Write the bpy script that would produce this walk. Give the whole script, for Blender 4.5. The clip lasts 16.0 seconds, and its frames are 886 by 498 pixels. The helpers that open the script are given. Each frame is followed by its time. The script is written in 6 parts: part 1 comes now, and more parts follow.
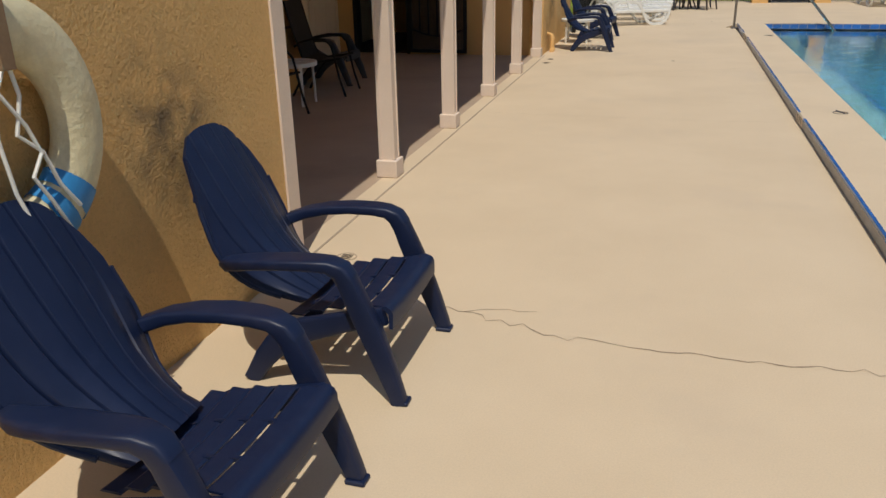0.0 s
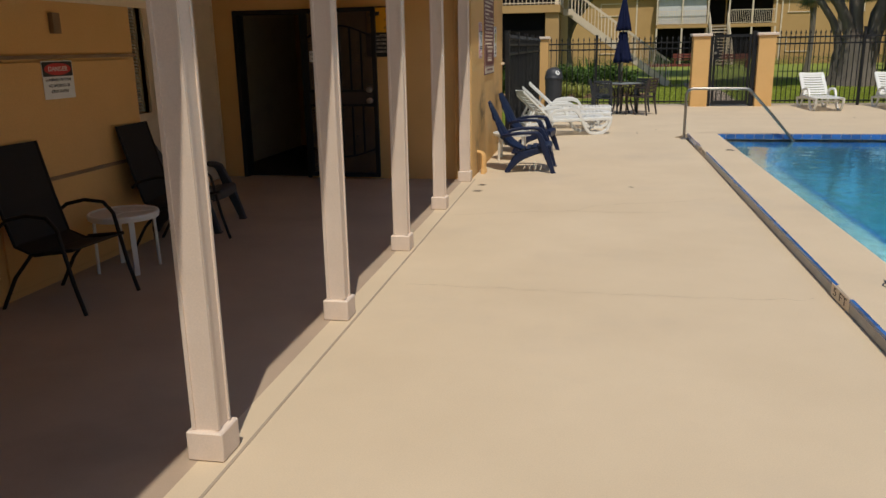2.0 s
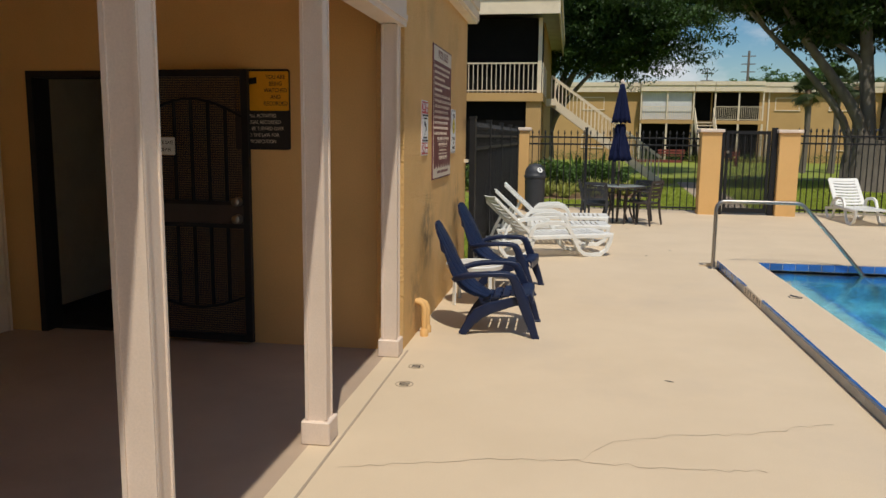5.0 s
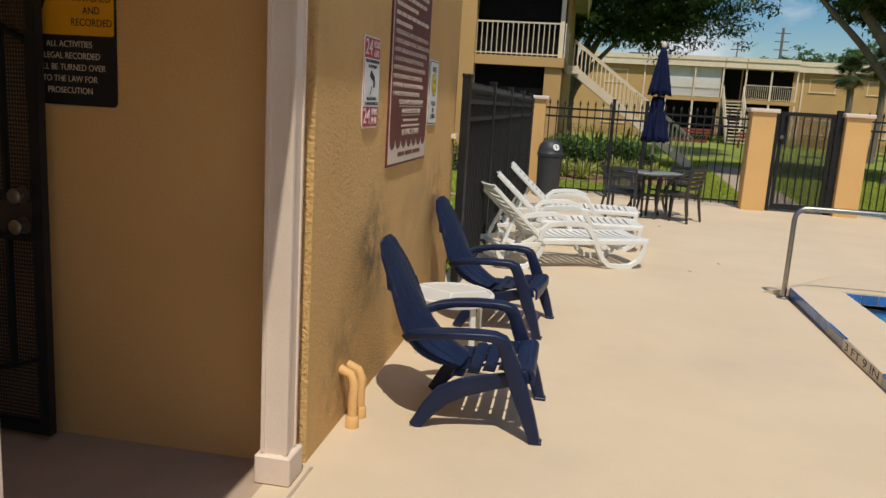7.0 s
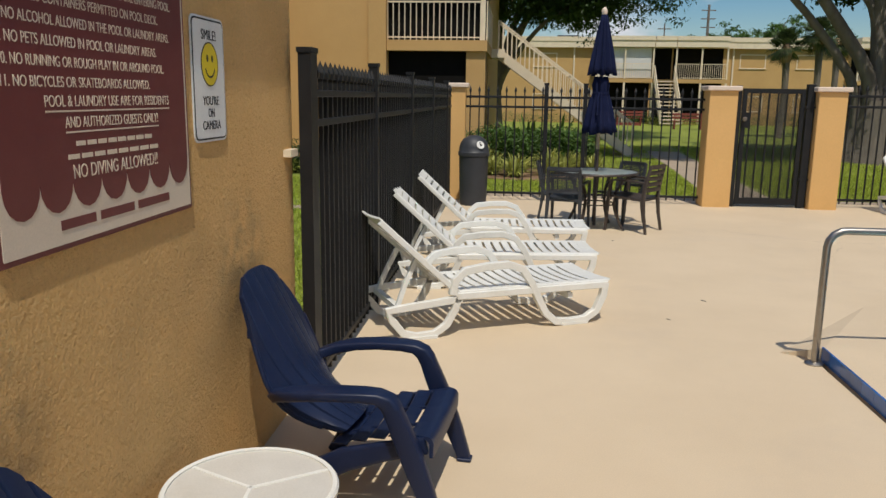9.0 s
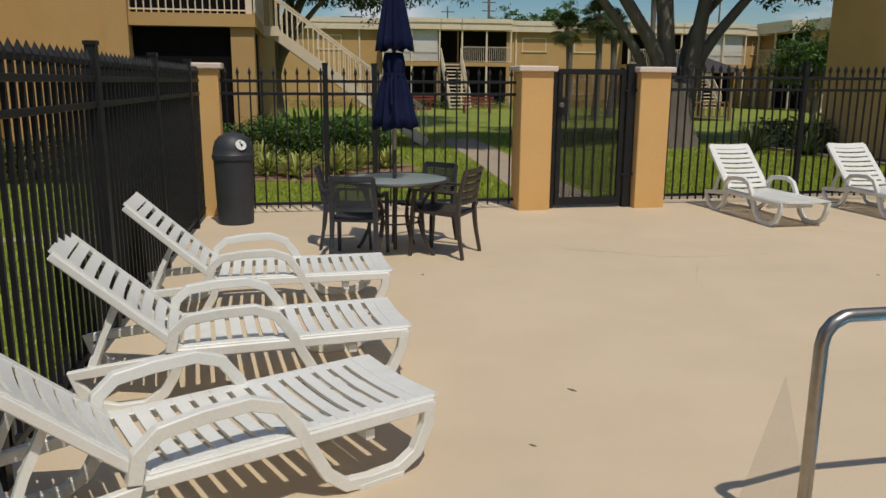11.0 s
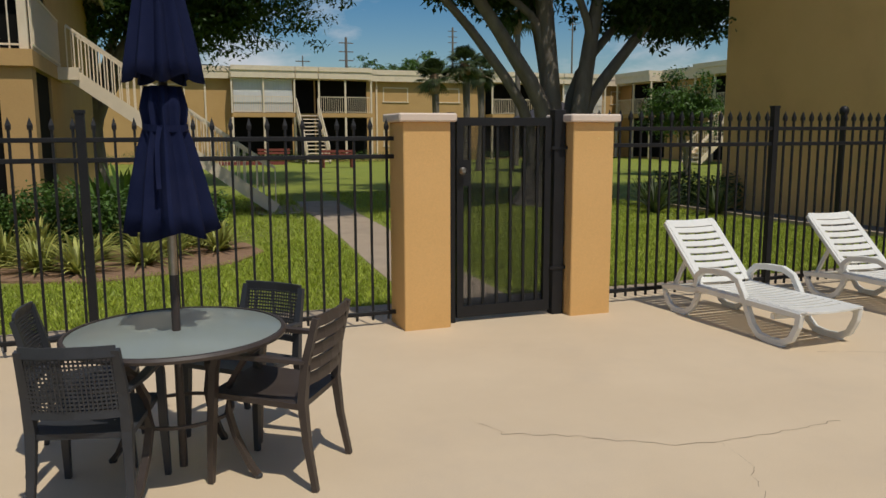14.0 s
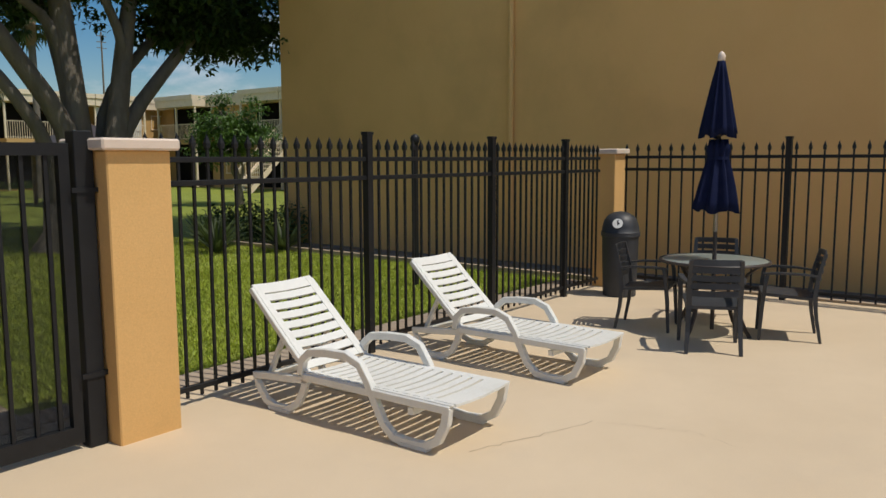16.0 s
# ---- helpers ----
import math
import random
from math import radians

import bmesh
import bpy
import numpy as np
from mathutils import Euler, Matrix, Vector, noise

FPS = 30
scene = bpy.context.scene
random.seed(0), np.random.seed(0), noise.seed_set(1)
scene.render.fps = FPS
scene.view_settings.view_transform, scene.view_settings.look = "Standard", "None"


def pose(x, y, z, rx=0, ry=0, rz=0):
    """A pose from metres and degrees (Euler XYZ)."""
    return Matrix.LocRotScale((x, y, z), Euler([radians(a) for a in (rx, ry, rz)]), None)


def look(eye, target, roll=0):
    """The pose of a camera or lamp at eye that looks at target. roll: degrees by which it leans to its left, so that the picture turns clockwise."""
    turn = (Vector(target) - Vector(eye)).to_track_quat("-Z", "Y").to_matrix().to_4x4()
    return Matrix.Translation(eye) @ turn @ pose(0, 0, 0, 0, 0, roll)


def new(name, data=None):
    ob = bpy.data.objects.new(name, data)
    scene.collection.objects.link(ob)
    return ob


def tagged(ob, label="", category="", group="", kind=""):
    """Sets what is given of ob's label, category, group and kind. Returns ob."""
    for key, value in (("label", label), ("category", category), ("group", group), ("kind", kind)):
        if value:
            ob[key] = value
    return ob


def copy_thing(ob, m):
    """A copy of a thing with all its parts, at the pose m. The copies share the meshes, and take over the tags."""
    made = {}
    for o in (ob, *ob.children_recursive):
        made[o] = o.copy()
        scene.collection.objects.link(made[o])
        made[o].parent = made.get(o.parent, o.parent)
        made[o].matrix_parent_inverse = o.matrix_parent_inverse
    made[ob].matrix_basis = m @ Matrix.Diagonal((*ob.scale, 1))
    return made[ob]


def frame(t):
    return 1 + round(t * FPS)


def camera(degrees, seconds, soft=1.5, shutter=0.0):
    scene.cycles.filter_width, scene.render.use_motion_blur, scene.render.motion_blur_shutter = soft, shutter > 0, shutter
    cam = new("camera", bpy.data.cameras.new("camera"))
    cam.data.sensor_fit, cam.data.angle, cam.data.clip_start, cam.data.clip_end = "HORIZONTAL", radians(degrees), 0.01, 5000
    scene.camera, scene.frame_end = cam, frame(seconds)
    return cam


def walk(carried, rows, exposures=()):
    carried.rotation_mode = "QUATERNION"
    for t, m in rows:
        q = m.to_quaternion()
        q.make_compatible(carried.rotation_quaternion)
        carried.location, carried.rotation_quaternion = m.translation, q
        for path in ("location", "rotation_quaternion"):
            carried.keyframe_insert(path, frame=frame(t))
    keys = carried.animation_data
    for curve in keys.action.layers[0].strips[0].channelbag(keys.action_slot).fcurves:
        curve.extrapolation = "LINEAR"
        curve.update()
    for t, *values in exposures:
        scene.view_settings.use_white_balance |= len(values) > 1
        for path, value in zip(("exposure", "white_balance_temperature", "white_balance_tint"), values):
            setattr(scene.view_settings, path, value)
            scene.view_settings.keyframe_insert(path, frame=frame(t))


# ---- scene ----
cam = camera(59.5, 16.0)
PATH = [
    (0, (0.076, 0.189, 1.493), (-0.434, 1.984, 0.775), -1.2),
    (0.5, (-0.037, 0.761, 1.512), (-0.577, 2.546, 0.789), -0.6),
    (1, (-0.145, 1.371, 1.538), (-0.640, 3.200, 0.897), -0.6),
    (1.5, (-0.230, 2.008, 1.564), (-0.665, 3.874, 0.992), -0.2),
    (2, (-0.289, 2.632, 1.579), (-0.648, 4.534, 1.076), -1.0),
    (2.5, (-0.342, 3.241, 1.588), (-0.659, 5.168, 1.159), -0.6),
    (3, (-0.393, 3.870, 1.597), (-0.698, 5.816, 1.248), -0.4),
    (3.5, (-0.438, 4.526, 1.607), (-0.741, 6.484, 1.333), 0.0),
    (6, (-0.552, 7.738, 1.589), (-0.876, 9.686, 1.271), 1.6),
    (6.5, (-0.599, 8.373, 1.59), (-0.907, 10.318, 1.245), 3.0),
    (7, (-0.609, 9.014, 1.59), (-0.942, 10.95, 1.217), 3.5),
    (7.5, (-0.619, 9.67, 1.597), (-1.032, 11.592, 1.227), 2.4),
    (8, (-0.618, 10.33, 1.607), (-1.039, 12.258, 1.279), 0.9),
    (8.5, (-0.593, 10.988, 1.605), (-0.976, 12.919, 1.253), 0.8),
    (9, (-0.558, 11.635, 1.598), (-0.74, 13.589, 1.212), 0.8),
    (9.5, (-0.504, 12.299, 1.592), (-0.565, 14.254, 1.174), 1.2),
    (10, (-0.471, 12.947, 1.584), (-0.339, 14.895, 1.153), 1.8),
    (12.5, (-0.034, 15.96, 1.61), (0.46, 17.858, 1.219), -1.6),
    (13, (0.103, 16.519, 1.612), (0.697, 18.388, 1.222), -1.5),
    (13.5, (0.243, 17.079, 1.623), (0.905, 18.93, 1.259), -1.2),
    (14, (0.409, 17.621, 1.639), (1.083, 19.481, 1.346), -0.2),
    (14.5, (0.613, 18.117, 1.654), (1.363, 19.958, 1.433), 0.6),
    (15, (0.87, 18.592, 1.666), (1.908, 20.288, 1.445), 0.1),
    (15.5, (1.175, 19.053, 1.676), (2.492, 20.539, 1.433), -0.2),
    (16, (1.494, 19.488, 1.682), (3.068, 20.7, 1.452), -0.2),
]
walk(cam, [(t, look(eye, target, roll)) for t, eye, target, roll in PATH],
     [(0.0, -0.08), (2.5, -0.12), (3.5, -0.02), (6.5, 0.06), (8.0, 0.12), (9.0, 0.02), (10.2, -0.16), (12.5, -0.28), (13.5, -0.26), (14.0, -0.22), (14.5, -0.02), (15.0, 0.07), (16.0, -0.02)])

# ---- world, sun, exposure ----
SUN_TO = Vector((0.118, -0.50, 1.0)).normalized()
sun = new("sun", bpy.data.lights.new("sun", "SUN"))
sun.data.energy, sun.data.angle, sun.data.color = 3.2, radians(0.53), (1.0, 0.93, 0.82)
sun.matrix_world = look(SUN_TO * 60, (0, 0, 0))

world = bpy.data.worlds.new("sky_world")
scene.world = world
world.use_nodes = True
wn = world.node_tree.nodes
wl = world.node_tree.links
wn.clear()
w_out, w_bg, w_sky = wn.new("ShaderNodeOutputWorld"), wn.new("ShaderNodeBackground"), wn.new("ShaderNodeTexSky")
w_sky.sky_type, w_sky.sun_disc = "NISHITA", False
w_sky.sun_elevation, w_sky.sun_rotation = math.asin(SUN_TO.z), math.atan2(SUN_TO.x, SUN_TO.y)
w_sky.air_density, w_sky.dust_density, w_sky.ozone_density = 1.0, 0.6, 1.5
w_bg.inputs["Strength"].default_value = 0.112
w_tc, w_map, w_noise, w_ramp, w_mix = (wn.new("ShaderNodeTexCoord"), wn.new("ShaderNodeMapping"), wn.new("ShaderNodeTexNoise"),
                                       wn.new("ShaderNodeValToRGB"), wn.new("ShaderNodeMix"))
w_map.inputs["Scale"].default_value = (1.0, 1.0, 2.6)
w_map.inputs["Location"].default_value = (1.7, 2.3, 0.35)
w_noise.inputs["Scale"].default_value, w_noise.inputs["Detail"].default_value, w_noise.inputs["Roughness"].default_value = 3.6, 9, 0.58
w_ramp.color_ramp.elements[0].position, w_ramp.color_ramp.elements[1].position = 0.49, 0.66
w_mix.data_type = "RGBA"
w_mix.inputs["B"].default_value = (6.0, 6.1, 6.4, 1)
wl.new(w_tc.outputs["Generated"], w_map.inputs["Vector"])
wl.new(w_map.outputs["Vector"], w_noise.inputs["Vector"])
wl.new(w_noise.outputs["Fac"], w_ramp.inputs["Fac"])
wl.new(w_ramp.outputs["Color"], w_mix.inputs["Factor"])
w_hue = wn.new("ShaderNodeHueSaturation")
w_hue.inputs["Saturation"].default_value = 1.52
w_hue.inputs["Value"].default_value = 0.71
wl.new(w_sky.outputs["Color"], w_hue.inputs["Color"])
wl.new(w_hue.outputs["Color"], w_mix.inputs["A"])
wl.new(w_mix.outputs["Result"], w_bg.inputs["Color"])
wl.new(w_bg.outputs["Background"], w_out.inputs["Surface"])


# ---- materials ----
def material(name, a, b=None, scale=6.0, fine=80.0, rough=0.7, bump=0.15, bump_scale=60.0, metal=0.0, vary=0.0, stain=None,
             stain_scale=0.8, stain_amount=0.4, coat=0.0, stretch=(1, 1, 1), depth=0.01, spec=0.5):
    """A two-scale surface: colour a mottled with b, fine grain, relief, stains with edges of their own, and a shift from piece to piece."""
    mat = bpy.data.materials.new(name)
    mat.use_nodes = True
    n, l = mat.node_tree.nodes, mat.node_tree.links
    bsdf = n["Principled BSDF"]
    tc, mp = n.new("ShaderNodeTexCoord"), n.new("ShaderNodeMapping")
    mp.inputs["Scale"].default_value = stretch
    l.new(tc.outputs["Object"], mp.inputs["Vector"])

    def noise_node(sc, detail=6.0):
        t = n.new("ShaderNodeTexNoise")
        t.inputs["Scale"].default_value, t.inputs["Detail"].default_value, t.inputs["Roughness"].default_value = sc, detail, 0.6
        l.new(mp.outputs["Vector"], t.inputs["Vector"])
        return t

    def mixed(fac, ca, cb, blend="MIX"):
        m = n.new("ShaderNodeMix")
        m.data_type, m.blend_type = "RGBA", blend
        if isinstance(fac, float):
            m.inputs["Factor"].default_value = fac
        else:
            l.new(fac, m.inputs["Factor"])
        for slot, c in (("A", ca), ("B", cb)):
            if isinstance(c, tuple):
                m.inputs[slot].default_value = (*c, 1)
            else:
                l.new(c, m.inputs[slot])
        return m.outputs["Result"]

    b = b or tuple(c * 0.8 for c in a)
    broad, grain = noise_node(scale), noise_node(fine, 3.0)
    ramp = n.new("ShaderNodeValToRGB")
    ramp.color_ramp.elements[0].position, ramp.color_ramp.elements[1].position = 0.3, 0.7
    l.new(broad.outputs["Fac"], ramp.inputs["Fac"])
    col = mixed(ramp.outputs["Color"], a, b)
    gr = n.new("ShaderNodeMapRange")
    gr.inputs["To Min"].default_value, gr.inputs["To Max"].default_value = 0.88, 1.12
    l.new(grain.outputs["Fac"], gr.inputs["Value"])
    sc = n.new("ShaderNodeVectorMath")
    sc.operation = "SCALE"
    l.new(col, sc.inputs[0])
    l.new(gr.outputs["Result"], sc.inputs["Scale"])
    col = sc.outputs["Vector"]
    if stain:
        st, sr = noise_node(stain_scale, 8.0), n.new("ShaderNodeValToRGB")
        sr.color_ramp.elements[0].position, sr.color_ramp.elements[1].position = 0.54, 0.72
        l.new(st.outputs["Fac"], sr.inputs["Fac"])
        mul = n.new("ShaderNodeMath")
        mul.operation = "MULTIPLY"
        mul.inputs[1].default_value = stain_amount
        l.new(sr.outputs["Color"], mul.inputs[0])
        col = mixed(mul.outputs["Value"], col, stain)
    if vary:
        oi, mr, vs = n.new("ShaderNodeObjectInfo"), n.new("ShaderNodeMapRange"), n.new("ShaderNodeVectorMath")
        vs.operation = "SCALE"
        mr.inputs["To Min"].default_value, mr.inputs["To Max"].default_value = 1 - vary, 1 + vary
        l.new(oi.outputs["Random"], mr.inputs["Value"])
        l.new(col, vs.inputs[0])
        l.new(mr.outputs["Result"], vs.inputs["Scale"])
        col = vs.outputs["Vector"]
    l.new(col, bsdf.inputs["Base Color"])
    rr = n.new("ShaderNodeMapRange")
    rr.inputs["To Min"].default_value, rr.inputs["To Max"].default_value = max(0.03, rough - 0.1), min(1.0, rough + 0.1)
    l.new(broad.outputs["Fac"], rr.inputs["Value"])
    l.new(rr.outputs["Result"], bsdf.inputs["Roughness"])
    bsdf.inputs["Metallic"].default_value = metal
    bsdf.inputs["Coat Weight"].default_value = coat
    bsdf.inputs["Specular IOR Level"].default_value = spec
    if bump:
        bt, bp = noise_node(bump_scale, 5.0), n.new("ShaderNodeBump")
        bp.inputs["Strength"].default_value, bp.inputs["Distance"].default_value = bump, depth
        l.new(bt.outputs["Fac"], bp.inputs["Height"])
        l.new(bp.outputs["Normal"], bsdf.inputs["Normal"])
    return mat


DECK = material("deck_paint", (0.66, 0.532, 0.368), (0.60, 0.478, 0.326), 0.9, 150, 0.75, 0.25, 170, stain=(0.50, 0.41, 0.31), stain_scale=0.55, stain_amount=0.45, depth=0.004)
# the deck's paint again, its colour darkened for the shade of the porch
SHADED_DECK = material("shaded_deck_paint", (0.45, 0.34, 0.245), (0.38, 0.285, 0.205), 0.9, 150, 0.7, 0.25, 170, stain=(0.26, 0.20, 0.15), stain_scale=0.7, stain_amount=0.45, depth=0.004)
STUCCO = material("tan_stucco", (0.82, 0.515, 0.20), (0.76, 0.465, 0.17), 2.2, 60, 0.85, 1.0, 58, stain=(0.33, 0.22, 0.10), stain_scale=0.9, stain_amount=0.35, depth=0.028)
SMOOTH_TAN = material("smooth_tan_paint", (0.72, 0.435, 0.165), (0.66, 0.395, 0.143), 1.1, 90, 0.8, 0.25, 70, stain=(0.45, 0.28, 0.11), stain_scale=0.6, stain_amount=0.3, depth=0.006)
NEIGHBOUR = material("neighbour_tan_paint", (0.84, 0.52, 0.20), (0.78, 0.475, 0.175), 0.7, 90, 0.8, 0.25, 70, stain=(0.55, 0.36, 0.15), stain_scale=0.35, stain_amount=0.35, depth=0.006)
WARM_TAN = material("tan_facade", (0.55, 0.345, 0.135), (0.50, 0.31, 0.12), 1.0, 40, 0.85, 0.2, 30)


MILKY = material("milky_plastic", (0.62, 0.60, 0.55), (0.55, 0.53, 0.48), 5, 140, 0.5, 0.15, 120, stain=(0.42, 0.38, 0.31), stain_scale=4, stain_amount=0.3, depth=0.003)


def scuffed(mat, spots, rgb, radius):
    """Dark rub marks with ragged edges round a few spots of a wall."""
    n, l = mat.node_tree.nodes, mat.node_tree.links
    bsdf = n["Principled BSDF"]
    col = bsdf.inputs["Base Color"].links[0].from_socket
    tc, nz = n.new("ShaderNodeTexCoord"), n.new("ShaderNodeTexNoise")
    nz.inputs["Scale"].default_value, nz.inputs["Detail"].default_value = 9.0, 8.0
    l.new(tc.outputs["Object"], nz.inputs["Vector"])
    ragged = n.new("ShaderNodeMapRange")
    ragged.inputs["From Min"].default_value, ragged.inputs["From Max"].default_value = 0.38, 0.72
    l.new(nz.outputs["Fac"], ragged.inputs["Value"])
    for p in spots:
        d, mr, mu, mx = n.new("ShaderNodeVectorMath"), n.new("ShaderNodeMapRange"), n.new("ShaderNodeMath"), n.new("ShaderNodeMix")
        d.operation, d.inputs[1].default_value = "DISTANCE", p
        l.new(tc.outputs["Object"], d.inputs[0])
        mr.inputs["From Min"].default_value, mr.inputs["From Max"].default_value = radius, 0.0
        l.new(d.outputs["Value"], mr.inputs["Value"])
        mu.operation = "MULTIPLY"
        l.new(mr.outputs["Result"], mu.inputs[0])
        l.new(ragged.outputs["Result"], mu.inputs[1])
        mx.data_type = "RGBA"
        mx.inputs["B"].default_value = (*rgb, 1)
        l.new(mu.outputs["Value"], mx.inputs["Factor"])
        l.new(col, mx.inputs["A"])
        col = mx.outputs["Result"]
    l.new(col, bsdf.inputs["Base Color"])


scuffed(STUCCO, [(-1.68, 2.62, 0.95), (-1.68, 2.75, 0.8), (-1.68, 13.05, 0.85), (-1.68, 12.95, 0.7), (-1.68, 14.7, 0.9), (-1.68, 12.5, 0.3)], (0.22, 0.15, 0.075), 0.36)
CREAM = material("cream_paint", (0.80, 0.68, 0.50), (0.74, 0.62, 0.45), 3, 120, 0.6, 0.12, 90, stain=(0.48, 0.40, 0.29), stain_scale=2.2, stain_amount=0.3, depth=0.004)
PEACH = material("peach_white_paint", (0.76, 0.63, 0.52), (0.70, 0.57, 0.46), 2.5, 120, 0.55, 0.12, 80, stain=(0.5, 0.4, 0.3), stain_scale=3, stain_amount=0.25, depth=0.004)
BLACK = material("black_powder_coat", (0.011, 0.0115, 0.013), (0.017, 0.0175, 0.019), 8, 200, 0.5, 0.1, 150, depth=0.002, spec=0.3)
# near-black base colour carries the shade of an unlit room
ROOM_SHADE = material("unlit_room_shade", (0.05, 0.04, 0.03), (0.03, 0.025, 0.02), 2, 60, 0.8, 0.1)
NAVY = material("navy_plastic", (0.006, 0.0125, 0.042), (0.008, 0.0165, 0.052), 5, 180, 0.42, 0.15, 220, stain=(0.02, 0.03, 0.075), stain_scale=7, stain_amount=0.4, depth=0.003, spec=0.35)
WHITE = material("white_resin", (0.78, 0.78, 0.74), (0.72, 0.72, 0.67), 4, 140, 0.4, 0.08, 160, stain=(0.55, 0.52, 0.44), stain_scale=5, stain_amount=0.3, depth=0.003)
BROWN = material("dark_brown_resin", (0.045, 0.034, 0.029), (0.06, 0.046, 0.04), 6, 160, 0.5, 0.2, 180, depth=0.003)
SLING = material("black_sling_mesh", (0.013, 0.011, 0.010), (0.018, 0.015, 0.013), 6, 160, 0.65, 0.2, 180, depth=0.003, spec=0.25)
CHARCOAL = material("charcoal_resin", (0.030, 0.033, 0.038), (0.04, 0.043, 0.05), 6, 160, 0.5, 0.2, 180, depth=0.003)
CLOTH = material("navy_canvas", (0.009, 0.013, 0.042), (0.013, 0.018, 0.052), 5, 300, 0.9, 0.35, 400, stain=(0.03, 0.03, 0.065), stain_scale=2.5, stain_amount=0.3, depth=0.002, spec=0.08)
STEEL = material("brushed_steel", (0.40, 0.37, 0.33), (0.33, 0.30, 0.265), 20, 200, 0.35, 0.05, 300, metal=1.0)
CONCRETE = material("concrete_path", (0.42, 0.335, 0.245), (0.36, 0.285, 0.205), 2, 90, 0.9, 0.3, 60, stain=(0.25, 0.22, 0.18), stain_scale=1, stain_amount=0.4)
GRASS_SOIL = material("lawn", (0.27, 0.31, 0.04), (0.20, 0.25, 0.03), 0.7, 40, 0.95, 0.8, 30, stain=(0.13, 0.16, 0.04), stain_scale=0.25, stain_amount=0.5, depth=0.05)
WATER_TILE = material("blue_glazed_tile", (0.02, 0.10, 0.34), (0.03, 0.14, 0.42), 9, 120, 0.2, 0.05, 60, vary=0.25)
GREY_TILE = material("grey_tile", (0.33, 0.34, 0.35), (0.26, 0.27, 0.29), 9, 120, 0.4, 0.1, 60, vary=0.12)
PLASTER = material("pool_plaster", (0.20, 0.35, 0.39), (0.17, 0.30, 0.35), 0.8, 60, 0.7, 0.1, 40)
STEP_PLASTER = material("pool_step_plaster", (0.06, 0.27, 0.36), (0.05, 0.23, 0.32), 0.8, 60, 0.7, 0.1, 40)
PLASTER_DEEP = material("pool_plaster_deep", (0.004, 0.16, 0.30), (0.003, 0.13, 0.26), 0.5, 60, 0.7, 0.1, 40)
BARK = material("grey_bark", (0.21, 0.18, 0.145), (0.13, 0.11, 0.09), 5, 60, 0.9, 0.8, 24, stain=(0.36, 0.33, 0.28), stain_scale=2.5, stain_amount=0.5, stretch=(1, 1, 0.3), depth=0.03)
MULCH = material("mulch", (0.40, 0.25, 0.15), (0.26, 0.15, 0.085), 14, 90, 0.95, 1.0, 60, depth=0.03)
GRAVEL = material("grey_gravel", (0.22, 0.20, 0.18), (0.12, 0.11, 0.10), 25, 60, 0.95, 1.0, 45, depth=0.03)
# near-black for insect screens, and painted shade for far porches and stairwells
SCREEN_AND_SHADE = material("screen_and_porch_shade", (0.007, 0.0065, 0.006), (0.011, 0.010, 0.009), 3, 200, 0.9, 0.05, spec=0.1)
ROOF = material("pale_roof_membrane", (0.45, 0.43, 0.40), (0.38, 0.36, 0.34), 1.5, 40, 0.8, 0.2)
RED_WOOD = material("red_painted_wood", (0.24, 0.055, 0.04), (0.18, 0.04, 0.03), 6, 80, 0.7, 0.3)
WOOD = material("weathered_wood", (0.30, 0.20, 0.11), (0.22, 0.14, 0.08), 6, 80, 0.8, 0.3)
CURTAIN = material("white_curtain", (0.7, 0.7, 0.68), (0.55, 0.55, 0.53), 4, 60, 0.9, 0.3, 10, stretch=(6, 6, 0.3))


def leaf_material(name, a, b):
    mat = material(name, a, b, 3, 60, 0.55, 0.1, 60)
    n, l = mat.node_tree.nodes, mat.node_tree.links
    bsdf = n["Principled BSDF"]
    geo, mr, vs = n.new("ShaderNodeNewGeometry"), n.new("ShaderNodeMapRange"), n.new("ShaderNodeVectorMath")
    vs.operation = "SCALE"
    mr.inputs["To Min"].default_value, mr.inputs["To Max"].default_value = 0.55, 1.5
    old = bsdf.inputs["Base Color"].links[0].from_socket
    l.new(geo.outputs["Random Per Island"], mr.inputs["Value"])
    l.new(old, vs.inputs[0])
    l.new(mr.outputs["Result"], vs.inputs["Scale"])
    l.new(vs.outputs["Vector"], bsdf.inputs["Base Color"])
    tr, ad = n.new("ShaderNodeBsdfTranslucent"), n.new("ShaderNodeMixShader")
    ad.inputs["Fac"].default_value = 0.3
    l.new(vs.outputs["Vector"], tr.inputs["Color"])
    l.new(bsdf.outputs["BSDF"], ad.inputs[1])
    l.new(tr.outputs["BSDF"], ad.inputs[2])
    l.new(ad.outputs["Shader"], n["Material Output"].inputs["Surface"])
    return mat


LEAF_DARK = leaf_material("dark_leaves", (0.045, 0.085, 0.018), (0.032, 0.064, 0.014))
LEAF_TREE = leaf_material("tree_leaves", (0.055, 0.11, 0.02), (0.038, 0.08, 0.016))
LEAF_MID = leaf_material("green_leaves", (0.085, 0.16, 0.026), (0.06, 0.12, 0.02))
LEAF_PALE = leaf_material("variegated_leaves", (0.48, 0.46, 0.13), (0.24, 0.30, 0.06))
LEAF_PALM = leaf_material("palm_leaves", (0.07, 0.10, 0.03), (0.05, 0.075, 0.025))
BLADES = leaf_material("grass_blades", (0.40, 0.46, 0.055), (0.30, 0.38, 0.045))

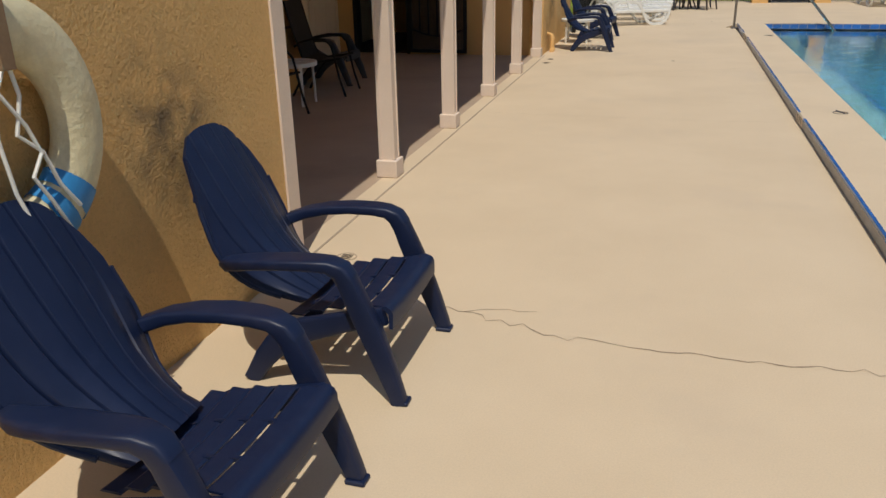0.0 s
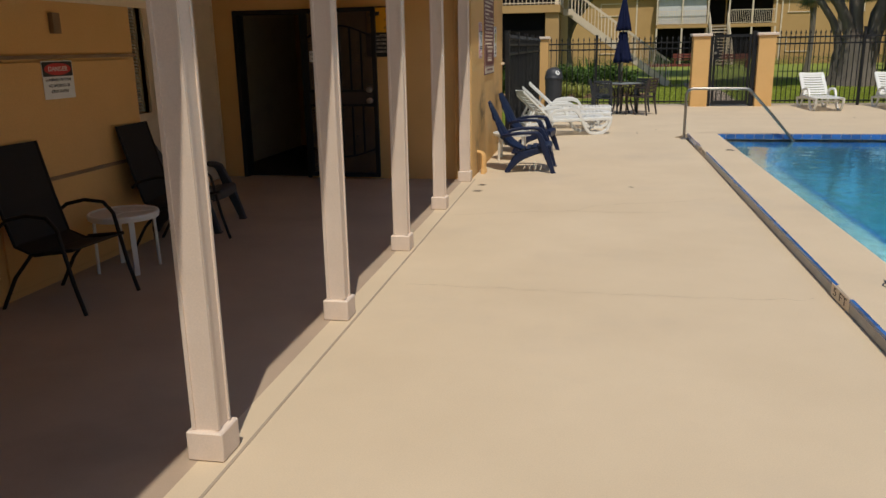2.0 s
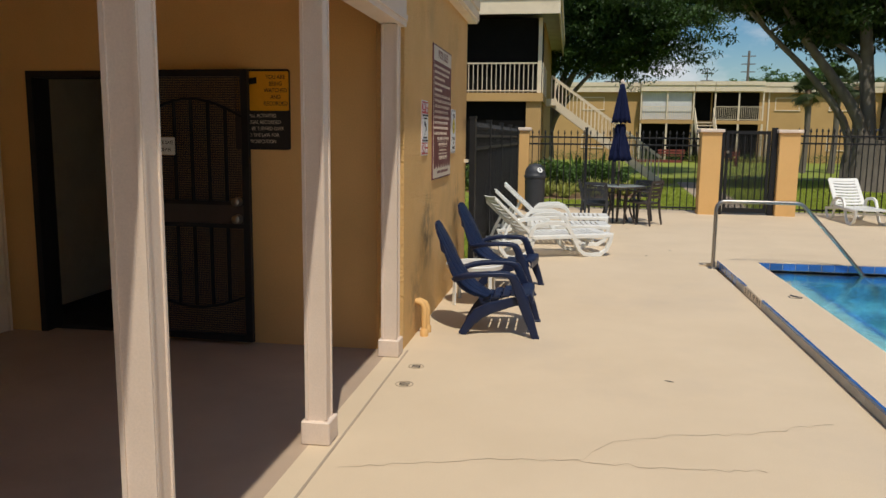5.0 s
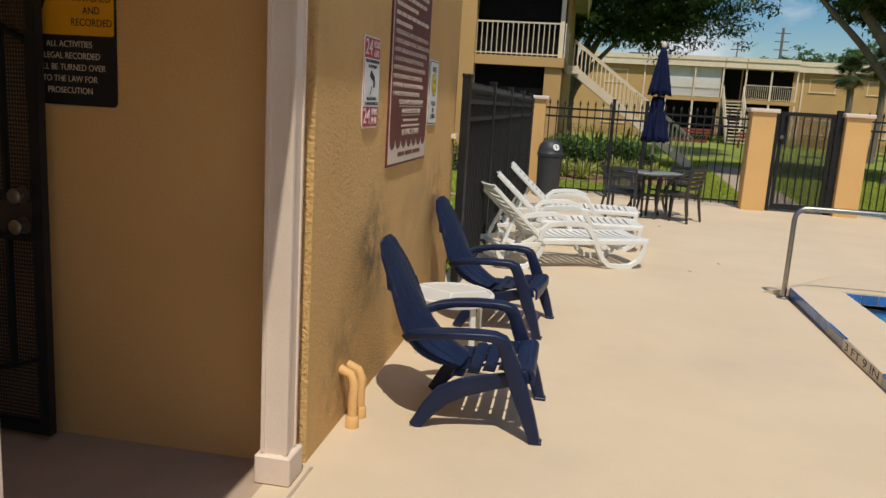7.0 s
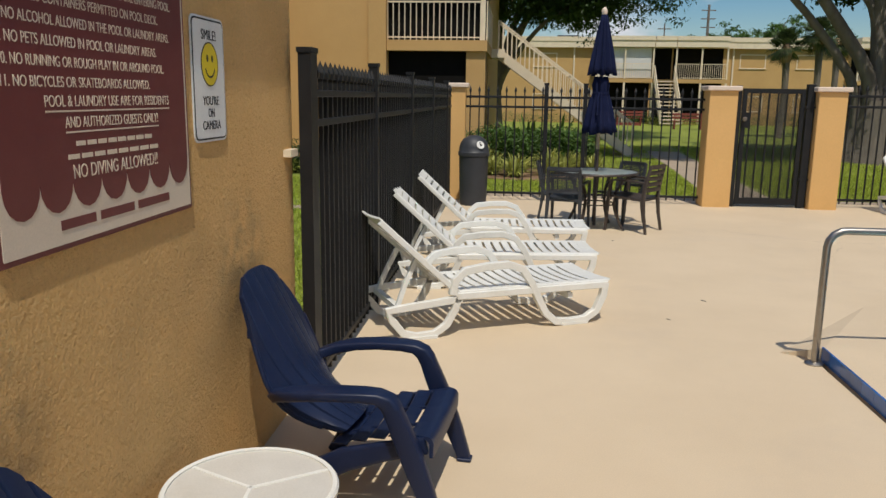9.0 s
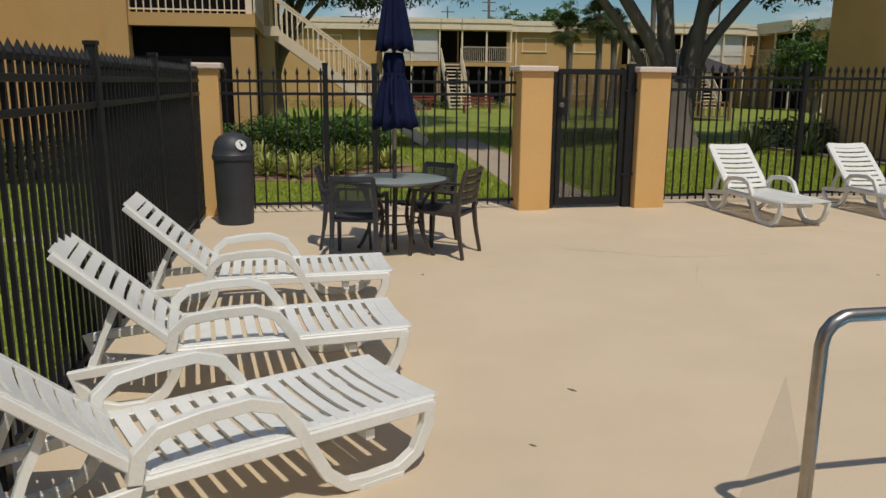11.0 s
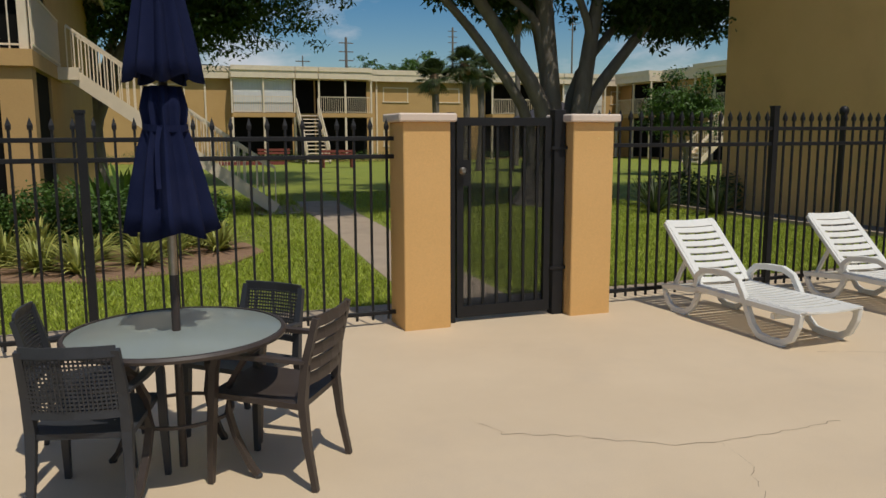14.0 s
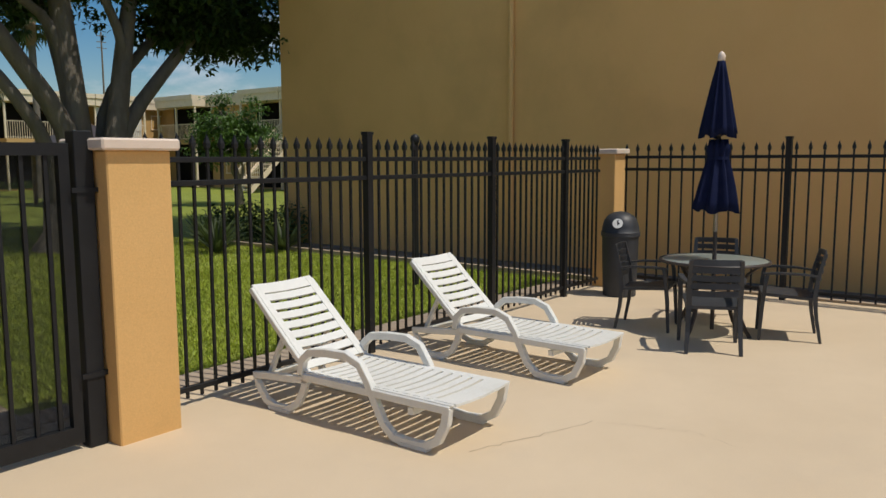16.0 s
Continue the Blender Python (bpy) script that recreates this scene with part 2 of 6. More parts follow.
water = bpy.data.materials.new("pool_water")
water.use_nodes = True
wb = water.node_tree.nodes["Principled BSDF"]
wb.inputs["Base Color"].default_value = (0.80, 0.97, 1.0, 1)
wb.inputs["Roughness"].default_value, wb.inputs["IOR"].default_value, wb.inputs["Transmission Weight"].default_value = 0.02, 1.33, 1.0
wnz, wbp = water.node_tree.nodes.new("ShaderNodeTexNoise"), water.node_tree.nodes.new("ShaderNodeBump")
wnz.inputs["Scale"].default_value, wnz.inputs["Detail"].default_value = 4.5, 4
wbp.inputs["Strength"].default_value, wbp.inputs["Distance"].default_value = 0.22, 0.03
wtc = water.node_tree.nodes.new("ShaderNodeTexCoord")
water.node_tree.links.new(wtc.outputs["Object"], wnz.inputs["Vector"])
water.node_tree.links.new(wnz.outputs["Fac"], wbp.inputs["Height"])
water.node_tree.links.new(wbp.outputs["Normal"], wb.inputs["Normal"])

FROSTED = bpy.data.materials.new("frosted_table_glass")
FROSTED.use_nodes = True
fb = FROSTED.node_tree.nodes["Principled BSDF"]
fb.inputs["Base Color"].default_value = (0.55, 0.62, 0.58, 1)
fb.inputs["Roughness"].default_value, fb.inputs["Transmission Weight"].default_value = 0.28, 0.6

GLASS = bpy.data.materials.new("window_glass")
GLASS.use_nodes = True
gb = GLASS.node_tree.nodes["Principled BSDF"]
gb.inputs["Base Color"].default_value = (0.05, 0.06, 0.07, 1)
gb.inputs["Roughness"].default_value = 0.06


# ---- mesh helpers ----
def box(bm, lo, hi, m=None):
    """An upright box between two corners, moved by m if given."""
    vs = [bm.verts.new((x, y, z)) for z in (lo[2], hi[2]) for y in (lo[1], hi[1]) for x in (lo[0], hi[0])]
    if m is not None:
        for v in vs:
            v.co = m @ v.co
    for f in ((0, 2, 3, 1), (4, 5, 7, 6), (0, 1, 5, 4), (1, 3, 7, 5), (3, 2, 6, 7), (2, 0, 4, 6)):
        bm.faces.new([vs[i] for i in f])
    return vs


def prism(bm, outline, z0, z1, m=None):
    """A flat outline (x, y) raised from z0 to z1."""
    lo, hi = [bm.verts.new((x, y, z0)) for x, y in outline], [bm.verts.new((x, y, z1)) for x, y in outline]
    k = len(outline)
    bm.faces.new(lo[::-1])
    bm.faces.new(hi)
    for i in range(k):
        bm.faces.new((lo[i], lo[(i + 1) % k], hi[(i + 1) % k], hi[i]))
    if m is not None:
        for v in lo + hi:
            v.co = m @ v.co


def sweep(bm, path, section, up=(0, 0, 1), scales=None):
    """A closed section (side, up) carried along a path of points."""
    pts = [Vector(p) for p in path]
    rings = []
    for i, p in enumerate(pts):
        d = (pts[min(i + 1, len(pts) - 1)] - pts[max(i - 1, 0)]).normalized()
        side = d.cross(Vector(up))
        side = side.normalized() if side.length > 1e-4 else Vector((1, 0, 0))
        top = side.cross(d)
        s = scales[i] if scales else 1.0
        rings.append([bm.verts.new(p + side * a * s + top * b * s) for a, b in section])
    k = len(section)
    for r, q in zip(rings, rings[1:]):
        for i in range(k):
            bm.faces.new((r[i], r[(i + 1) % k], q[(i + 1) % k], q[i]))
    bm.faces.new(rings[0][::-1])
    bm.faces.new(rings[-1])


def circle(r, k=10, squash=1.0):
    return [(r * math.cos(2 * math.pi * i / k), r * squash * math.sin(2 * math.pi * i / k)) for i in range(k)]


def rect(w, h):
    return [(-w / 2, -h / 2), (w / 2, -h / 2), (w / 2, h / 2), (-w / 2, h / 2)]


def lathe(bm, profile, k=24, centre=(0, 0, 0), ring=False):
    """A profile of (radius, height) turned about z; ring: the profile closes on itself round a hole."""
    cx, cy, cz = centre
    rings = []
    for r, z in profile:
        rings.append([bm.verts.new((cx + r * math.cos(2 * math.pi * i / k), cy + r * math.sin(2 * math.pi * i / k), cz + z)) for i in range(k)])
    for a, b in zip(rings, rings[1:]):
        for i in range(k):
            bm.faces.new((a[i], a[(i + 1) % k], b[(i + 1) % k], b[i]))
    if ring:
        for i in range(k):
            bm.faces.new((rings[-1][i], rings[-1][(i + 1) % k], rings[0][(i + 1) % k], rings[0][i]))
    else:
        bm.faces.new(rings[0][::-1])
        bm.faces.new(rings[-1])


def arc(c, r, a0, a1, n=6, plane="xz", off=0.0):
    """Points of an arc about c in degrees."""
    out = []
    for i in range(n + 1):
        a = radians(a0 + (a1 - a0) * i / n)
        u, v = c[0] + r * math.cos(a), c[1] + r * math.sin(a)
        out.append({"xz": (u, off, v), "xy": (u, v, off), "yz": (off, u, v)}[plane])
    return out


def finish(bm, smooth=False, bevel=0.0):
    if bevel:
        bmesh.ops.bevel(bm, geom=list(bm.edges), offset=bevel, segments=1, affect="EDGES", profile=0.5)
    bmesh.ops.recalc_face_normals(bm, faces=bm.faces)
    if smooth:
        for f in bm.faces:
            f.smooth = True


def mesh_of(name, bm, mat, smooth=False, bevel=0.0):
    finish(bm, smooth, bevel)
    me = bpy.data.meshes.new(name)
    bm.to_mesh(me)
    bm.free()
    me.materials.append(mat)
    if smooth:
        me.set_sharp_from_angle(angle=radians(40))
    return me


def part(name, bm, mat, parent, label="", smooth=False, bevel=0.0, at=None):
    ob = new(name, mesh_of(name, bm, mat, smooth, bevel))
    ob.parent = parent
    if at is not None:
        ob.matrix_basis = at
    return tagged(ob, label)


def piece(name, me, parent, at):
    """One more object on a mesh that is there already."""
    ob = new(name, me)
    ob.parent = parent
    ob.matrix_basis = at
    return ob


def thing(name, label, category, group="", at=None):
    ob = new(name)
    ob.empty_display_size = 0.2
    if at is not None:
        ob.matrix_basis = at
    return tagged(ob, label, category, group)


def structure(name, bm, mat, label, category, smooth=False, bevel=0.0):
    return tagged(new(name, mesh_of(name, bm, mat, smooth, bevel)), label, category, kind="structure")


def boxes(*pairs):
    bm = bmesh.new()
    for lo, hi in pairs:
        box(bm, lo, hi)
    return bm


# ---- ground, deck and pool ----
POOL = (1.87, 9.6, -9.0, 16.55)
X0, X1, Y0, Y1 = POOL
SKEW = 0.0125
FAR = 600


def around(bm, x0, x1, y0, y1, z0, z1, hole):
    """Four slabs round a rectangular hole."""
    hx0, hx1, hy0, hy1 = hole
    for a in ((x0, hx0, y0, y1), (hx1, x1, y0, y1), (hx0, hx1, y0, hy0), (hx0, hx1, hy1, y1)):
        box(bm, (a[0], a[2], z0), (a[1], a[3], z1))


bm = bmesh.new()
around(bm, -FAR, FAR, -FAR, FAR, -1.9, -0.05, (X0 - 0.75, X1 + 0.2, Y0 - 0.2, Y1 + 0.15))
ground = structure("ground", bm, GRASS_SOIL, "mown green lawn reaching the far buildings", "lawn")

bm = bmesh.new()
around(bm, -1.78, 11.35, -12, 24.45, -0.12, 0.0, (X0 - 0.52, X1 + 0.02, Y0 - 0.02, Y1 + 0.02))
deck = structure("pavement", bm, DECK, "beige painted concrete pool deck with hairline cracks", "pool deck")



def skewed(bm):
    """The pool lies a little askew to the house."""
    for v in bm.verts:
        v.co.x += (v.co.y - 16.6) * SKEW * (1 if v.co.x < 6 else 0)


# porch floor: same paint as the deck, roof shade mixed into the colour
structure("floor_porch", boxes(((-5.2, 3.45, -0.12), (-1.78, 12.1, 0.0))), SHADED_DECK, "worn porch floor, deck paint darkened for the shade under the roof", "floor")

# raised coping along the pool, flush with the deck at the far end
bm = bmesh.new()
CURB_X, CURB_Z, CURB_END = 1.395, 0.085, 16.5
box(bm, (CURB_X, Y0 - 0.6, -0.1), (X0, CURB_END - 0.02, CURB_Z))
box(bm, (CURB_X + 0.02, CURB_END - 0.02, -0.1), (X0, Y1 + 0.02, 0.0))
RAMP = ((CURB_X, CURB_END - 0.02, CURB_Z), (X0, CURB_END - 0.02, CURB_Z), (X0, Y1, CURB_Z), (X1, Y1, CURB_Z), (X1, 18.4, 0.002), (X0 + 0.35, 17.9, 0.002))
vs = [bm.verts.new(p) for p in RAMP]
for a, b, c in ((0, 1, 2), (0, 2, 5), (2, 3, 4), (2, 4, 5)):
    bm.faces.new((vs[a], vs[b], vs[c]))
low = [bm.verts.new((CURB_X - 0.22, CURB_END + 0.12, 0.001)), bm.verts.new((CURB_X, CURB_END - 0.02, 0.0))]
bm.faces.new((vs[0], vs[5], low[0]))
bm.faces.new((vs[0], low[0], low[1]))
box(bm, (X0, Y1, -0.1), (X1, Y1 + 0.02, CURB_Z - 0.001))
skewed(bm)
coping = structure("pool_coping", bm, DECK, "raised beige concrete coping round the pool", "coping")

bm = bmesh.new()
box(bm, (X0 - 0.2, Y0 - 0.2, -1.4), (X1 + 0.2, Y1 + 0.2, -1.3))
box(bm, (X0 - 0.2, Y0, -1.35), (X0, Y1, 0.0))
box(bm, (X1, Y0, -1.35), (X1 + 0.2, Y1, -0.02))
box(bm, (X0 - 0.2, Y1, -1.35), (X1 + 0.2, Y1 + 0.2, -0.02))
box(bm, (X0 - 0.2, Y0 - 0.2, -1.35), (X1 + 0.2, Y0, -0.02))
skewed(bm)
basin = structure("pool_basin", bm, PLASTER_DEEP, "blue plastered swimming pool basin", "pool")
bm = bmesh.new()
box(bm, (X0, Y0, -1.3), (X0 + 0.55, Y1, -0.16))
skewed(bm)
ledge = structure("pool_ledge", bm, PLASTER, "pale underwater ledge along the pool wall", "pool ledge")
bm = bmesh.new()
for i in range(4):
    d = 1.1 + 0.5 * i
    prism(bm, ((X0 + 0.5, Y1), (X0 + 0.5, Y1 - d), (X0 + 0.5 + d * 1.7, Y1)), -1.3, -0.4 - 0.21 * i)
skewed(bm)
steps = structure("pool_steps", bm, STEP_PLASTER, "blue corner steps under the water", "pool steps")
for i in range(4):
    d, z = 1.1 + 0.5 * i, -0.398 - 0.21 * i
    bm = bmesh.new()
    sweep(bm, [(X0 + 0.52, Y1 - d + 0.02, z), (X0 + 0.5 + d * 1.7, Y1 - 0.02, z)], rect(0.07, 0.012))
    skewed(bm)
    part("nosing", bm, WATER_TILE, steps, "dark blue tiled step edge")
bm = bmesh.new()
sweep(bm, [(X0 + 0.535, Y0 + 0.1, -0.156), (X0 + 0.535, Y1 - 0.05, -0.156)], rect(0.05, 0.012))
skewed(bm)
part("nosing", bm, WATER_TILE, ledge, "dark blue tiled ledge edge")
bm = bmesh.new()
box(bm, (X0, Y0, -0.040), (X1, Y1, -0.035))
skewed(bm)
pool_water = structure("water", bm, water, "clear rippled blue pool water", "water")
pool_water.visible_shadow = False

# blue waterline tiles
tile_me = mesh_of("waterline_tile", boxes(((-0.072, -0.006, -0.085), (0.072, 0.006, 0.0))), WATER_TILE)
i = 0
x = X0 + 0.08
while x < X1:
    piece("waterline_tile", tile_me, coping, pose(x, Y1 - 0.005, CURB_Z - 0.012))
    x += 0.152

# grey tiles with a blue top edge on the curb's face, broken by a depth marker
face_me = mesh_of("curb_tile", boxes(((-0.008, -0.073, 0.0), (0.0, 0.073, 0.066))), GREY_TILE)
edge_me = mesh_of("edge_tile", boxes(((-0.010, -0.073, 0.068), (0.012, 0.073, 0.089))), WATER_TILE)
near_me = mesh_of("end_tile", boxes(((-0.009, -0.073, 0.0), (0.004, 0.073, 0.088))), WATER_TILE)
y = CURB_END - 0.08
k = 0
while y > 0.5:
    m = pose(CURB_X + (y - 16.6) * SKEW, y, 0.001)
    if not (14.05 < y < 14.85 or 7.35 < y < 7.75):
        if k < 8:
            piece("end_tile", near_me, coping, m)
        else:
            piece("curb_tile", face_me, coping, m)
            piece("edge_tile", edge_me, coping, m)
    y -= 0.152
    k += 1

# ---- pool house ----
WX = -1.68
H = 2.92
bm = boxes(((WX - 0.2, -6, -0.1), (WX, 3.56, H)), ((-5.3, 3.44, -0.1), (WX - 0.2, 3.56, H)))
tagged(structure("wall_east_south", bm, STUCCO, "rough tan stucco wall of the pool house", "wall"))
bm = boxes(((WX - 0.2, 12.03, -0.1), (WX, 15.45, H)))
structure("wall_east_north", bm, STUCCO, "rough tan stucco wall carrying the pool signs", "wall")
bm = boxes(((-5.3, 15.25, -0.1), (WX - 0.2, 15.45, H)))
structure("wall_north", bm, STUCCO, "tan stucco end wall of the pool house", "wall")
DX0, DX1, DZ = -4.66, -3.74, 2.06
bm = boxes(((-5.1, 12.0, -0.1), (DX0, 12.18, H)), ((DX1, 12.0, -0.1), (WX - 0.2, 12.18, H)), ((DX0, 12.0, DZ), (DX1, 12.18, H)))
structure("wall_porch_end", bm, SMOOTH_TAN, "smooth tan end wall of the porch with a doorway", "wall")
BX, WY0, WY1, WZ0, WZ1 = -4.93, 9.06, 10.36, 0.96, 2.07
bm = boxes(((-5.3, 3.56, -0.1), (BX, WY0, H)), ((-5.3, WY1, -0.1), (BX, 12.0, H)), ((-5.3, 12.0, -0.1), (-5.1, 15.25, H)), ((-5.3, WY0, -0.1), (BX, WY1, WZ0)), ((-5.3, WY0, WZ1), (BX, WY1, H)))
structure("wall_west", bm, CREAM, "cream painted back wall of the porch", "wall")
# laundry floor: the room's shade is put into its colour
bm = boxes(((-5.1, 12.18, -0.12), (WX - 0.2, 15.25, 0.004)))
structure("floor_laundry", bm, ROOM_SHADE, "laundry room floor coloured near-black for the shade of the unlit room", "floor")
bm = boxes(((BX, 3.56, 2.78), (-1.8, 12.0, 2.84)), ((-5.1, 12.18, 2.78), (WX - 0.2, 15.25, 2.84)))
structure("ceiling", bm, SMOOTH_TAN, "tan painted porch ceiling", "ceiling")
bm = boxes(((-5.4, -6.1, H), (WX - 0.02, 15.6, H + 0.42)))
structure("roof", bm, ROOF, "flat pale roof of the pool house", "roof")
bm = boxes(((WX - 0.01, -6.2, 2.88), (-1.59, 15.62, 3.36)), ((-1.589, -6.2, 2.91), (-1.57, 15.64, 3.0)), ((-1.589, -6.2, 3.2), (-1.495, 15.64, 3.38)), ((-1.589, -6.2, 3.02), (-1.56, 15.64, 3.2)), ((-5.4, 15.62, 2.9), (-1.59, 15.7, 3.36)))
structure("fascia", bm, CREAM, "cream fascia and gutter along the roof edge", "fascia")
bm = boxes(((-1.81, 3.565, 2.36), (-1.665, 12.03, 2.8)), ((-1.665, 3.565, 2.4), (-1.655, 12.03, 2.44)))
structure("porch_beam", bm, PEACH, "cream painted beam over the porch posts", "beam")
bm = boxes(((WX - 0.02, 3.54, 0), (WX + 0.012, 3.66, 2.88)))
structure("trim", bm, PEACH, "cream corner board at the edge of the porch", "trim")
# a shallow sill line where porch floor and deck meet
bm = boxes(((-1.648, 3.7, -0.02), (-1.634, 12.0, 0.003)))
structure("joint", bm, CONCRETE, "weathered joint between porch floor and deck", "joint")


def porch_post():
    t = thing("porch_post", "cream painted square wooden porch post with a boxed base", "post", "porch posts")
    part("shaft", boxes(((-0.051, -0.051, 0.0), (0.051, 0.051, 2.36))), PEACH, t, bevel=0.004)
    for sx in (-1, 1):
        part("edge_strip", boxes(((sx * 0.049 - 0.008, -0.058, 0.13), (sx * 0.049 + 0.008, -0.0505, 2.35))), PEACH, t)
        part("edge_strip", boxes(((0.0505, sx * 0.043 - 0.006, 0.13), (0.058, sx * 0.043 + 0.006, 2.35))), PEACH, t)
    part("base", boxes(((-0.077, -0.077, 0.0), (0.077, 0.077, 0.125))), PEACH, t, bevel=0.006)
    return t


post = porch_post()
for i in range(5):
    m = pose(-1.744, 5.258 + 1.655 * i, 0.001)
    if i:
        copy_thing(post, m)
    else:
        post.matrix_basis = m

# ---- fences and gate ----
def picket_mesh(h, w=0.019, spike=True):
    bm = bmesh.new()
    box(bm, (-w / 2, -w / 2, 0.05), (w / 2, w / 2, h))
    if spike:
        s = w * 0.95
        a = [bm.verts.new((x * s, y * s, h + 0.012)) for x, y in ((-1, -1), (1, -1), (1, 1), (-1, 1))]
        b = [bm.verts.new((x * s * 0.9, y * s * 0.9, h - 0.02)) for x, y in ((-1, -1), (1, -1), (1, 1), (-1, 1))]
        top = bm.verts.new((0, 0, h + 0.075))
        for i in range(4):
            j = (i + 1) % 4
            bm.faces.new((b[i], b[j], a[j], a[i]))
            bm.faces.new((a[i], a[j], top))
        bm.faces.new(b[::-1])
    return mesh_of("picket", bm, BLACK)


PICKET, STOUT_PICKET = picket_mesh(1.70), picket_mesh(1.70, 0.023)
POST_ME = mesh_of("fence_post", boxes(((-0.032, -0.032, -0.05), (0.032, 0.032, 1.80)), ((-0.038, -0.038, 1.80), (0.038, 0.038, 1.825))), BLACK)


def fence(label, a, b, spacing, posts, tall=1.0, picket=PICKET):
    """A picket fence from a to b with posts at the given distances from a."""
    a, b = Vector((*a, 0)), Vector((*b, 0))
    d = b - a
    ang = math.degrees(math.atan2(d.y, d.x))
    t = thing("fence", label, "fence", at=pose(a.x, a.y, 0, 0, 0, ang))
    t.scale = (1, 1, tall)
    ln = d.length
    for z in (0.11, 1.455, 1.605):
        part("rail", boxes(((0, -0.016, z - 0.018), (ln, 0.016, z + 0.018))), BLACK, t, bevel=0.003)
    for p in posts:
        piece("fence_post", POST_ME, t, pose(p, 0, 0))
    n = int(ln / spacing)
    for i in range(n):
        s = (i + 0.5) * ln / n
        if all(abs(s - p) > 0.05 for p in posts):
            piece("picket", picket, t, pose(s, 0, 0, 0, 0, random.uniform(-3, 3)))
    return t


fence("black steel picket fence beside the loungers", (-1.6, 15.45), (-1.6, 23.75), 0.112, [0.0, 0.06, 1.83, 3.74, 5.64, 7.55], picket=STOUT_PICKET)
part("wall_bracket", boxes(((-1.70, 15.30, 1.30), (-1.64, 15.42, 1.335))), CREAM, thing("fence_bracket", "cream metal bracket holding the fence to the wall", "bracket"))
fence("black spiked steel fence beside the gate", (-1.38, 23.98), (2.28, 23.98), 0.14, [1.25, 1.85])
fence("black steel fence behind the white loungers", (4.24, 24.05), (10.75, 24.05), 0.115, [2.13, 4.02, 5.6], 1.05)
fence("black spiked steel fence below the tall tan wall", (11.2, 23.95), (11.2, 8.0), 0.15, [2.1, 4.2, 6.3, 8.4, 10.5, 12.6, 14.7], 1.06)


def gate_pier(x, y, w=0.41, h=1.74):
    t = thing("gate_pier", "tan stucco pier with a flat cream cap", "pier", "fence piers", at=pose(x, y, 0))
    part("pier_body", boxes(((-w / 2, -w / 2, -0.05), (w / 2, w / 2, h))), SMOOTH_TAN, t, bevel=0.008)
    c = w / 2 + 0.045
    part("cap", boxes(((-c, -c, h), (c, c, h + 0.07))), PEACH, t, bevel=0.012)
    return t


gate_pier(2.475, 23.9)
gate_pier(4.04, 23.9)
gate_pier(-1.5, 23.93, 0.25)
gate_pier(10.95, 24.0, 0.3)

gate = thing("gate", "closed black steel gate with bars and mesh", "gate", at=pose(2.7, 23.86, 0))
part("gate_post", boxes(((0.0, -0.04, 0), (0.07, 0.04, 1.82))), BLACK, gate, bevel=0.004)
part("gate_post", boxes(((1.01, -0.05, 0), (1.12, 0.05, 1.85))), BLACK, gate, bevel=0.004)
gate_frame = part("gate_frame", boxes(((0.09, -0.025, 0.04), (0.15, 0.025, 1.78)), ((0.93, -0.025, 0.04), (0.99, 0.025, 1.78)), ((0.15, -0.025, 1.71), (0.93, 0.025, 1.78)), ((0.15, -0.025, 0.04), (0.93, 0.025, 0.14))), BLACK, gate)
bar_me = mesh_of("bar", boxes(((-0.011, -0.011, 0.14), (0.011, 0.011, 1.71))), BLACK)
for i in range(6):
    piece("bar", bar_me, gate, pose(0.15 + 0.78 * (i + 0.5) / 6, 0.0, 0))
bm = bmesh.new()
for i in range(150):
    x = 0.15 + 0.78 * (i + 0.5) / 150
    box(bm, (x - 0.0006, 0.016, 0.14), (x + 0.0006, 0.019, 1.71))
for i in range(300):
    z = 0.14 + 1.57 * (i + 0.5) / 300
    box(bm, (0.15, 0.019, z - 0.0006), (0.93, 0.022, z + 0.0006))
tagged(part("mesh_screen", bm, BLACK, gate, "fine black wire mesh"), kind="stuff")
part("lock_plate", boxes(((0.085, -0.032, 1.2), (0.2, -0.026, 1.42))), BLACK, gate)
bm = bmesh.new()
lathe(bm, ((0.012, 0.0), (0.012, 0.03), (0.03, 0.035), (0.033, 0.055), (0.02, 0.07)), 14)
part("knob", bm, STEEL, gate, "round chrome knob", smooth=True, at=pose(0.125, -0.03, 1.33, 90, 0, 0))
for z in (0.42, 1.5):
    part("hinge", boxes(((0.98, -0.06, z), (1.14, -0.045, z + 0.03))), BLACK, gate)

# ---- tall neighbouring wall ----
bm = boxes(((12.4, -14, -0.1), (20, 32.1, 6.4)))
structure("neighbour_wall", bm, NEIGHBOUR, "tall blank tan wall of the neighbouring building", "wall")

bm = bmesh.new()
sweep(bm, [(12.36, 26.45, z) for z in (0.0, 2.0, 4.0, 6.38)], circle(0.05, 10), up=(0, 1, 0))
structure("downspout", bm, NEIGHBOUR, "tan painted downspout on the tall wall", "downspout", smooth=True)
structure("gravel_strip", boxes(((11.46, 6, -0.06), (12.4, 32.4, -0.02))), GRAVEL, "grey gravel strip at the foot of the tall wall", "gravel")
structure("kerb", boxes(((11.36, 6, -0.06), (11.46, 32.6, 0.03)), ((-1.3, 24.46, -0.06), (11.1, 24.75, 0.004))), CONCRETE, "pale concrete edging along the lawn", "kerb")


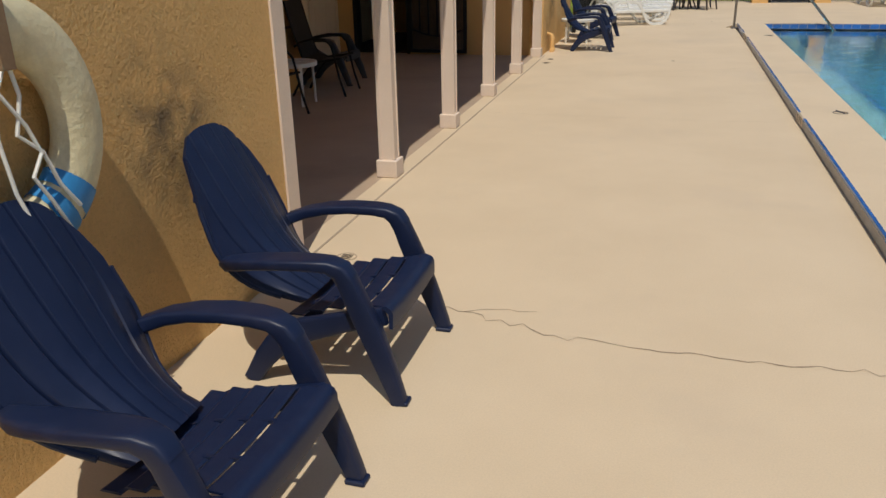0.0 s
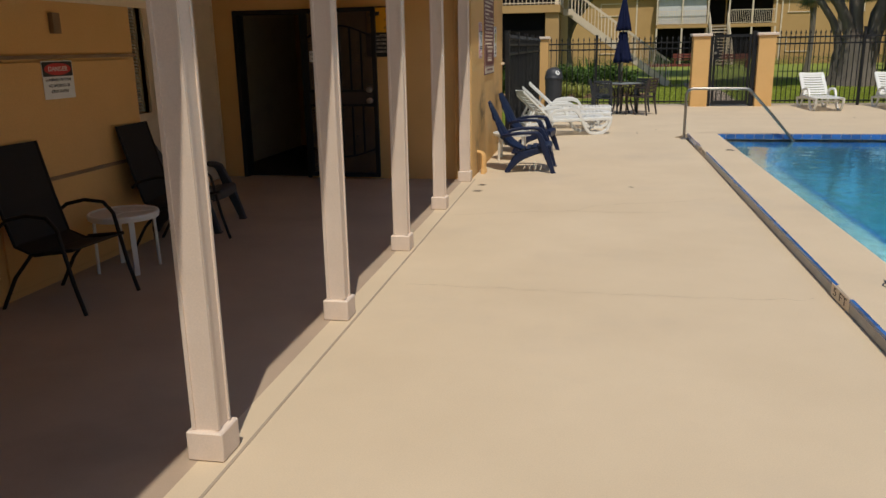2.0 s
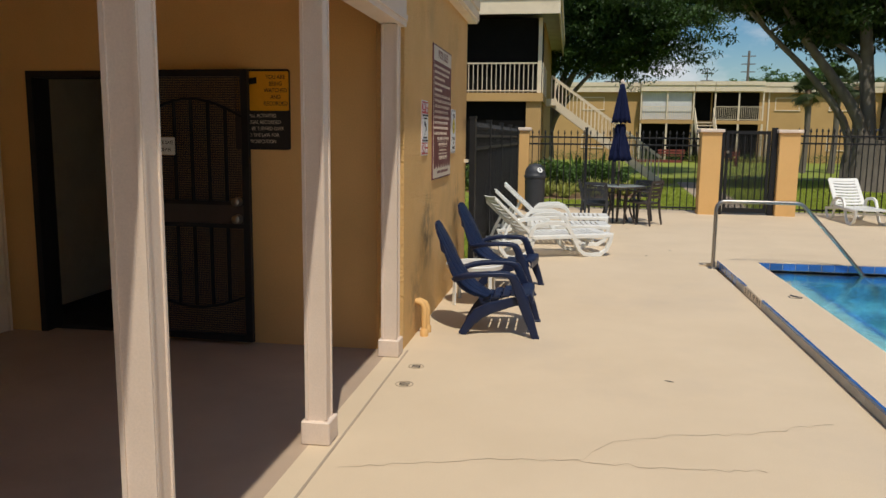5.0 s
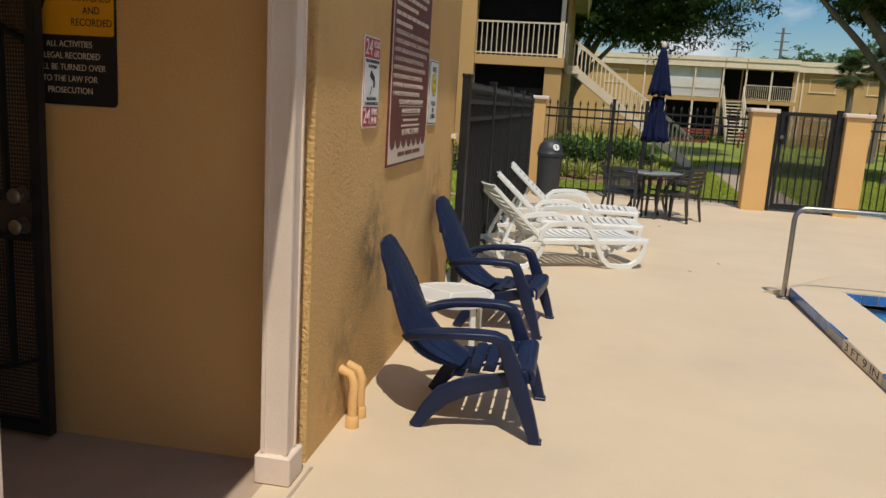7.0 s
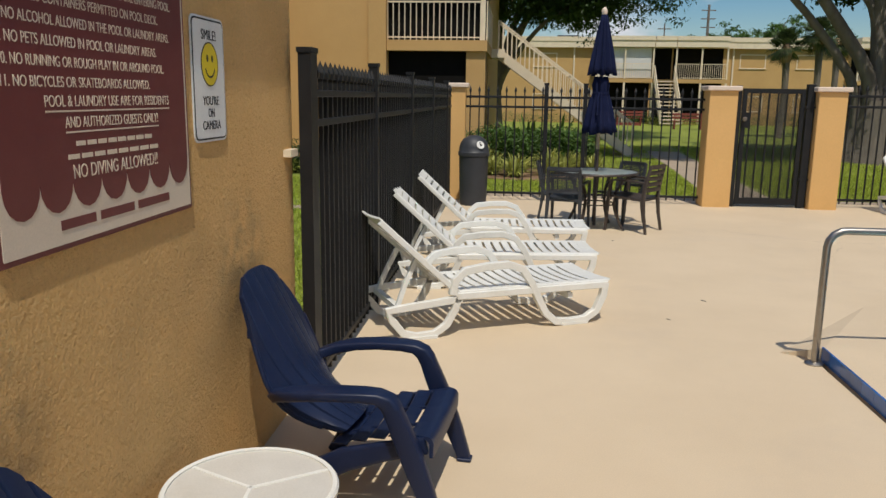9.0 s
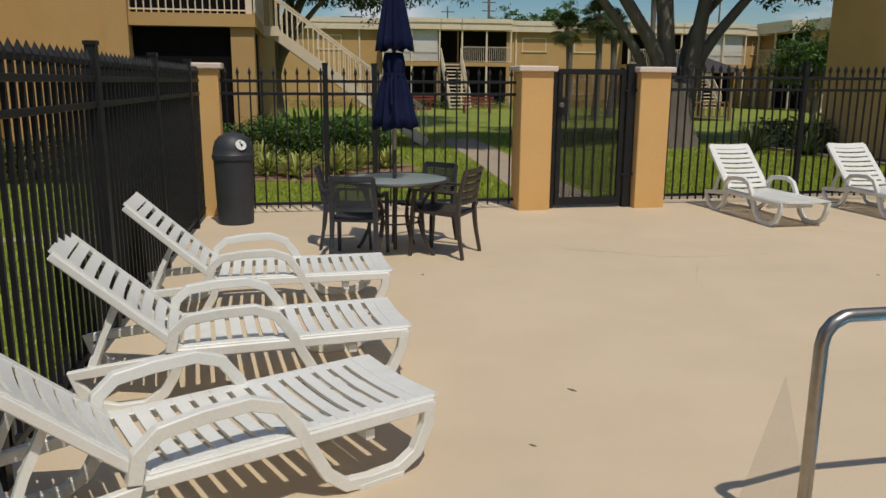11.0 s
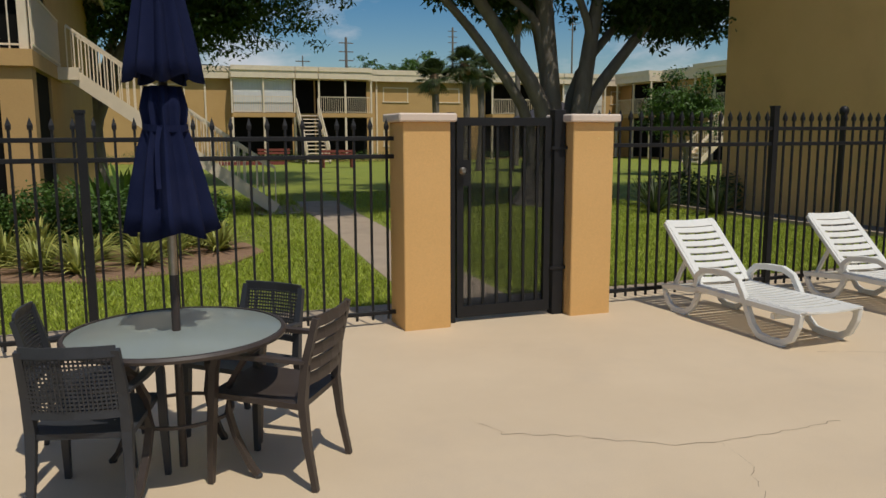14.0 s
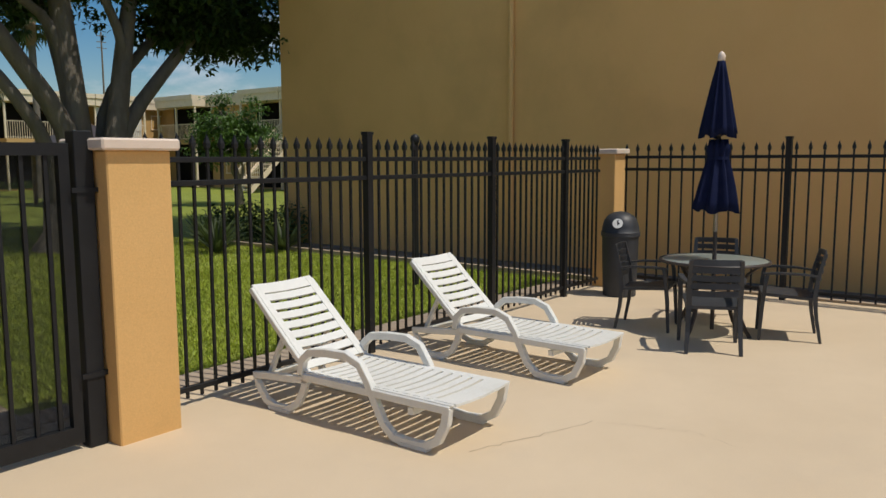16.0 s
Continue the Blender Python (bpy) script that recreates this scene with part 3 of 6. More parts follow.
# ---- blue chairs ----
def moulded(bm, path, sizes, k=12):
    """A rounded bar along a path that runs mainly fore and aft; sizes: (thickness, width) at each point."""
    pts = [Vector(p) for p in path]
    rings = []
    for i, p in enumerate(pts):
        d = pts[min(i + 1, len(pts) - 1)] - pts[max(i - 1, 0)]
        d = Vector((d.x, 0, d.z)).normalized()
        nrm = Vector((-d.z, 0, d.x))
        th, w = sizes[i]
        ring = []
        for j in range(k):
            a = 2 * math.pi * (j + 0.5) / k
            c, s = math.cos(a), math.sin(a)
            c, s = math.copysign(abs(c) ** 0.4, c), math.copysign(abs(s) ** 0.4, s)
            ring.append(bm.verts.new(p + nrm * (s * th / 2) + Vector((0, c * w / 2, 0))))
        rings.append(ring)
    for r, q in zip(rings, rings[1:]):
        for j in range(k):
            bm.faces.new((r[j], r[(j + 1) % k], q[(j + 1) % k], q[j]))
    bm.faces.new(rings[0][::-1])
    bm.faces.new(rings[-1])


def adirondack():
    """Faces +x; the front feet stand at x = 0.39."""
    t = thing("adirondack_chair", "navy blue moulded plastic adirondack chair against the stucco wall", "chair", "blue adirondack chairs")
    base, tip = Vector((-0.13, 0, 0.25)), Vector((-0.49, 0, 0.90))
    n = (tip - base).normalized()
    back = Vector((-n.z, 0, n.x))

    def shell(j, u, d=0.0):
        """A point of the dished back: j counts slats from the middle, u runs up it."""
        top = 0.775 - 0.0045 * j * j - 0.0015 * j ** 4
        w = 0.047 + 0.032 * math.sin(min(1.0, u / 0.72) * math.pi / 2) ** 1.5 - 0.005 * max(0.0, u - 0.7) / 0.3
        bow = 0.040 * (j / 3) ** 2 * (0.4 + 0.6 * math.sin(math.pi * min(1, u * 0.9 + 0.1))) + 0.026 * math.sin(math.pi * u) - 0.085 * max(0.0, 1 - u / 0.42) ** 2 + 0.035 * u ** 3
        c = base + n * (u * top) - back * (0.045 - bow - d)
        return Vector((c.x, j * w, c.z))
    for i in range(-3, 4):
        bm = bmesh.new()
        rings = []
        for k in range(13):
            u = k / 12
            ring = []
            for e, d in ((-0.485, 0.001), (-0.40, -0.008), (0.0, -0.010), (0.40, -0.008), (0.485, 0.001), (0.485, 0.010), (-0.485, 0.010)):
                ring.append(bm.verts.new(shell(i + e, u, d)))
            rings.append(ring)
        for a, b in zip(rings, rings[1:]):
            for j in range(7):
                bm.faces.new((a[j], a[(j + 1) % 7], b[(j + 1) % 7], b[j]))
        bm.faces.new(rings[0][::-1])
        bm.faces.new(rings[-1])
        part("back_slat", bm, NAVY, t, smooth=True)
    for u in (0.1, 0.42, 0.8):
        bm = bmesh.new()
        j1 = 2.8
        sweep(bm, [shell(-j1 + 2 * j1 * k / 10, u, 0.017) for k in range(11)], rect(0.012, 0.045), up=n)
        part("back_rib", bm, NAVY, t)
    # raised lip round the edge of the back
    for s in (-1, 1):
        bm = bmesh.new()
        sweep(bm, [shell(3.5 * s, 0.12 + 0.86 * k / 9, 0.0) for k in range(10)], circle(0.011, 8), up=(1, 0, 0))
        part("back_edge", bm, NAVY, t, smooth=True)
    # seat slats, dipping to the back and rolling over the front edge
    for i in range(5):
        u = 0.2 + 0.2 * i
        x = -0.115 + 0.40 * u
        z = 0.255 + 0.095 * u + 0.015 * math.sin(math.pi * u)
        w = 0.064
        bm = bmesh.new()
        pts = [(x, y, z - 0.016 * (1 - (y / 0.25) ** 2)) for y in (-0.25, -0.17, -0.085, 0, 0.085, 0.17, 0.25)]
        sweep(bm, pts, [(-w / 2, 0.001), (w / 2, 0.001), (w / 2, 0.004), (w / 2 - 0.008, 0.008), (-w / 2 + 0.008, 0.008), (-w / 2, 0.004)])
        part("seat_slat", bm, NAVY, t)
    for y in (-0.09, 0.09):
        bm = bmesh.new()
        sweep(bm, [(-0.115 + 0.40 * u, y, 0.242 + 0.095 * u + 0.015 * math.sin(math.pi * u)) for u in (0.15, 0.4, 0.6, 0.8, 1.0)], rect(0.014, 0.012))
        part("seat_rib", bm, NAVY, t)
    bm = bmesh.new()
    sweep(bm, [(0.345, y, 0.325 - 0.014 * (1 - (y / 0.27) ** 2)) for y in (-0.27, -0.14, 0, 0.14, 0.27)], [(0.014, -0.045), (0.016, 0.012), (0.008, 0.030), (-0.010, 0.040), (-0.034, 0.040), (-0.034, 0.030), (-0.014, 0.024), (-0.002, 0.010), (0.0, -0.045)][::-1])
    part("front_apron", bm, NAVY, t, smooth=True)
    for s in (-1, 1):
        y = 0.268 * s
        bm = bmesh.new()
        moulded(bm, [(0.33, y, 0.33), (0.16, y, 0.285), (0.0, y, 0.235), (-0.10, y, 0.18), (-0.17, y, 0.10), (-0.215, y, 0.03), (-0.235, y, 0.0)],
                [(0.07, 0.03), (0.08, 0.03), (0.10, 0.032), (0.105, 0.036), (0.085, 0.042), (0.07, 0.046), (0.065, 0.048)])
        part("rear_leg", bm, NAVY, t, smooth=True)
        yo = 0.305 * s
        bm = bmesh.new()
        moulded(bm, [(0.185, yo, 0.512), (0.208, yo, 0.475), (0.242, yo, 0.39), (0.287, yo, 0.28), (0.337, yo * 1.01, 0.15), (0.376, yo * 1.02, 0.04), (0.387, yo * 1.02, 0.0)],
                [(0.066, 0.074), (0.070, 0.070), (0.084, 0.062), (0.090, 0.056), (0.078, 0.052), (0.062, 0.05), (0.060, 0.05)])
        part("front_leg", bm, NAVY, t, smooth=True)
        bm = bmesh.new()
        foot = [(0.355, yo - 0.029), (0.422, yo - 0.029), (0.422, yo + 0.029), (0.355, yo + 0.029)]
        prism(bm, foot, 0.0, 0.016)
        part("foot", bm, NAVY, t, bevel=0.004)
        bm = bmesh.new()
        moulded(bm, [(-0.315, yo * 0.80, 0.455), (-0.285, yo * 0.90, 0.482), (-0.22, yo * 0.99, 0.503), (-0.13, yo * 1.04, 0.521), (-0.02, yo * 1.05, 0.532), (0.09, yo * 1.03, 0.535), (0.15, yo * 1.01, 0.530), (0.188, yo, 0.510), (0.208, yo, 0.475)],
                [(0.045, 0.045), (0.05, 0.06), (0.048, 0.082), (0.042, 0.104), (0.040, 0.110), (0.042, 0.104), (0.048, 0.092), (0.066, 0.08), (0.074, 0.07)], 16)
        part("armrest", bm, NAVY, t, "arm with a satin worn top", smooth=True)
    return t


def place_all(proto, spots, size=1.0):
    proto.scale = (size, size, size)
    for i, (x, y, a) in enumerate(spots):
        m = pose(x, y, 0.001, 0, 0, a)
        if i:
            copy_thing(proto, m)
    x, y, a = spots[0]
    proto.matrix_basis = pose(x, y, 0.001, 0, 0, a) @ Matrix.Diagonal((size, size, size, 1))


place_all(adirondack(), [(-1.10, 1.70, -2), (-1.10, 2.72, 0), (-1.09, 12.84, 1), (-1.15, 14.61, -6)], 0.96)


# ---- white loungers ----
def lounger():
    """Foot end towards +x."""
    t = thing("sun_lounger", "white slatted resin sun lounger with its back raised", "sun lounger", "white sun loungers")
    for s in (-1, 1):
        y = 0.295 * s
        bm = bmesh.new()
        sweep(bm, [(0.90, y, 0.29), (0.885, y, 0.19), (0.83, y, 0.08), (0.74, y, 0.028), (0.62, y, 0.02), (0.50, y, 0.033), (0.42, y, 0.10), (0.36, y, 0.21), (0.30, y, 0.33), (0.23, y, 0.43),
                   (0.12, y, 0.47), (-0.05, y, 0.465), (-0.2, y, 0.445), (-0.27, y, 0.385), (-0.29, y, 0.285)], rect(0.052, 0.046), up=(0, 1, 0))
        part("arm_and_leg", bm, WHITE, t, bevel=0.004)
        part("foot", boxes(((0.55, y - 0.028, 0.0), (0.76, y + 0.028, 0.02))), WHITE, t)
        bm = bmesh.new()
        sweep(bm, [(-0.24, y, 0.285), (-0.27, y, 0.18), (-0.33, y, 0.08), (-0.42, y, 0.025), (-0.55, y, 0.02), (-0.64, y, 0.05), (-0.71, y, 0.14), (-0.75, y, 0.21), (-0.6, y, 0.225), (-0.4, y, 0.24), (-0.22, y, 0.258)], rect(0.05, 0.036), up=(0, 1, 0))
        part("rear_leg", bm, WHITE, t, bevel=0.004)
        part("foot", boxes(((-0.60, y - 0.028, 0.0), (-0.40, y + 0.028, 0.02))), WHITE, t)
        part("side_band", boxes(((-0.24, min(y * 0.80, y * 1.03), 0.297), (0.935, max(y * 0.80, y * 1.03), 0.309))), WHITE, t, bevel=0.004)
        bm = bmesh.new()
        sweep(bm, [(-0.25 - 0.57 * u, y * 0.83, 0.322 + 0.528 * u) for u in (0, 0.5, 0.95)], rect(0.012, 0.055), up=(0, 1, 0))
        part("side_band", bm, WHITE, t)
        part("seat_rail", boxes(((-0.26, y - 0.022, 0.25), (0.92, y + 0.022, 0.30))), WHITE, t, bevel=0.006)
        bm = bmesh.new()
        sweep(bm, [(-0.24, y * 0.93, 0.29), (-0.42, y * 0.93, 0.455), (-0.62, y * 0.93, 0.64), (-0.79, y * 0.92, 0.80)], rect(0.04, 0.04), up=(0, 1, 0))
        part("back_rail", bm, WHITE, t, bevel=0.005)
        bm = bmesh.new()
        sweep(bm, [(-0.52, y * 0.7, 0.53), (-0.60, y * 0.75, 0.37), (-0.66, y * 0.8, 0.22)], rect(0.03, 0.03), up=(0, 1, 0))
        part("back_strut", bm, WHITE, t)
    for x in (-0.66, 0.62):
        part("cross_bar", boxes(((x - 0.02, -0.29, 0.19), (x + 0.02, 0.29, 0.23))), WHITE, t)
    for i in range(15):
        x = -0.20 + i * 0.0785
        bm = bmesh.new()
        sweep(bm, [(x, y, 0.307 - 0.016 * math.cos(y * 5.2)) for y in (-0.285, -0.14, 0, 0.14, 0.285)], rect(0.055 if i < 14 else 0.10, 0.014))
        part("seat_slat", bm, WHITE, t)
    d = Vector((-0.55, 0, 0.51)).normalized()
    nrm = Vector((d.z, 0, -d.x))
    for i in range(9):
        c = Vector((-0.26, 0, 0.315)) + d * (0.03 + 0.083 * i)
        bm = bmesh.new()
        pts = []
        for y in (-0.265, -0.13, 0, 0.13, 0.265):
            q = c + nrm * (0.016 - 0.02 * math.cos(y * 5.2))
            pts.append((q.x, y, q.z))
        sweep(bm, pts, rect(0.058 if i < 8 else 0.085, 0.014), up=nrm)
        part("back_slat", bm, WHITE, t)
    return t


place_all(lounger(), [(-0.83, 17.08, 26), (-0.81, 18.34, 8), (-0.76, 19.70, 3), (5.15, 22.96, -89), (6.87, 22.98, -91)])


# ---- tables, umbrellas, dining chairs ----
def patio_table():
    t = thing("patio_table", "round patio table with a frosted glass top and bronze legs", "table", "patio tables")
    bm = bmesh.new()
    lathe(bm, ((0.025, 0.700), (0.49, 0.700), (0.495, 0.704), (0.49, 0.708), (0.025, 0.708)), 48)
    part("glass_top", bm, FROSTED, t, "frosted greenish glass", smooth=True)
    bm = bmesh.new()
    lathe(bm, ((0.488, 0.682), (0.515, 0.685), (0.52, 0.70), (0.512, 0.712), (0.496, 0.713), (0.496, 0.699), (0.488, 0.695)), 48, ring=True)
    part("rim", bm, BROWN, t, smooth=True)
    bm = bmesh.new()
    lathe(bm, ((0.24, 0.30), (0.255, 0.30), (0.255, 0.315), (0.24, 0.315)), 32, ring=True)
    part("brace_ring", bm, BROWN, t, smooth=True)
    for k in range(4):
        a = radians(45 + 90 * k)
        bm = bmesh.new()
        sweep(bm, [(math.cos(a) * r, math.sin(a) * r, z) for r, z in ((0.40, 0.012), (0.36, 0.06), (0.29, 0.2), (0.255, 0.32), (0.27, 0.46), (0.36, 0.60), (0.47, 0.685))], rect(0.036, 0.022))
        part("leg", bm, BROWN, t)
        bm = bmesh.new()
        lathe(bm, ((0.02, 0), (0.022, 0.014), (0.012, 0.02)), 10, (math.cos(a) * 0.4, math.sin(a) * 0.4, 0))
        part("foot_cap", bm, CHARCOAL, t)
    return t


def umbrella():
    t = thing("patio_umbrella", "closed navy canvas umbrella tied round its pole", "umbrella", "closed umbrellas")
    bm = bmesh.new()
    lathe(bm, ((0.02, 0.02), (0.02, 2.60)), 14)
    part("pole", bm, BROWN, t, smooth=True)
    bm = bmesh.new()
    lathe(bm, ((0.0215, 0.98), (0.0215, 1.3)), 14)
    part("pole_sleeve", bm, STEEL, t, "worn silver section", smooth=True)
    bm = bmesh.new()
    lathe(bm, ((0.02, 2.58), (0.034, 2.60), (0.036, 2.64), (0.02, 2.67), (0.006, 2.68)), 14)
    part("finial", bm, PEACH, t, smooth=True)

    def draped(profile, folds, deep, phase, lean=0.0):
        bm = bmesh.new()
        k = 72
        rings = []
        for j, (r, z, hem) in enumerate(profile):
            ring = []
            for i in range(k):
                a = 2 * math.pi * i / k
                rr = r * (1 + deep * math.sin(folds * a + phase + 0.25 * math.sin(3 * a)) + 0.07 * math.sin(3 * a + phase * 2))
                ring.append(bm.verts.new((rr * math.cos(a) + lean * (j / len(profile)) ** 2, rr * math.sin(a), z + hem * math.sin(folds * a * 0.5 + phase))))
            rings.append(ring)
        for a, b in zip(rings, rings[1:]):
            for i in range(k):
                bm.faces.new((a[i], a[(i + 1) % k], b[(i + 1) % k], b[i]))
        return bm
    low = part("lower_canopy", draped([(0.075, 1.86, 0), (0.095, 1.76, 0), (0.085, 1.68, 0), (0.115, 1.58, 0), (0.15, 1.42, 0), (0.175, 1.28, 0.005), (0.195, 1.18, 0.02)], 9, 0.17, 0.4, 0.02), CLOTH, t, smooth=True)
    up = part("upper_canopy", draped([(0.032, 2.59, 0), (0.05, 2.5, 0), (0.085, 2.32, 0), (0.12, 2.12, 0), (0.145, 1.98, 0.006), (0.158, 1.89, 0.02)], 10, 0.15, 1.9, 0.0), CLOTH, t, smooth=True)
    for ob in (low, up):
        so = ob.modifiers.new("cloth", "SOLIDIFY")
        so.thickness = 0.004
    bm = bmesh.new()
    sweep(bm, [(0.098 * math.cos(radians(a)), 0.098 * math.sin(radians(a)), 1.675 + 0.008 * math.sin(radians(a))) for a in range(0, 361, 20)], rect(0.006, 0.03))
    part("tie_strap", bm, CLOTH, low)
    bm = bmesh.new()
    sweep(bm, [(-0.06, -0.09, 1.675), (-0.085, -0.115, 1.6), (-0.095, -0.135, 1.5), (-0.10, -0.15, 1.4)], rect(0.022, 0.004), up=(0, 1, 0))
    part("tie_end", bm, CLOTH, low)
    return t


place_all(patio_table(), [(0.44, 21.48, 12), (9.0, 21.95, 30)])
place_all(umbrella(), [(0.44, 21.48, 20), (9.0, 21.95, 140)])


def dining_chair(mat, slatted, label, group):
    """Faces +x."""
    t = thing("dining_chair", label, "chair", group)
    for s in (-1, 1):
        bm = bmesh.new()
        sweep(bm, [(-0.275, 0.225 * s, 0.0), (-0.235, 0.215 * s, 0.22), (-0.215, 0.21 * s, 0.42), (-0.235, 0.21 * s, 0.6), (-0.29, 0.205 * s, 0.82)], rect(0.034, 0.042), up=(0, 1, 0), scales=[0.75, 0.9, 1.1, 1, 0.8])
        part("rear_leg", bm, mat, t)
        bm = bmesh.new()
        sweep(bm, [(0.245, 0.25 * s, 0.0), (0.23, 0.245 * s, 0.3), (0.205, 0.25 * s, 0.56), (0.19, 0.25 * s, 0.62)], rect(0.034, 0.04), up=(0, 1, 0), scales=[0.75, 1, 1, 0.9])
        part("front_leg", bm, mat, t)
        bm = bmesh.new()
        sweep(bm, [(0.23, 0.25 * s, 0.622), (0.1, 0.257 * s, 0.635), (-0.1, 0.25 * s, 0.63), (-0.235, 0.222 * s, 0.615)], rect(0.045, 0.02), scales=[0.9, 1.1, 1, 0.8])
        part("armrest", bm, mat, t)
    bm = bmesh.new()
    rows_ = []
    for i in range(7):
        u = i / 6
        rows_.append([(-0.22 + 0.46 * u, -0.23 + 0.46 * v / 6, 0.415 + 0.03 * u - 0.016 * math.sin(math.pi * u) * math.sin(math.pi * v / 6)) for v in range(7)])
    top = [[bm.verts.new(p) for p in r] for r in rows_]
    bot = [[bm.verts.new((p[0], p[1], p[2] - 0.028)) for p in r] for r in rows_]
    for i in range(6):
        for j in range(6):
            bm.faces.new((top[i][j], top[i + 1][j], top[i + 1][j + 1], top[i][j + 1]))
            bm.faces.new((bot[i][j], bot[i][j + 1], bot[i + 1][j + 1], bot[i + 1][j]))
    for i in range(6):
        for r, q in ((0, 0), (6, 6)):
            bm.faces.new((top[i][r], top[i + 1][r], bot[i + 1][r], bot[i][r]))
            bm.faces.new((top[r][i], top[r][i + 1], bot[r][i + 1], bot[r][i]))
    part("seat", bm, mat, t, smooth=True)

    def back_at(u, y):
        return (-0.228 - 0.062 * u - 0.03 * (1 - (y / 0.21) ** 2), y, 0.50 + 0.33 * u)
    ys = (-0.205, -0.12, 0, 0.12, 0.205)
    if slatted:
        for i in range(5):
            u = 0.08 + 0.21 * i
            bm = bmesh.new()
            sweep(bm, [back_at(u, y) for y in ys], rect(0.012, 0.052), up=(0.1, 0, 1))
            part("back_slat", bm, mat, t)
    else:
        for u, h in ((0.04, 0.04), (0.95, 0.05)):
            bm = bmesh.new()
            sweep(bm, [back_at(u, y) for y in ys], rect(0.014, h), up=(0.1, 0, 1))
            part("back_band", bm, mat, t)
        bm = bmesh.new()
        for i in range(22):
            y = -0.2 + 0.4 * i / 21
            sweep(bm, [back_at(0.06, y), back_at(0.5, y), back_at(0.94, y)], rect(0.0075, 0.006), up=(1, 0, 0))
        for i in range(15):
            u = 0.08 + 0.84 * i / 14
            sweep(bm, [back_at(u, y) for y in ys], rect(0.005, 0.0095), up=(0.1, 0, 1))
        tagged(part("woven_back", bm, mat, t, "perforated woven panel"), kind="stuff")
    return t


place_all(dining_chair(CHARCOAL, False, "charcoal resin armchair with a perforated back at the patio table", "charcoal patio chairs"),
          [(0.08, 21.29, 75), (0.80, 21.92, 226), (0.0, 21.84, -4)], 0.94)
place_all(dining_chair(BROWN, True, "dark brown resin armchair with a slatted back", "brown patio chairs"), [(0.90, 21.35, 147)])
place_all(dining_chair(CHARCOAL, True, "dark grey resin armchair at the far patio table", "far patio chairs"),
          [(8.32, 21.74, 25), (9.2, 21.32, 108), (8.85, 22.55, -78), (9.62, 22.15, 196)])


def side_table(x, y, h, r, label):
    t = thing("side_table", label, "side table", "white side tables", at=pose(x, y, 0.001))
    bm = bmesh.new()
    lathe(bm, ((0.0, h - 0.014), (r, h - 0.014), (r, h - 0.006), (0.0, h - 0.006)), 40)
    part("tabletop", bm, MILKY, t, "milky translucent plastic", smooth=True)
    bm = bmesh.new()
    lathe(bm, ((r - 0.004, h - 0.04), (r + 0.006, h - 0.042), (r + 0.012, h - 0.006), (r + 0.006, h + 0.003), (r - 0.008, h + 0.001), (r - 0.006, h - 0.012)), 40, ring=True)
    part("rim", bm, WHITE, t, smooth=True)
    for k in range(3):
        bm = bmesh.new()
        a = radians(35 + 120 * k)
        sweep(bm, [(0, 0, h - 0.006), (math.cos(a) * r * 0.97, math.sin(a) * r * 0.97, h - 0.006)], rect(0.012, 0.006))
        part("top_rib", bm, WHITE, t)
    for k in range(4):
        a = radians(45 + 90 * k)
        bm = bmesh.new()
        sweep(bm, [(math.cos(a) * q, math.sin(a) * q, z) for q, z in ((r * 0.92, 0.0), (r * 0.9, h * 0.5), (r * 0.88, h - 0.014))], rect(0.036, 0.016))
        part("leg", bm, WHITE, t)
    return t


side_table(-1.36, 13.82, 0.385, 0.265, "round white plastic side table with a milky ribbed top")
side_table(-3.66, 7.74, 0.44, 0.24, "round white plastic side table in the porch shade")


def trash_can(x, y, a, label):
    t = thing("trash_can", label, "trash can", "domed trash cans", at=pose(x, y, 0.0, 0, 0, a))
    bm = bmesh.new()
    lathe(bm, ((0.19, 0.0), (0.2, 0.01), (0.212, 0.35), (0.22, 0.70), (0.222, 0.74), (0.2, 0.745)), 32)
    part("can_body", bm, CHARCOAL, t, smooth=True)
    bm = bmesh.new()
    lathe(bm, ((0.228, 0.735), (0.236, 0.74), (0.236, 0.79), (0.226, 0.80), (0.22, 0.86), (0.195, 0.94), (0.15, 0.995), (0.08, 1.03), (0.01, 1.04)), 32)
    lid = part("dome_lid", bm, CHARCOAL, t, smooth=True)
    bm = bmesh.new()
    prism(bm, circle(0.062, 20), 0, 0.006)
    part("round_label", bm, WHITE, lid, "white round sticker", at=pose(0.205, 0, 0.905, 0, 62, 0))
    bm = bmesh.new()
    prism(bm, [(-0.03, -0.012), (0.03, 0.0), (0.0, 0.028)], 0.0062, 0.009)
    part("label_mark", bm, BLACK, lid, at=pose(0.205, 0, 0.905, 0, 62, 0))
    return t


trash_can(-1.2, 23.3, -60, "dark grey trash can with a domed lid beside the pier")
trash_can(10.35, 23.55, 195, "weathered grey trash can at the far fence corner")

# ---- pool handrail ----
rail = thing("pool_handrail", "curved stainless steel pool handrail", "handrail", at=pose(0, 0, 0))
bm = bmesh.new()
pts = [(1.32, 16.42, 0.0), (1.32, 16.42, 0.4), (1.32, 16.42, 0.74)] + [(1.42 - 0.10 * math.cos(radians(a)), 16.42, 0.74 + 0.10 * math.sin(radians(a))) for a in (25, 50, 75, 90)]
pts += [(1.8, 16.425, 0.84), (2.26, 16.43, 0.835)] + [(2.26 + 0.12 * math.sin(radians(a)), 16.43, 0.715 + 0.12 * math.cos(radians(a))) for a in (25, 45)] + [(2.7, 16.45, 0.42), (3.05, 16.47, 0.02), (3.3, 16.48, -0.3)]
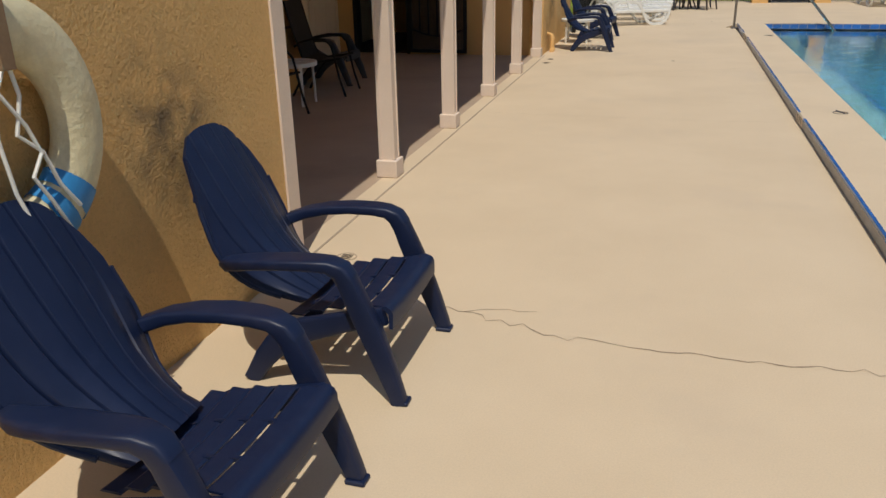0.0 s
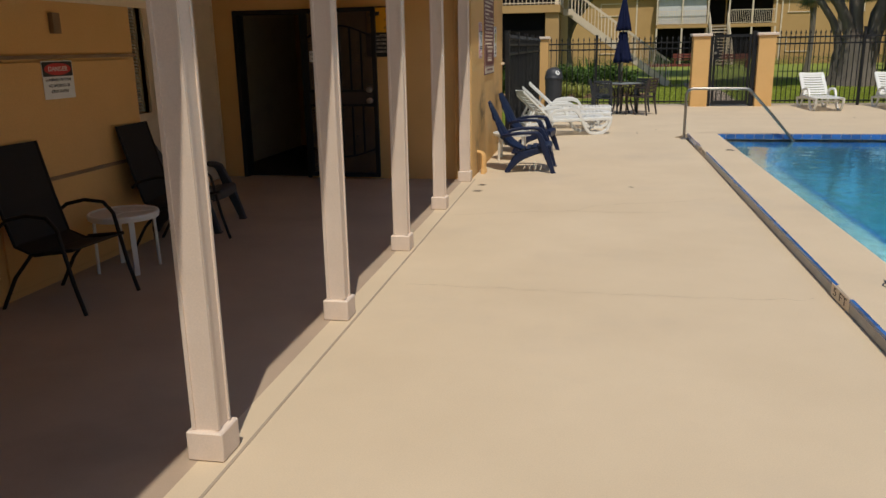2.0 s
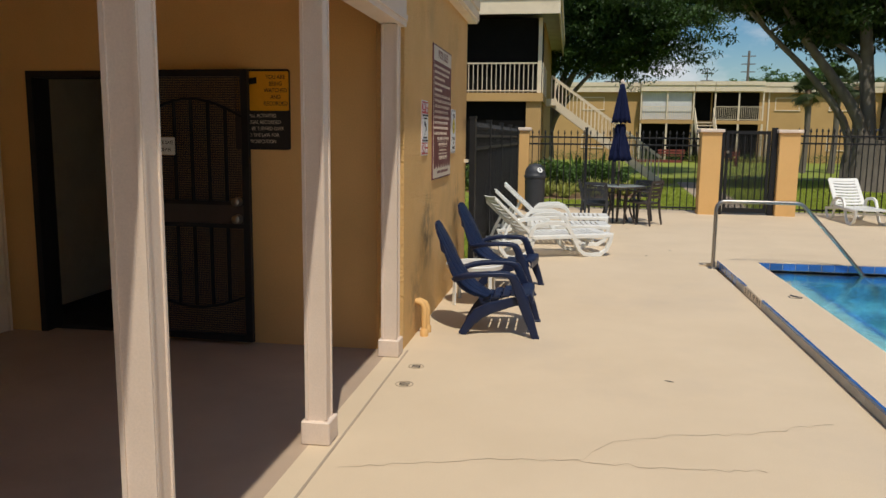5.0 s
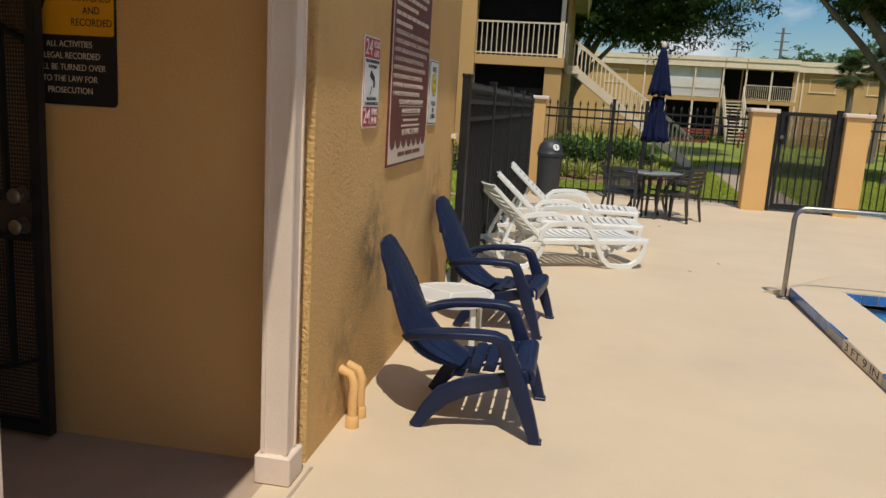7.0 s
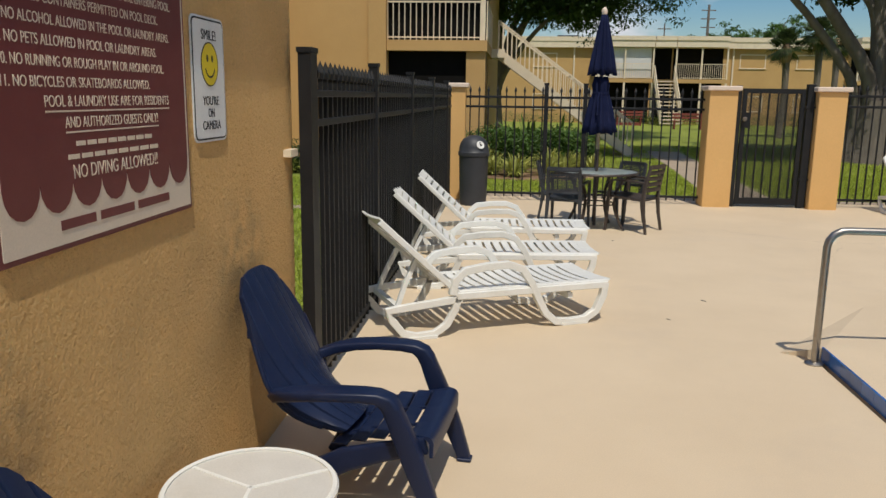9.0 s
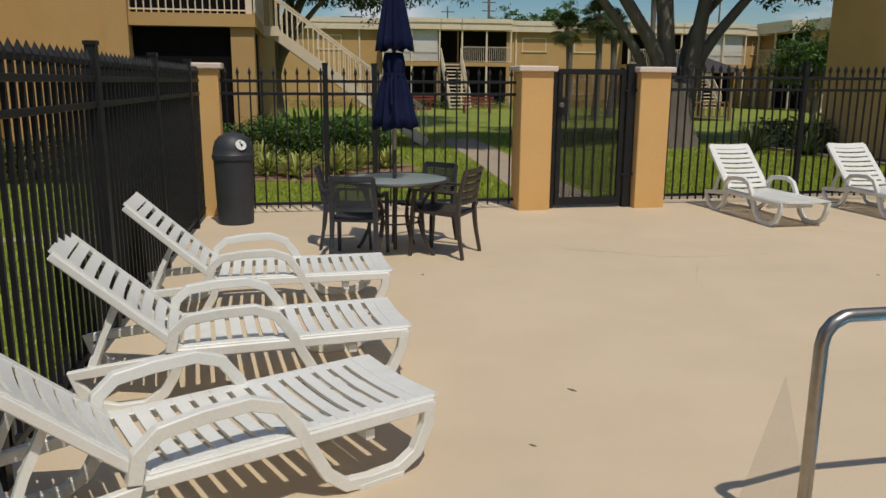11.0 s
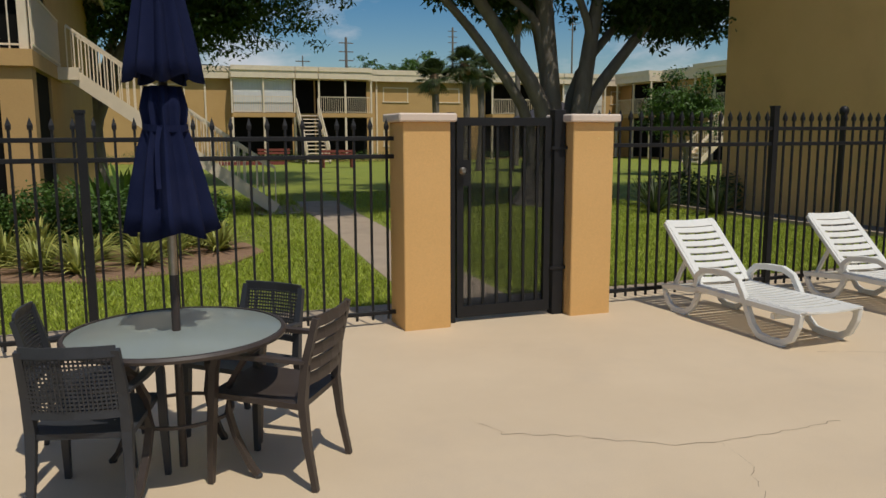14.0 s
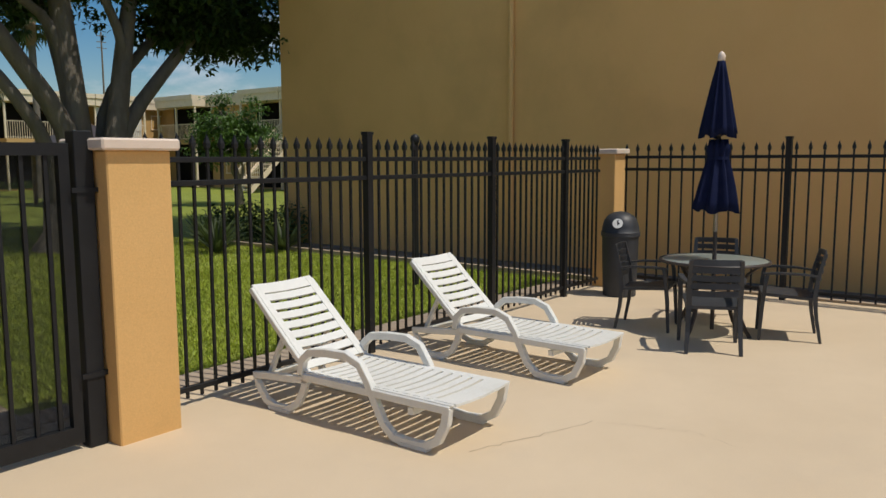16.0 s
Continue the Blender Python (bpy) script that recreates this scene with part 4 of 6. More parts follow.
sweep(bm, pts, circle(0.0235, 12), up=(0, 1, 0))
part("tube", bm, STEEL, rail, smooth=True)
bm = bmesh.new()
lathe(bm, ((0.055, 0.0), (0.058, 0.008), (0.045, 0.018), (0.026, 0.022)), 20, (1.32, 16.42, 0.0))
part("escutcheon", bm, STEEL, rail, smooth=True)


# ---- porch ----
CLOSET = thing("storage_closet", "tan panelled storage closet with a cream header", "closet", at=pose(-4.0, 7.1, 0))
part("closet_body", boxes(((-0.925, -0.55, 0.0), (0.0, 1.55, 1.95))), SMOOTH_TAN, CLOSET)
part("closet_door", boxes(((0.002, -0.2, 0.05), (0.02, 1.45, 1.53))), SMOOTH_TAN, CLOSET, bevel=0.004)
part("ledge", boxes(((0.0, -0.55, 0.72), (0.035, 1.55, 0.745))), WOOD, CLOSET)
part("header_box", boxes(((-0.925, -0.6, 1.953), (0.10, 1.66, 2.77)), ((0.10, -0.6, 1.93), (0.12, 1.67, 2.0))), CREAM, CLOSET)
part("top_ledge", boxes(((0.0, -0.55, 1.55), (0.025, 1.55, 1.575))), WOOD, CLOSET)
part("electric_box", boxes(((0.0, 0.55, 1.72), (0.04, 0.63, 1.86))), WOOD, CLOSET, bevel=0.004)

# window with blinds
win = new("window_1")
tagged(win, "white framed window with closed horizontal blinds", "window", kind="structure")
win.matrix_basis = pose(BX, 0, 0)
part("window_frame", boxes(((-0.05, WY0 - 0.07, WZ0 - 0.07), (0.03, WY0, WZ1 + 0.07)), ((-0.05, WY1, WZ0 - 0.07), (0.03, WY1 + 0.07, WZ1 + 0.07)), ((-0.05, WY0, WZ1), (0.03, WY1, WZ1 + 0.07)), ((-0.05, WY0, WZ0 - 0.07), (0.045, WY1, WZ0))), CREAM, win)
part("pane", boxes(((-0.15, WY0, WZ0), (-0.145, WY1, WZ1))), GLASS, win)
slat = mesh_of("blind_slat", boxes(((-0.014, WY0 + 0.01, -0.001), (0.014, WY1 - 0.01, 0.001))), WHITE)
for i in range(34):
    piece("blind_slat", slat, win, pose(-0.08, 0, WZ0 + 0.02 + i * 0.034, 0, 35, 0))
part("notice", boxes(((-0.05, 9.95, 1.35), (-0.048, 10.17, 1.65))), WHITE, win, "white paper notice")

# cream panel door
door = new("door_1")
tagged(door, "closed cream six panel door with brass knobs", "door", kind="structure")
door.matrix_basis = pose(BX, 11.03, 0) @ Matrix.Diagonal((1, 1.2, 1, 1))
part("door_frame", boxes(((-0.02, -0.09, 0), (0.03, 0.0, 2.2)), ((-0.02, 0.76, 0), (0.03, 0.78, 2.2)), ((-0.02, 0.0, 2.12), (0.03, 0.76, 2.2))), CREAM, door)
leaf = part("door_leaf", boxes(((-0.015, 0.0, 0.01), (0.008, 0.76, 2.12))), CREAM, door)
for y0, y1 in ((0.09, 0.34), (0.42, 0.67)):
    for z0, z1 in ((0.18, 0.78), (0.95, 1.5), (1.62, 1.98)):
        part("panel", boxes(((0.006, y0, z0), (0.014, y1, z1))), CREAM, leaf, bevel=0.003)
for z, r in ((0.97, 0.028), (1.12, 0.022)):
    bm = bmesh.new()
    lathe(bm, ((r * 0.6, 0), (r * 0.5, 0.03), (r, 0.035), (r * 1.05, 0.055), (r * 0.5, 0.065)), 14)
    part("door_knob", bm, STEEL, leaf, "brass knob", smooth=True, at=pose(0.008, 0.07, z, 0, 90, 0))

# doorway and open security door
jamb = boxes(((DX0, 11.985, 0), (DX0 + 0.05, 12.19, DZ)), ((DX1 - 0.05, 11.985, 0), (DX1, 12.19, DZ)), ((DX0 + 0.05, 11.985, DZ - 0.05), (DX1 - 0.05, 12.19, DZ)))
structure("door_casing", jamb, BLACK, "black metal casing of the laundry doorway", "door casing")
sec = new("door_2")
tagged(sec, "dark bronze security screen door swung open against the wall", "door", kind="structure")
sec.matrix_basis = pose(DX1, 11.95, 0, 0, 0, -3)
SW, SH = 0.93, 2.06
part("security_frame", boxes(((0, -0.02, 0.03), (0.05, 0.02, SH)), ((SW - 0.05, -0.02, 0.03), (SW, 0.02, SH)), ((0.05, -0.02, SH - 0.05), (SW - 0.05, 0.02, SH)), ((0.05, -0.02, 0.03), (SW - 0.05, 0.02, 0.08)), ((0.05, -0.02, 0.90), (SW - 0.05, 0.02, 0.93)), ((0.05, -0.02, 1.07), (SW - 0.05, 0.02, 1.10))), BLACK, sec)
part("mid_panel", boxes(((0.05, -0.008, 0.93), (SW - 0.05, 0.008, 1.07))), BROWN, sec)
for i in range(5):
    x = 0.05 + (SW - 0.10) * (i + 1) / 6
    up = 1.72 + 0.13 * math.sin(math.pi * (x / SW))
    dn = 0.38 - 0.10 * math.sin(math.pi * (x / SW))
    part("bar", boxes(((x - 0.008, -0.012, 1.10), (x + 0.008, 0.012, up)), ((x - 0.008, -0.012, dn), (x + 0.008, 0.012, 0.90))), BLACK, sec)
for sgn, z0 in ((1, 1.72), (-1, 0.38)):
    bm = bmesh.new()
    sweep(bm, [(0.05 + (SW - 0.1) * i / 12, 0, z0 + sgn * (0.13 if sgn > 0 else 0.10) * math.sin(math.pi * i / 12)) for i in range(13)], rect(0.02, 0.018))
    part("arched_bar", bm, BLACK, sec)
bm = bmesh.new()
for i in range(60):
    x = 0.05 + (SW - 0.1) * (i + 0.5) / 60
    box(bm, (x - 0.0038, 0.012, 0.08), (x + 0.0038, 0.014, SH - 0.05))
for i in range(110):
    z = 0.08 + (SH - 0.13) * (i + 0.5) / 110
    box(bm, (0.05, 0.014, z - 0.0045), (SW - 0.05, 0.016, z + 0.0045))
tagged(part("insect_screen", bm, BROWN, sec, "dense bronze mesh"), kind="stuff")
for z in (0.97, 1.10):
    bm = bmesh.new()
    lathe(bm, ((0.036, 0), (0.036, 0.008), (0.014, 0.012), (0.014, 0.03), (0.03, 0.036), (0.032, 0.055), (0.018, 0.064)), 16)
    part("lock", bm, STEEL, sec, "chrome lock", smooth=True, at=pose(SW - 0.09, -0.02, z, 90, 0, 0))


def sling_chair():
    """Faces +x."""
    t = thing("sling_chair", "dark brown sling patio chair in the porch shade", "chair", "sling chairs in the porch")
    for s in (-1, 1):
        y = 0.27 * s
        bm = bmesh.new()
        sweep(bm, [(0.3, y, 0.0), (0.24, y, 0.2), (0.2, y, 0.4), (0.17, y, 0.55), (0.1, y, 0.625), (-0.05, y, 0.635), (-0.2, y, 0.60), (-0.27, y, 0.55)], circle(0.013, 8), up=(0, 1, 0))
        part("arm_and_leg", bm, SLING, t, smooth=True)
        bm = bmesh.new()
        sweep(bm, [(-0.33, y, 0.0), (-0.2, y, 0.22), (-0.05, y, 0.38), (0.2, y * 0.95, 0.41)], circle(0.013, 8), up=(0, 1, 0))
        part("rear_leg", bm, SLING, t, smooth=True)
        bm = bmesh.new()
        sweep(bm, [(0.25, y * 0.9, 0.42), (-0.05, y * 0.9, 0.37), (-0.19, y * 0.9, 0.42), (-0.27, y * 0.9, 0.68), (-0.36, y * 0.9, 1.04)], circle(0.012, 8), up=(0, 1, 0))
        part("sling_rail", bm, SLING, t, smooth=True)
    bm = bmesh.new()
    sweep(bm, [(0.26, 0, 0.42), (0.1, 0, 0.385), (-0.05, 0, 0.37), (-0.19, 0, 0.425), (-0.27, 0, 0.68), (-0.36, 0, 1.04)], rect(0.48, 0.008), up=(0, 0.001, 1))
    part("sling", bm, SLING, t, "dark mesh sling")
    return t


place_all(sling_chair(), [(-3.60, 7.0, -4), (-3.60, 8.46, 4)], 0.98)
dark = adirondack()
dark["label"], dark["group"] = "black plastic porch chair in deep shade", "porch chairs"
for o in dark.children:
    if o.type == "MESH":
        o.data.materials[0] = CHARCOAL
dark.matrix_basis = pose(-3.93, 9.2, 0.001, 0, 0, 4)
bin_ = thing("floor_bin", "black plastic bin standing in the porch corner", "bin", at=pose(-4.3, 6.15, 0.001))
bm = bmesh.new()
lathe(bm, ((0.17, 0), (0.2, 0.55), (0.21, 0.56), (0.21, 0.6), (0.12, 0.64)), 20)
part("bin_body", bm, CHARCOAL, bin_, smooth=True)


# ---- buildings ----
def window_unit(parent, x0, x1, z0, z1, y, drape=True):
    w = part("window", boxes(((x0, y - 0.03, z0), (x0 + 0.06, y + 0.03, z1)), ((x1 - 0.06, y - 0.03, z0), (x1, y + 0.03, z1)), ((x0 + 0.06, y - 0.03, z1 - 0.06), (x1 - 0.06, y + 0.03, z1)), ((x0 - 0.05, y - 0.06, z0 - 0.06), (x1 + 0.05, y + 0.03, z0))), CREAM, parent)
    part("pane", boxes(((x0 + 0.06, y + 0.01, z0), (x1 - 0.06, y + 0.014, z1 - 0.06))), CURTAIN if drape else GLASS, w)
    return w


def railing(parent, x0, x1, y, z, h=0.95, step=0.14, axis="x", mat=None, singly=False):
    mat = mat or CREAM
    bm = bmesh.new()

    def b(u0, u1, z0, z1, t=0.02):
        if axis == "x":
            box(bm, (u0, y - t, z0), (u1, y + t, z1))
        else:
            box(bm, (y - t, u0, z0), (y + t, u1, z1))
    b(x0, x1, z + h - 0.04, z + h)
    b(x0, x1, z + 0.06, z + 0.09)
    n = max(2, int((x1 - x0) / step))
    if not singly:
        for i in range(n + 1):
            u = x0 + (x1 - x0) * i / n
            b(u - 0.011, u + 0.011, z, z + h - 0.04, 0.011)
        return tagged(part("railing", bm, mat, parent, "painted metal railing"), kind="stuff")
    r = part("railing", bm, mat, parent, "painted metal railing")
    me = mesh_of("baluster", boxes(((-0.011, -0.011, 0), (0.011, 0.011, h - 0.04))), mat)
    for i in range(n + 1):
        u = x0 + (x1 - x0) * i / n
        piece("baluster", me, r, pose(u, y, z) if axis == "x" else pose(y, u, z))
    return r


def stair(parent, start, along, rise, run, width, n, mat, rails=True, singly=False):
    """Steps that climb from start towards along (x, y)."""
    d = Vector((*along, 0)).normalized()
    s = Vector((-d.y, d.x, 0))
    o = Vector(start)
    me = mesh_of("baluster", boxes(((-0.012, -0.012, 0), (0.012, 0.012, 0.9))), mat)
    for side in (-1, 1):
        bm = bmesh.new()
        e = s * (side * width / 2)
        a0, a1 = o + e, o + e + d * run + Vector((0, 0, rise))
        sweep(bm, [a0 + Vector((0, 0, 0.02)), a1 + Vector((0, 0, 0.02))], rect(0.06, 0.26))
        part("stringer", bm, mat, parent)
        if rails:
            bm = bmesh.new()
            up = Vector((0, 0, 0.92))
            sweep(bm, [a0 + up, a1 + up], rect(0.04, 0.05))
            if singly:
                r = part("stair_railing", bm, mat, parent, "cream stair railing")
                for i in range(n * 2 + 1):
                    p = a0 + (a1 - a0) * (i / (n * 2))
                    piece("baluster", me, r, Matrix.Translation(p))
            else:
                for i in range(n * 2 + 1):
                    p = a0 + (a1 - a0) * (i / (n * 2))
                    box(bm, (p.x - 0.012, p.y - 0.012, p.z), (p.x + 0.012, p.y + 0.012, p.z + 0.9))
                tagged(part("stair_railing", bm, mat, parent, "cream stair railing"), kind="stuff")
    for i in range(n):
        c = o + d * (run * (i + 0.5) / n) + Vector((0, 0, rise * (i + 0.5) / n))
        bm = bmesh.new()
        box(bm, (-0.14, -width / 2 + 0.03, -0.03), (0.14, width / 2 - 0.03, 0.03), Matrix.Translation(c) @ Matrix.Rotation(math.atan2(d.y, d.x), 4, "Z"))
        part("tread", bm, mat, parent)


# near block with a screened balcony and an outside stair
near = thing("apartment_building", "tan two storey building with screened balconies and outside stair", "building", at=pose(0, 0, 0))
part("wall", boxes(((-16, 31.55, -0.1), (-3.9, 44, 5.5)), ((-3.9, 34.2, -0.1), (-1.45, 44, 5.5))), WARM_TAN, near)
part("wall", boxes(((-7.6, 25.8, -0.1), (-6.4, 31.55, 5.5))), WARM_TAN, near)
part("pilaster", boxes(((-4.35, 31.38, -0.1), (-3.9, 31.55, 5.5))), WARM_TAN, near)
part("corner_column", boxes(((-1.9, 31.6, -0.1), (-1.42, 32.05, 2.72))), WARM_TAN, near)
part("upper_post", boxes(((-1.56, 31.62, 2.98), (-1.44, 31.74, 5.3))), CREAM, near)
part("balcony_floor", boxes(((-3.95, 31.5, 2.72), (-1.38, 35.6, 2.98))), WARM_TAN, near)
# opaque sheets: insect screens with the balcony's shade painted in
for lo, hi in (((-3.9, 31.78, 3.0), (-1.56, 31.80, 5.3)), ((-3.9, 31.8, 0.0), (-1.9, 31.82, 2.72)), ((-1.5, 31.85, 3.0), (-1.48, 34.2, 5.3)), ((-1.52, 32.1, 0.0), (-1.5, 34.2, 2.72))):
    part("screen", boxes((lo, hi)), SCREEN_AND_SHADE, near, "near-black sheet for the insect screen and the shade behind it")
railing(near, -3.9, -1.56, 31.62, 2.98, singly=True)
railing(near, 31.65, 35.4, -1.4, 2.98, axis="y", singly=True)
part("roof", boxes(((-16.4, 31.0, 5.5), (-0.95, 44.5, 5.62))), ROOF, near)
part("fascia", boxes(((-16.4, 30.95, 5.32), (-0.95, 31.0, 5.95)), ((-0.95, 30.95, 5.32), (-0.9, 44.5, 5.95)), ((-16.4, 30.9, 5.78), (-0.85, 30.95, 6.0)), ((-0.9, 30.9, 5.78), (-0.85, 44.5, 6.0))), CREAM, near)
stair(near, (2.75, 35.3, 0.0), (-1, 0), 2.85, 3.95, 1.0, 15, CREAM, singly=True)
part("landing", boxes(((-1.38, 34.7, 2.72), (-1.0, 35.9, 2.96))), CREAM, near)
bm = bmesh.new()
for i in range(7):
    box(bm, (-2.95 + i * 0.09, 31.9, 3.0), (-2.93 + i * 0.09, 31.92, 3.95))
for z in (3.2, 3.45, 3.7, 3.93):
    box(bm, (-2.95, 31.88, z), (-2.39, 31.94, z + 0.03))
part("balcony_chair_back", bm, CREAM, near, "pale slatted balcony chair")


def long_block(name_label, origin, angle, bays, length):
    """A two storey block seen from its court; local x runs along the front, the front faces -y."""
    t = thing("apartment_building", name_label, "building", at=pose(*origin, 0, 0, angle))
    part("wall", boxes(((0, 0.0, -0.1), (length, 9, 5.1))), WARM_TAN, t)
    part("roof", boxes(((-0.4, -0.3, 5.1), (length + 0.4, 9.4, 5.22))), ROOF, t)
    part("fascia", boxes(((-0.4, -0.34, 5.0), (length + 0.4, -0.3, 5.42)), ((-0.45, -0.38, 5.42), (length + 0.45, -0.3, 5.72))), CREAM, t)
    for kind, x0, x1 in bays:
        if kind in ("porch", "curtained", "stair"):
            part("porch_roof", boxes(((x0 - 0.03, -1.36, 5.02), (x1 + 0.03, -0.385, 5.70)), ((x0 - 0.03, -1.42, 5.45), (x1 + 0.03, -1.365, 5.72))), CREAM, t)
        if kind == "porch":
            # no recess is built: flat near-black sheets paint the porch shade
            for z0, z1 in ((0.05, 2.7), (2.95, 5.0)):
                part("screen", boxes(((x0, -0.02, z0), (x1, -0.003, z1))), SCREEN_AND_SHADE, t, "near-black sheet standing for the shade in the porch")
            part("balcony_floor", boxes(((x0, -1.25, 2.7), (x1, 0.0, 2.95))), WARM_TAN, t)
            k = max(1, round((x1 - x0) / 2.1))
            for i in range(k + 1):
                x = x0 + (x1 - x0) * i / k
                part("porch_post", boxes(((x - 0.06, -1.25, 0.0), (x + 0.06, -1.13, 2.7)), ((x - 0.05, -1.24, 2.95), (x + 0.05, -1.14, 5.0))), CREAM, t)
            railing(t, x0, x1, -1.2, 2.95, 1.0, 0.13)
        elif kind == "curtained":
            # ground floor porch shade, again a near-black sheet on the wall
            part("screen", boxes(((x0, -0.02, 0.05), (x1, -0.003, 2.7))), SCREEN_AND_SHADE, t, "near-black sheet standing for the shade in the porch")
            part("balcony_floor", boxes(((x0, -1.25, 2.7), (x1, 0.0, 2.95))), WARM_TAN, t)
            part("curtain", boxes(((x0 + 0.1, -1.0, 3.0), (x1 - 0.1, -0.98, 4.98))), CURTAIN, t, "white drapes behind the balcony")
            for i in range(3):
                x = x0 + (x1 - x0) * i / 2
                part("porch_post", boxes(((x - 0.06, -1.25, 0.0), (x + 0.06, -1.13, 2.7)), ((x - 0.05, -1.24, 2.95), (x + 0.05, -1.14, 5.0))), CREAM, t)
            railing(t, x0, x1, -1.2, 2.95, 1.0, 0.13)
        elif kind == "stair":
            # stairwell shade drawn as near-black sheets laid on the wall
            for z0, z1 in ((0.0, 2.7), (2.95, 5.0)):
                part("screen", boxes(((x0, -0.02, z0), (x1, -0.003, z1))), SCREEN_AND_SHADE, t, "near-black sheet standing for the shade in the stairwell")
            stair(t, ((x0 + x1) / 2, -4.6, 0.0), (0, 1), 2.9, 3.4, x1 - x0, 13, CREAM)
        elif kind == "window":
            window_unit(t, x0, x1, 3.75, 4.65, 0.0)
            window_unit(t, x0, x1, 0.9, 1.9, 0.0, False)
        elif kind == "dark_window":
            window_unit(t, x0, x1, 3.75, 4.65, 0.0, False)
            window_unit(t, x0, x1, 0.9, 1.9, 0.0)
        elif kind == "pipe":
            part("downspout", boxes(((x0, -0.1, 0), (x0 + 0.1, -0.005, 5.1))), CREAM, t)
        elif kind == "ac":
            part("roof_unit", boxes(((x0, 1.5, 5.22), (x1, 2.6, 5.95))), CHARCOAL, t, bevel=0.05)
    return t


long_block("long tan two storey building with balconies across the lawn", (-22, 67.0, 0), 0,
           [("window", 3, 4.6), ("porch", 8, 13), ("pipe", 15, 0), ("dark_window", 22.4, 24), ("pipe", 25.1, 0), ("curtained", 26.6, 30.3), ("stair", 30.4, 31.7), ("porch", 31.8, 35.1), ("pipe", 35.7, 0), ("window", 36.2, 37.9), ("dark_window", 39.9, 41.5),
            ("porch", 43.4, 47.2), ("stair", 47.3, 48.6), ("curtained", 48.7, 52), ("window", 53.2, 54.4), ("ac", 24, 25.5)], 58)
long_block("tan two storey wing with balconies closing the court", (32.0, 68.5, 0), -90,
           [("porch", 3, 7), ("window", 8.4, 9.8), ("porch", 11.5, 15), ("stair", 15.1, 16.4), ("porch", 16.5, 20), ("window", 21.5, 23), ("porch", 25, 29), ("ac", 6, 7.2), ("ac", 12, 13.5)], 40)

# ---- paths and beds ----
bm = bmesh.new()
left = [(2.75, 24.4), (2.9, 27.0), (3.15, 30.1), (3.5, 36.0), (3.62, 37.4)]
vsl = [bm.verts.new((x, y, -0.044)) for x, y in left]
vsr = [bm.verts.new((x + 1.0, y - 0.1, -0.044)) for x, y in left]
for i in range(len(left) - 1):
    bm.faces.new((vsl[i], vsr[i], vsr[i + 1], vsl[i + 1]))
structure("path", bm, CONCRETE, "concrete footpath crossing the lawn from the gate", "path")
structure("landing_pad", boxes(((2.3, 34.4, -0.06), (3.7, 36.4, -0.035))), CONCRETE, "concrete pad at the foot of the stair", "pad")
bm = bmesh.new()
bed = [(-1.3, 27.6), (-0.4, 27.2), (0.6, 27.5), (1.3, 28.1), (1.75, 28.9), (1.6, 29.9), (0.9, 30.9), (-0.5, 31.3), (-3, 31.4), (-3.5, 29.5), (-2.4, 28.0)]
prism(bm, bed, -0.06, -0.02)
structure("mulch_bed", bm, MULCH, "brown mulch bed with grasses and hedge", "bed")
structure("fence_walk", boxes(((-9, 22.6, -0.06), (-1.9, 22.85, -0.02))), CONCRETE, "narrow concrete edging beyond the side fence", "edging")


# ---- trees and plants ----
RNG = np.random.default_rng(7)


def leaf_mesh(name, centres, size, mat, droop=0.3, aspect=0.5):
    """One bent leaf of two quads at each centre, turned at random."""
    n = len(centres)
    a = RNG.uniform(0, 2 * np.pi, n)
    tilt = RNG.normal(-droop, 0.5, n)
    ln = size * RNG.uniform(0.6, 1.35, n)
    d = np.stack([np.cos(a) * np.cos(tilt), np.sin(a) * np.cos(tilt), np.sin(tilt)], 1)
    s = np.stack([-np.sin(a), np.cos(a), RNG.normal(0, 0.5, n)], 1)
    s /= np.linalg.norm(s, axis=1, keepdims=True)
    w = (ln * aspect / 2)[:, None]
    ln = ln[:, None]
    dn = np.array([[0, 0, -1.0]])
    v = np.stack([centres, centres + d * ln * 0.5 + s * w, centres + d * ln + dn * ln * 0.18, centres + d * ln * 0.5 - s * w], 1).reshape(-1, 3)
    faces = np.arange(4 * n).reshape(-1, 4)
    me = bpy.data.meshes.new(name)
    me.from_pydata(v.tolist(), [], faces.tolist())
    me.materials.append(mat)
    return me


def curve_path(p0, p1, bend, n=9, wob=0.08):
    p0, p1 = Vector(p0), Vector(p1)
    out = []
    for i in range(n):
        u = i / (n - 1)
        p = p0.lerp(p1, u) + Vector(bend) * math.sin(math.pi * u)
        if 0 < i < n - 1:
            p += Vector((random.uniform(-wob, wob), random.uniform(-wob, wob), random.uniform(-wob, wob)))
        out.append(p)
    return out


def smooth_path(pts, n):
    """n points of a smooth curve through pts."""
    p = [Vector(q) for q in pts]
    p = [p[0] * 2 - p[1]] + p + [p[-1] * 2 - p[-2]]
    out = []
    for i in range(n):
        u = i / (n - 1) * (len(p) - 3)
        k = min(int(u), len(p) - 4)
        t = u - k
        a, b, c, d = p[k:k + 4]
        out.append(0.5 * (2 * b + (c - a) * t + (2 * a - 5 * b + 4 * c - d) * t * t + (3 * b - a - 3 * c + d) * t ** 3))
    return out


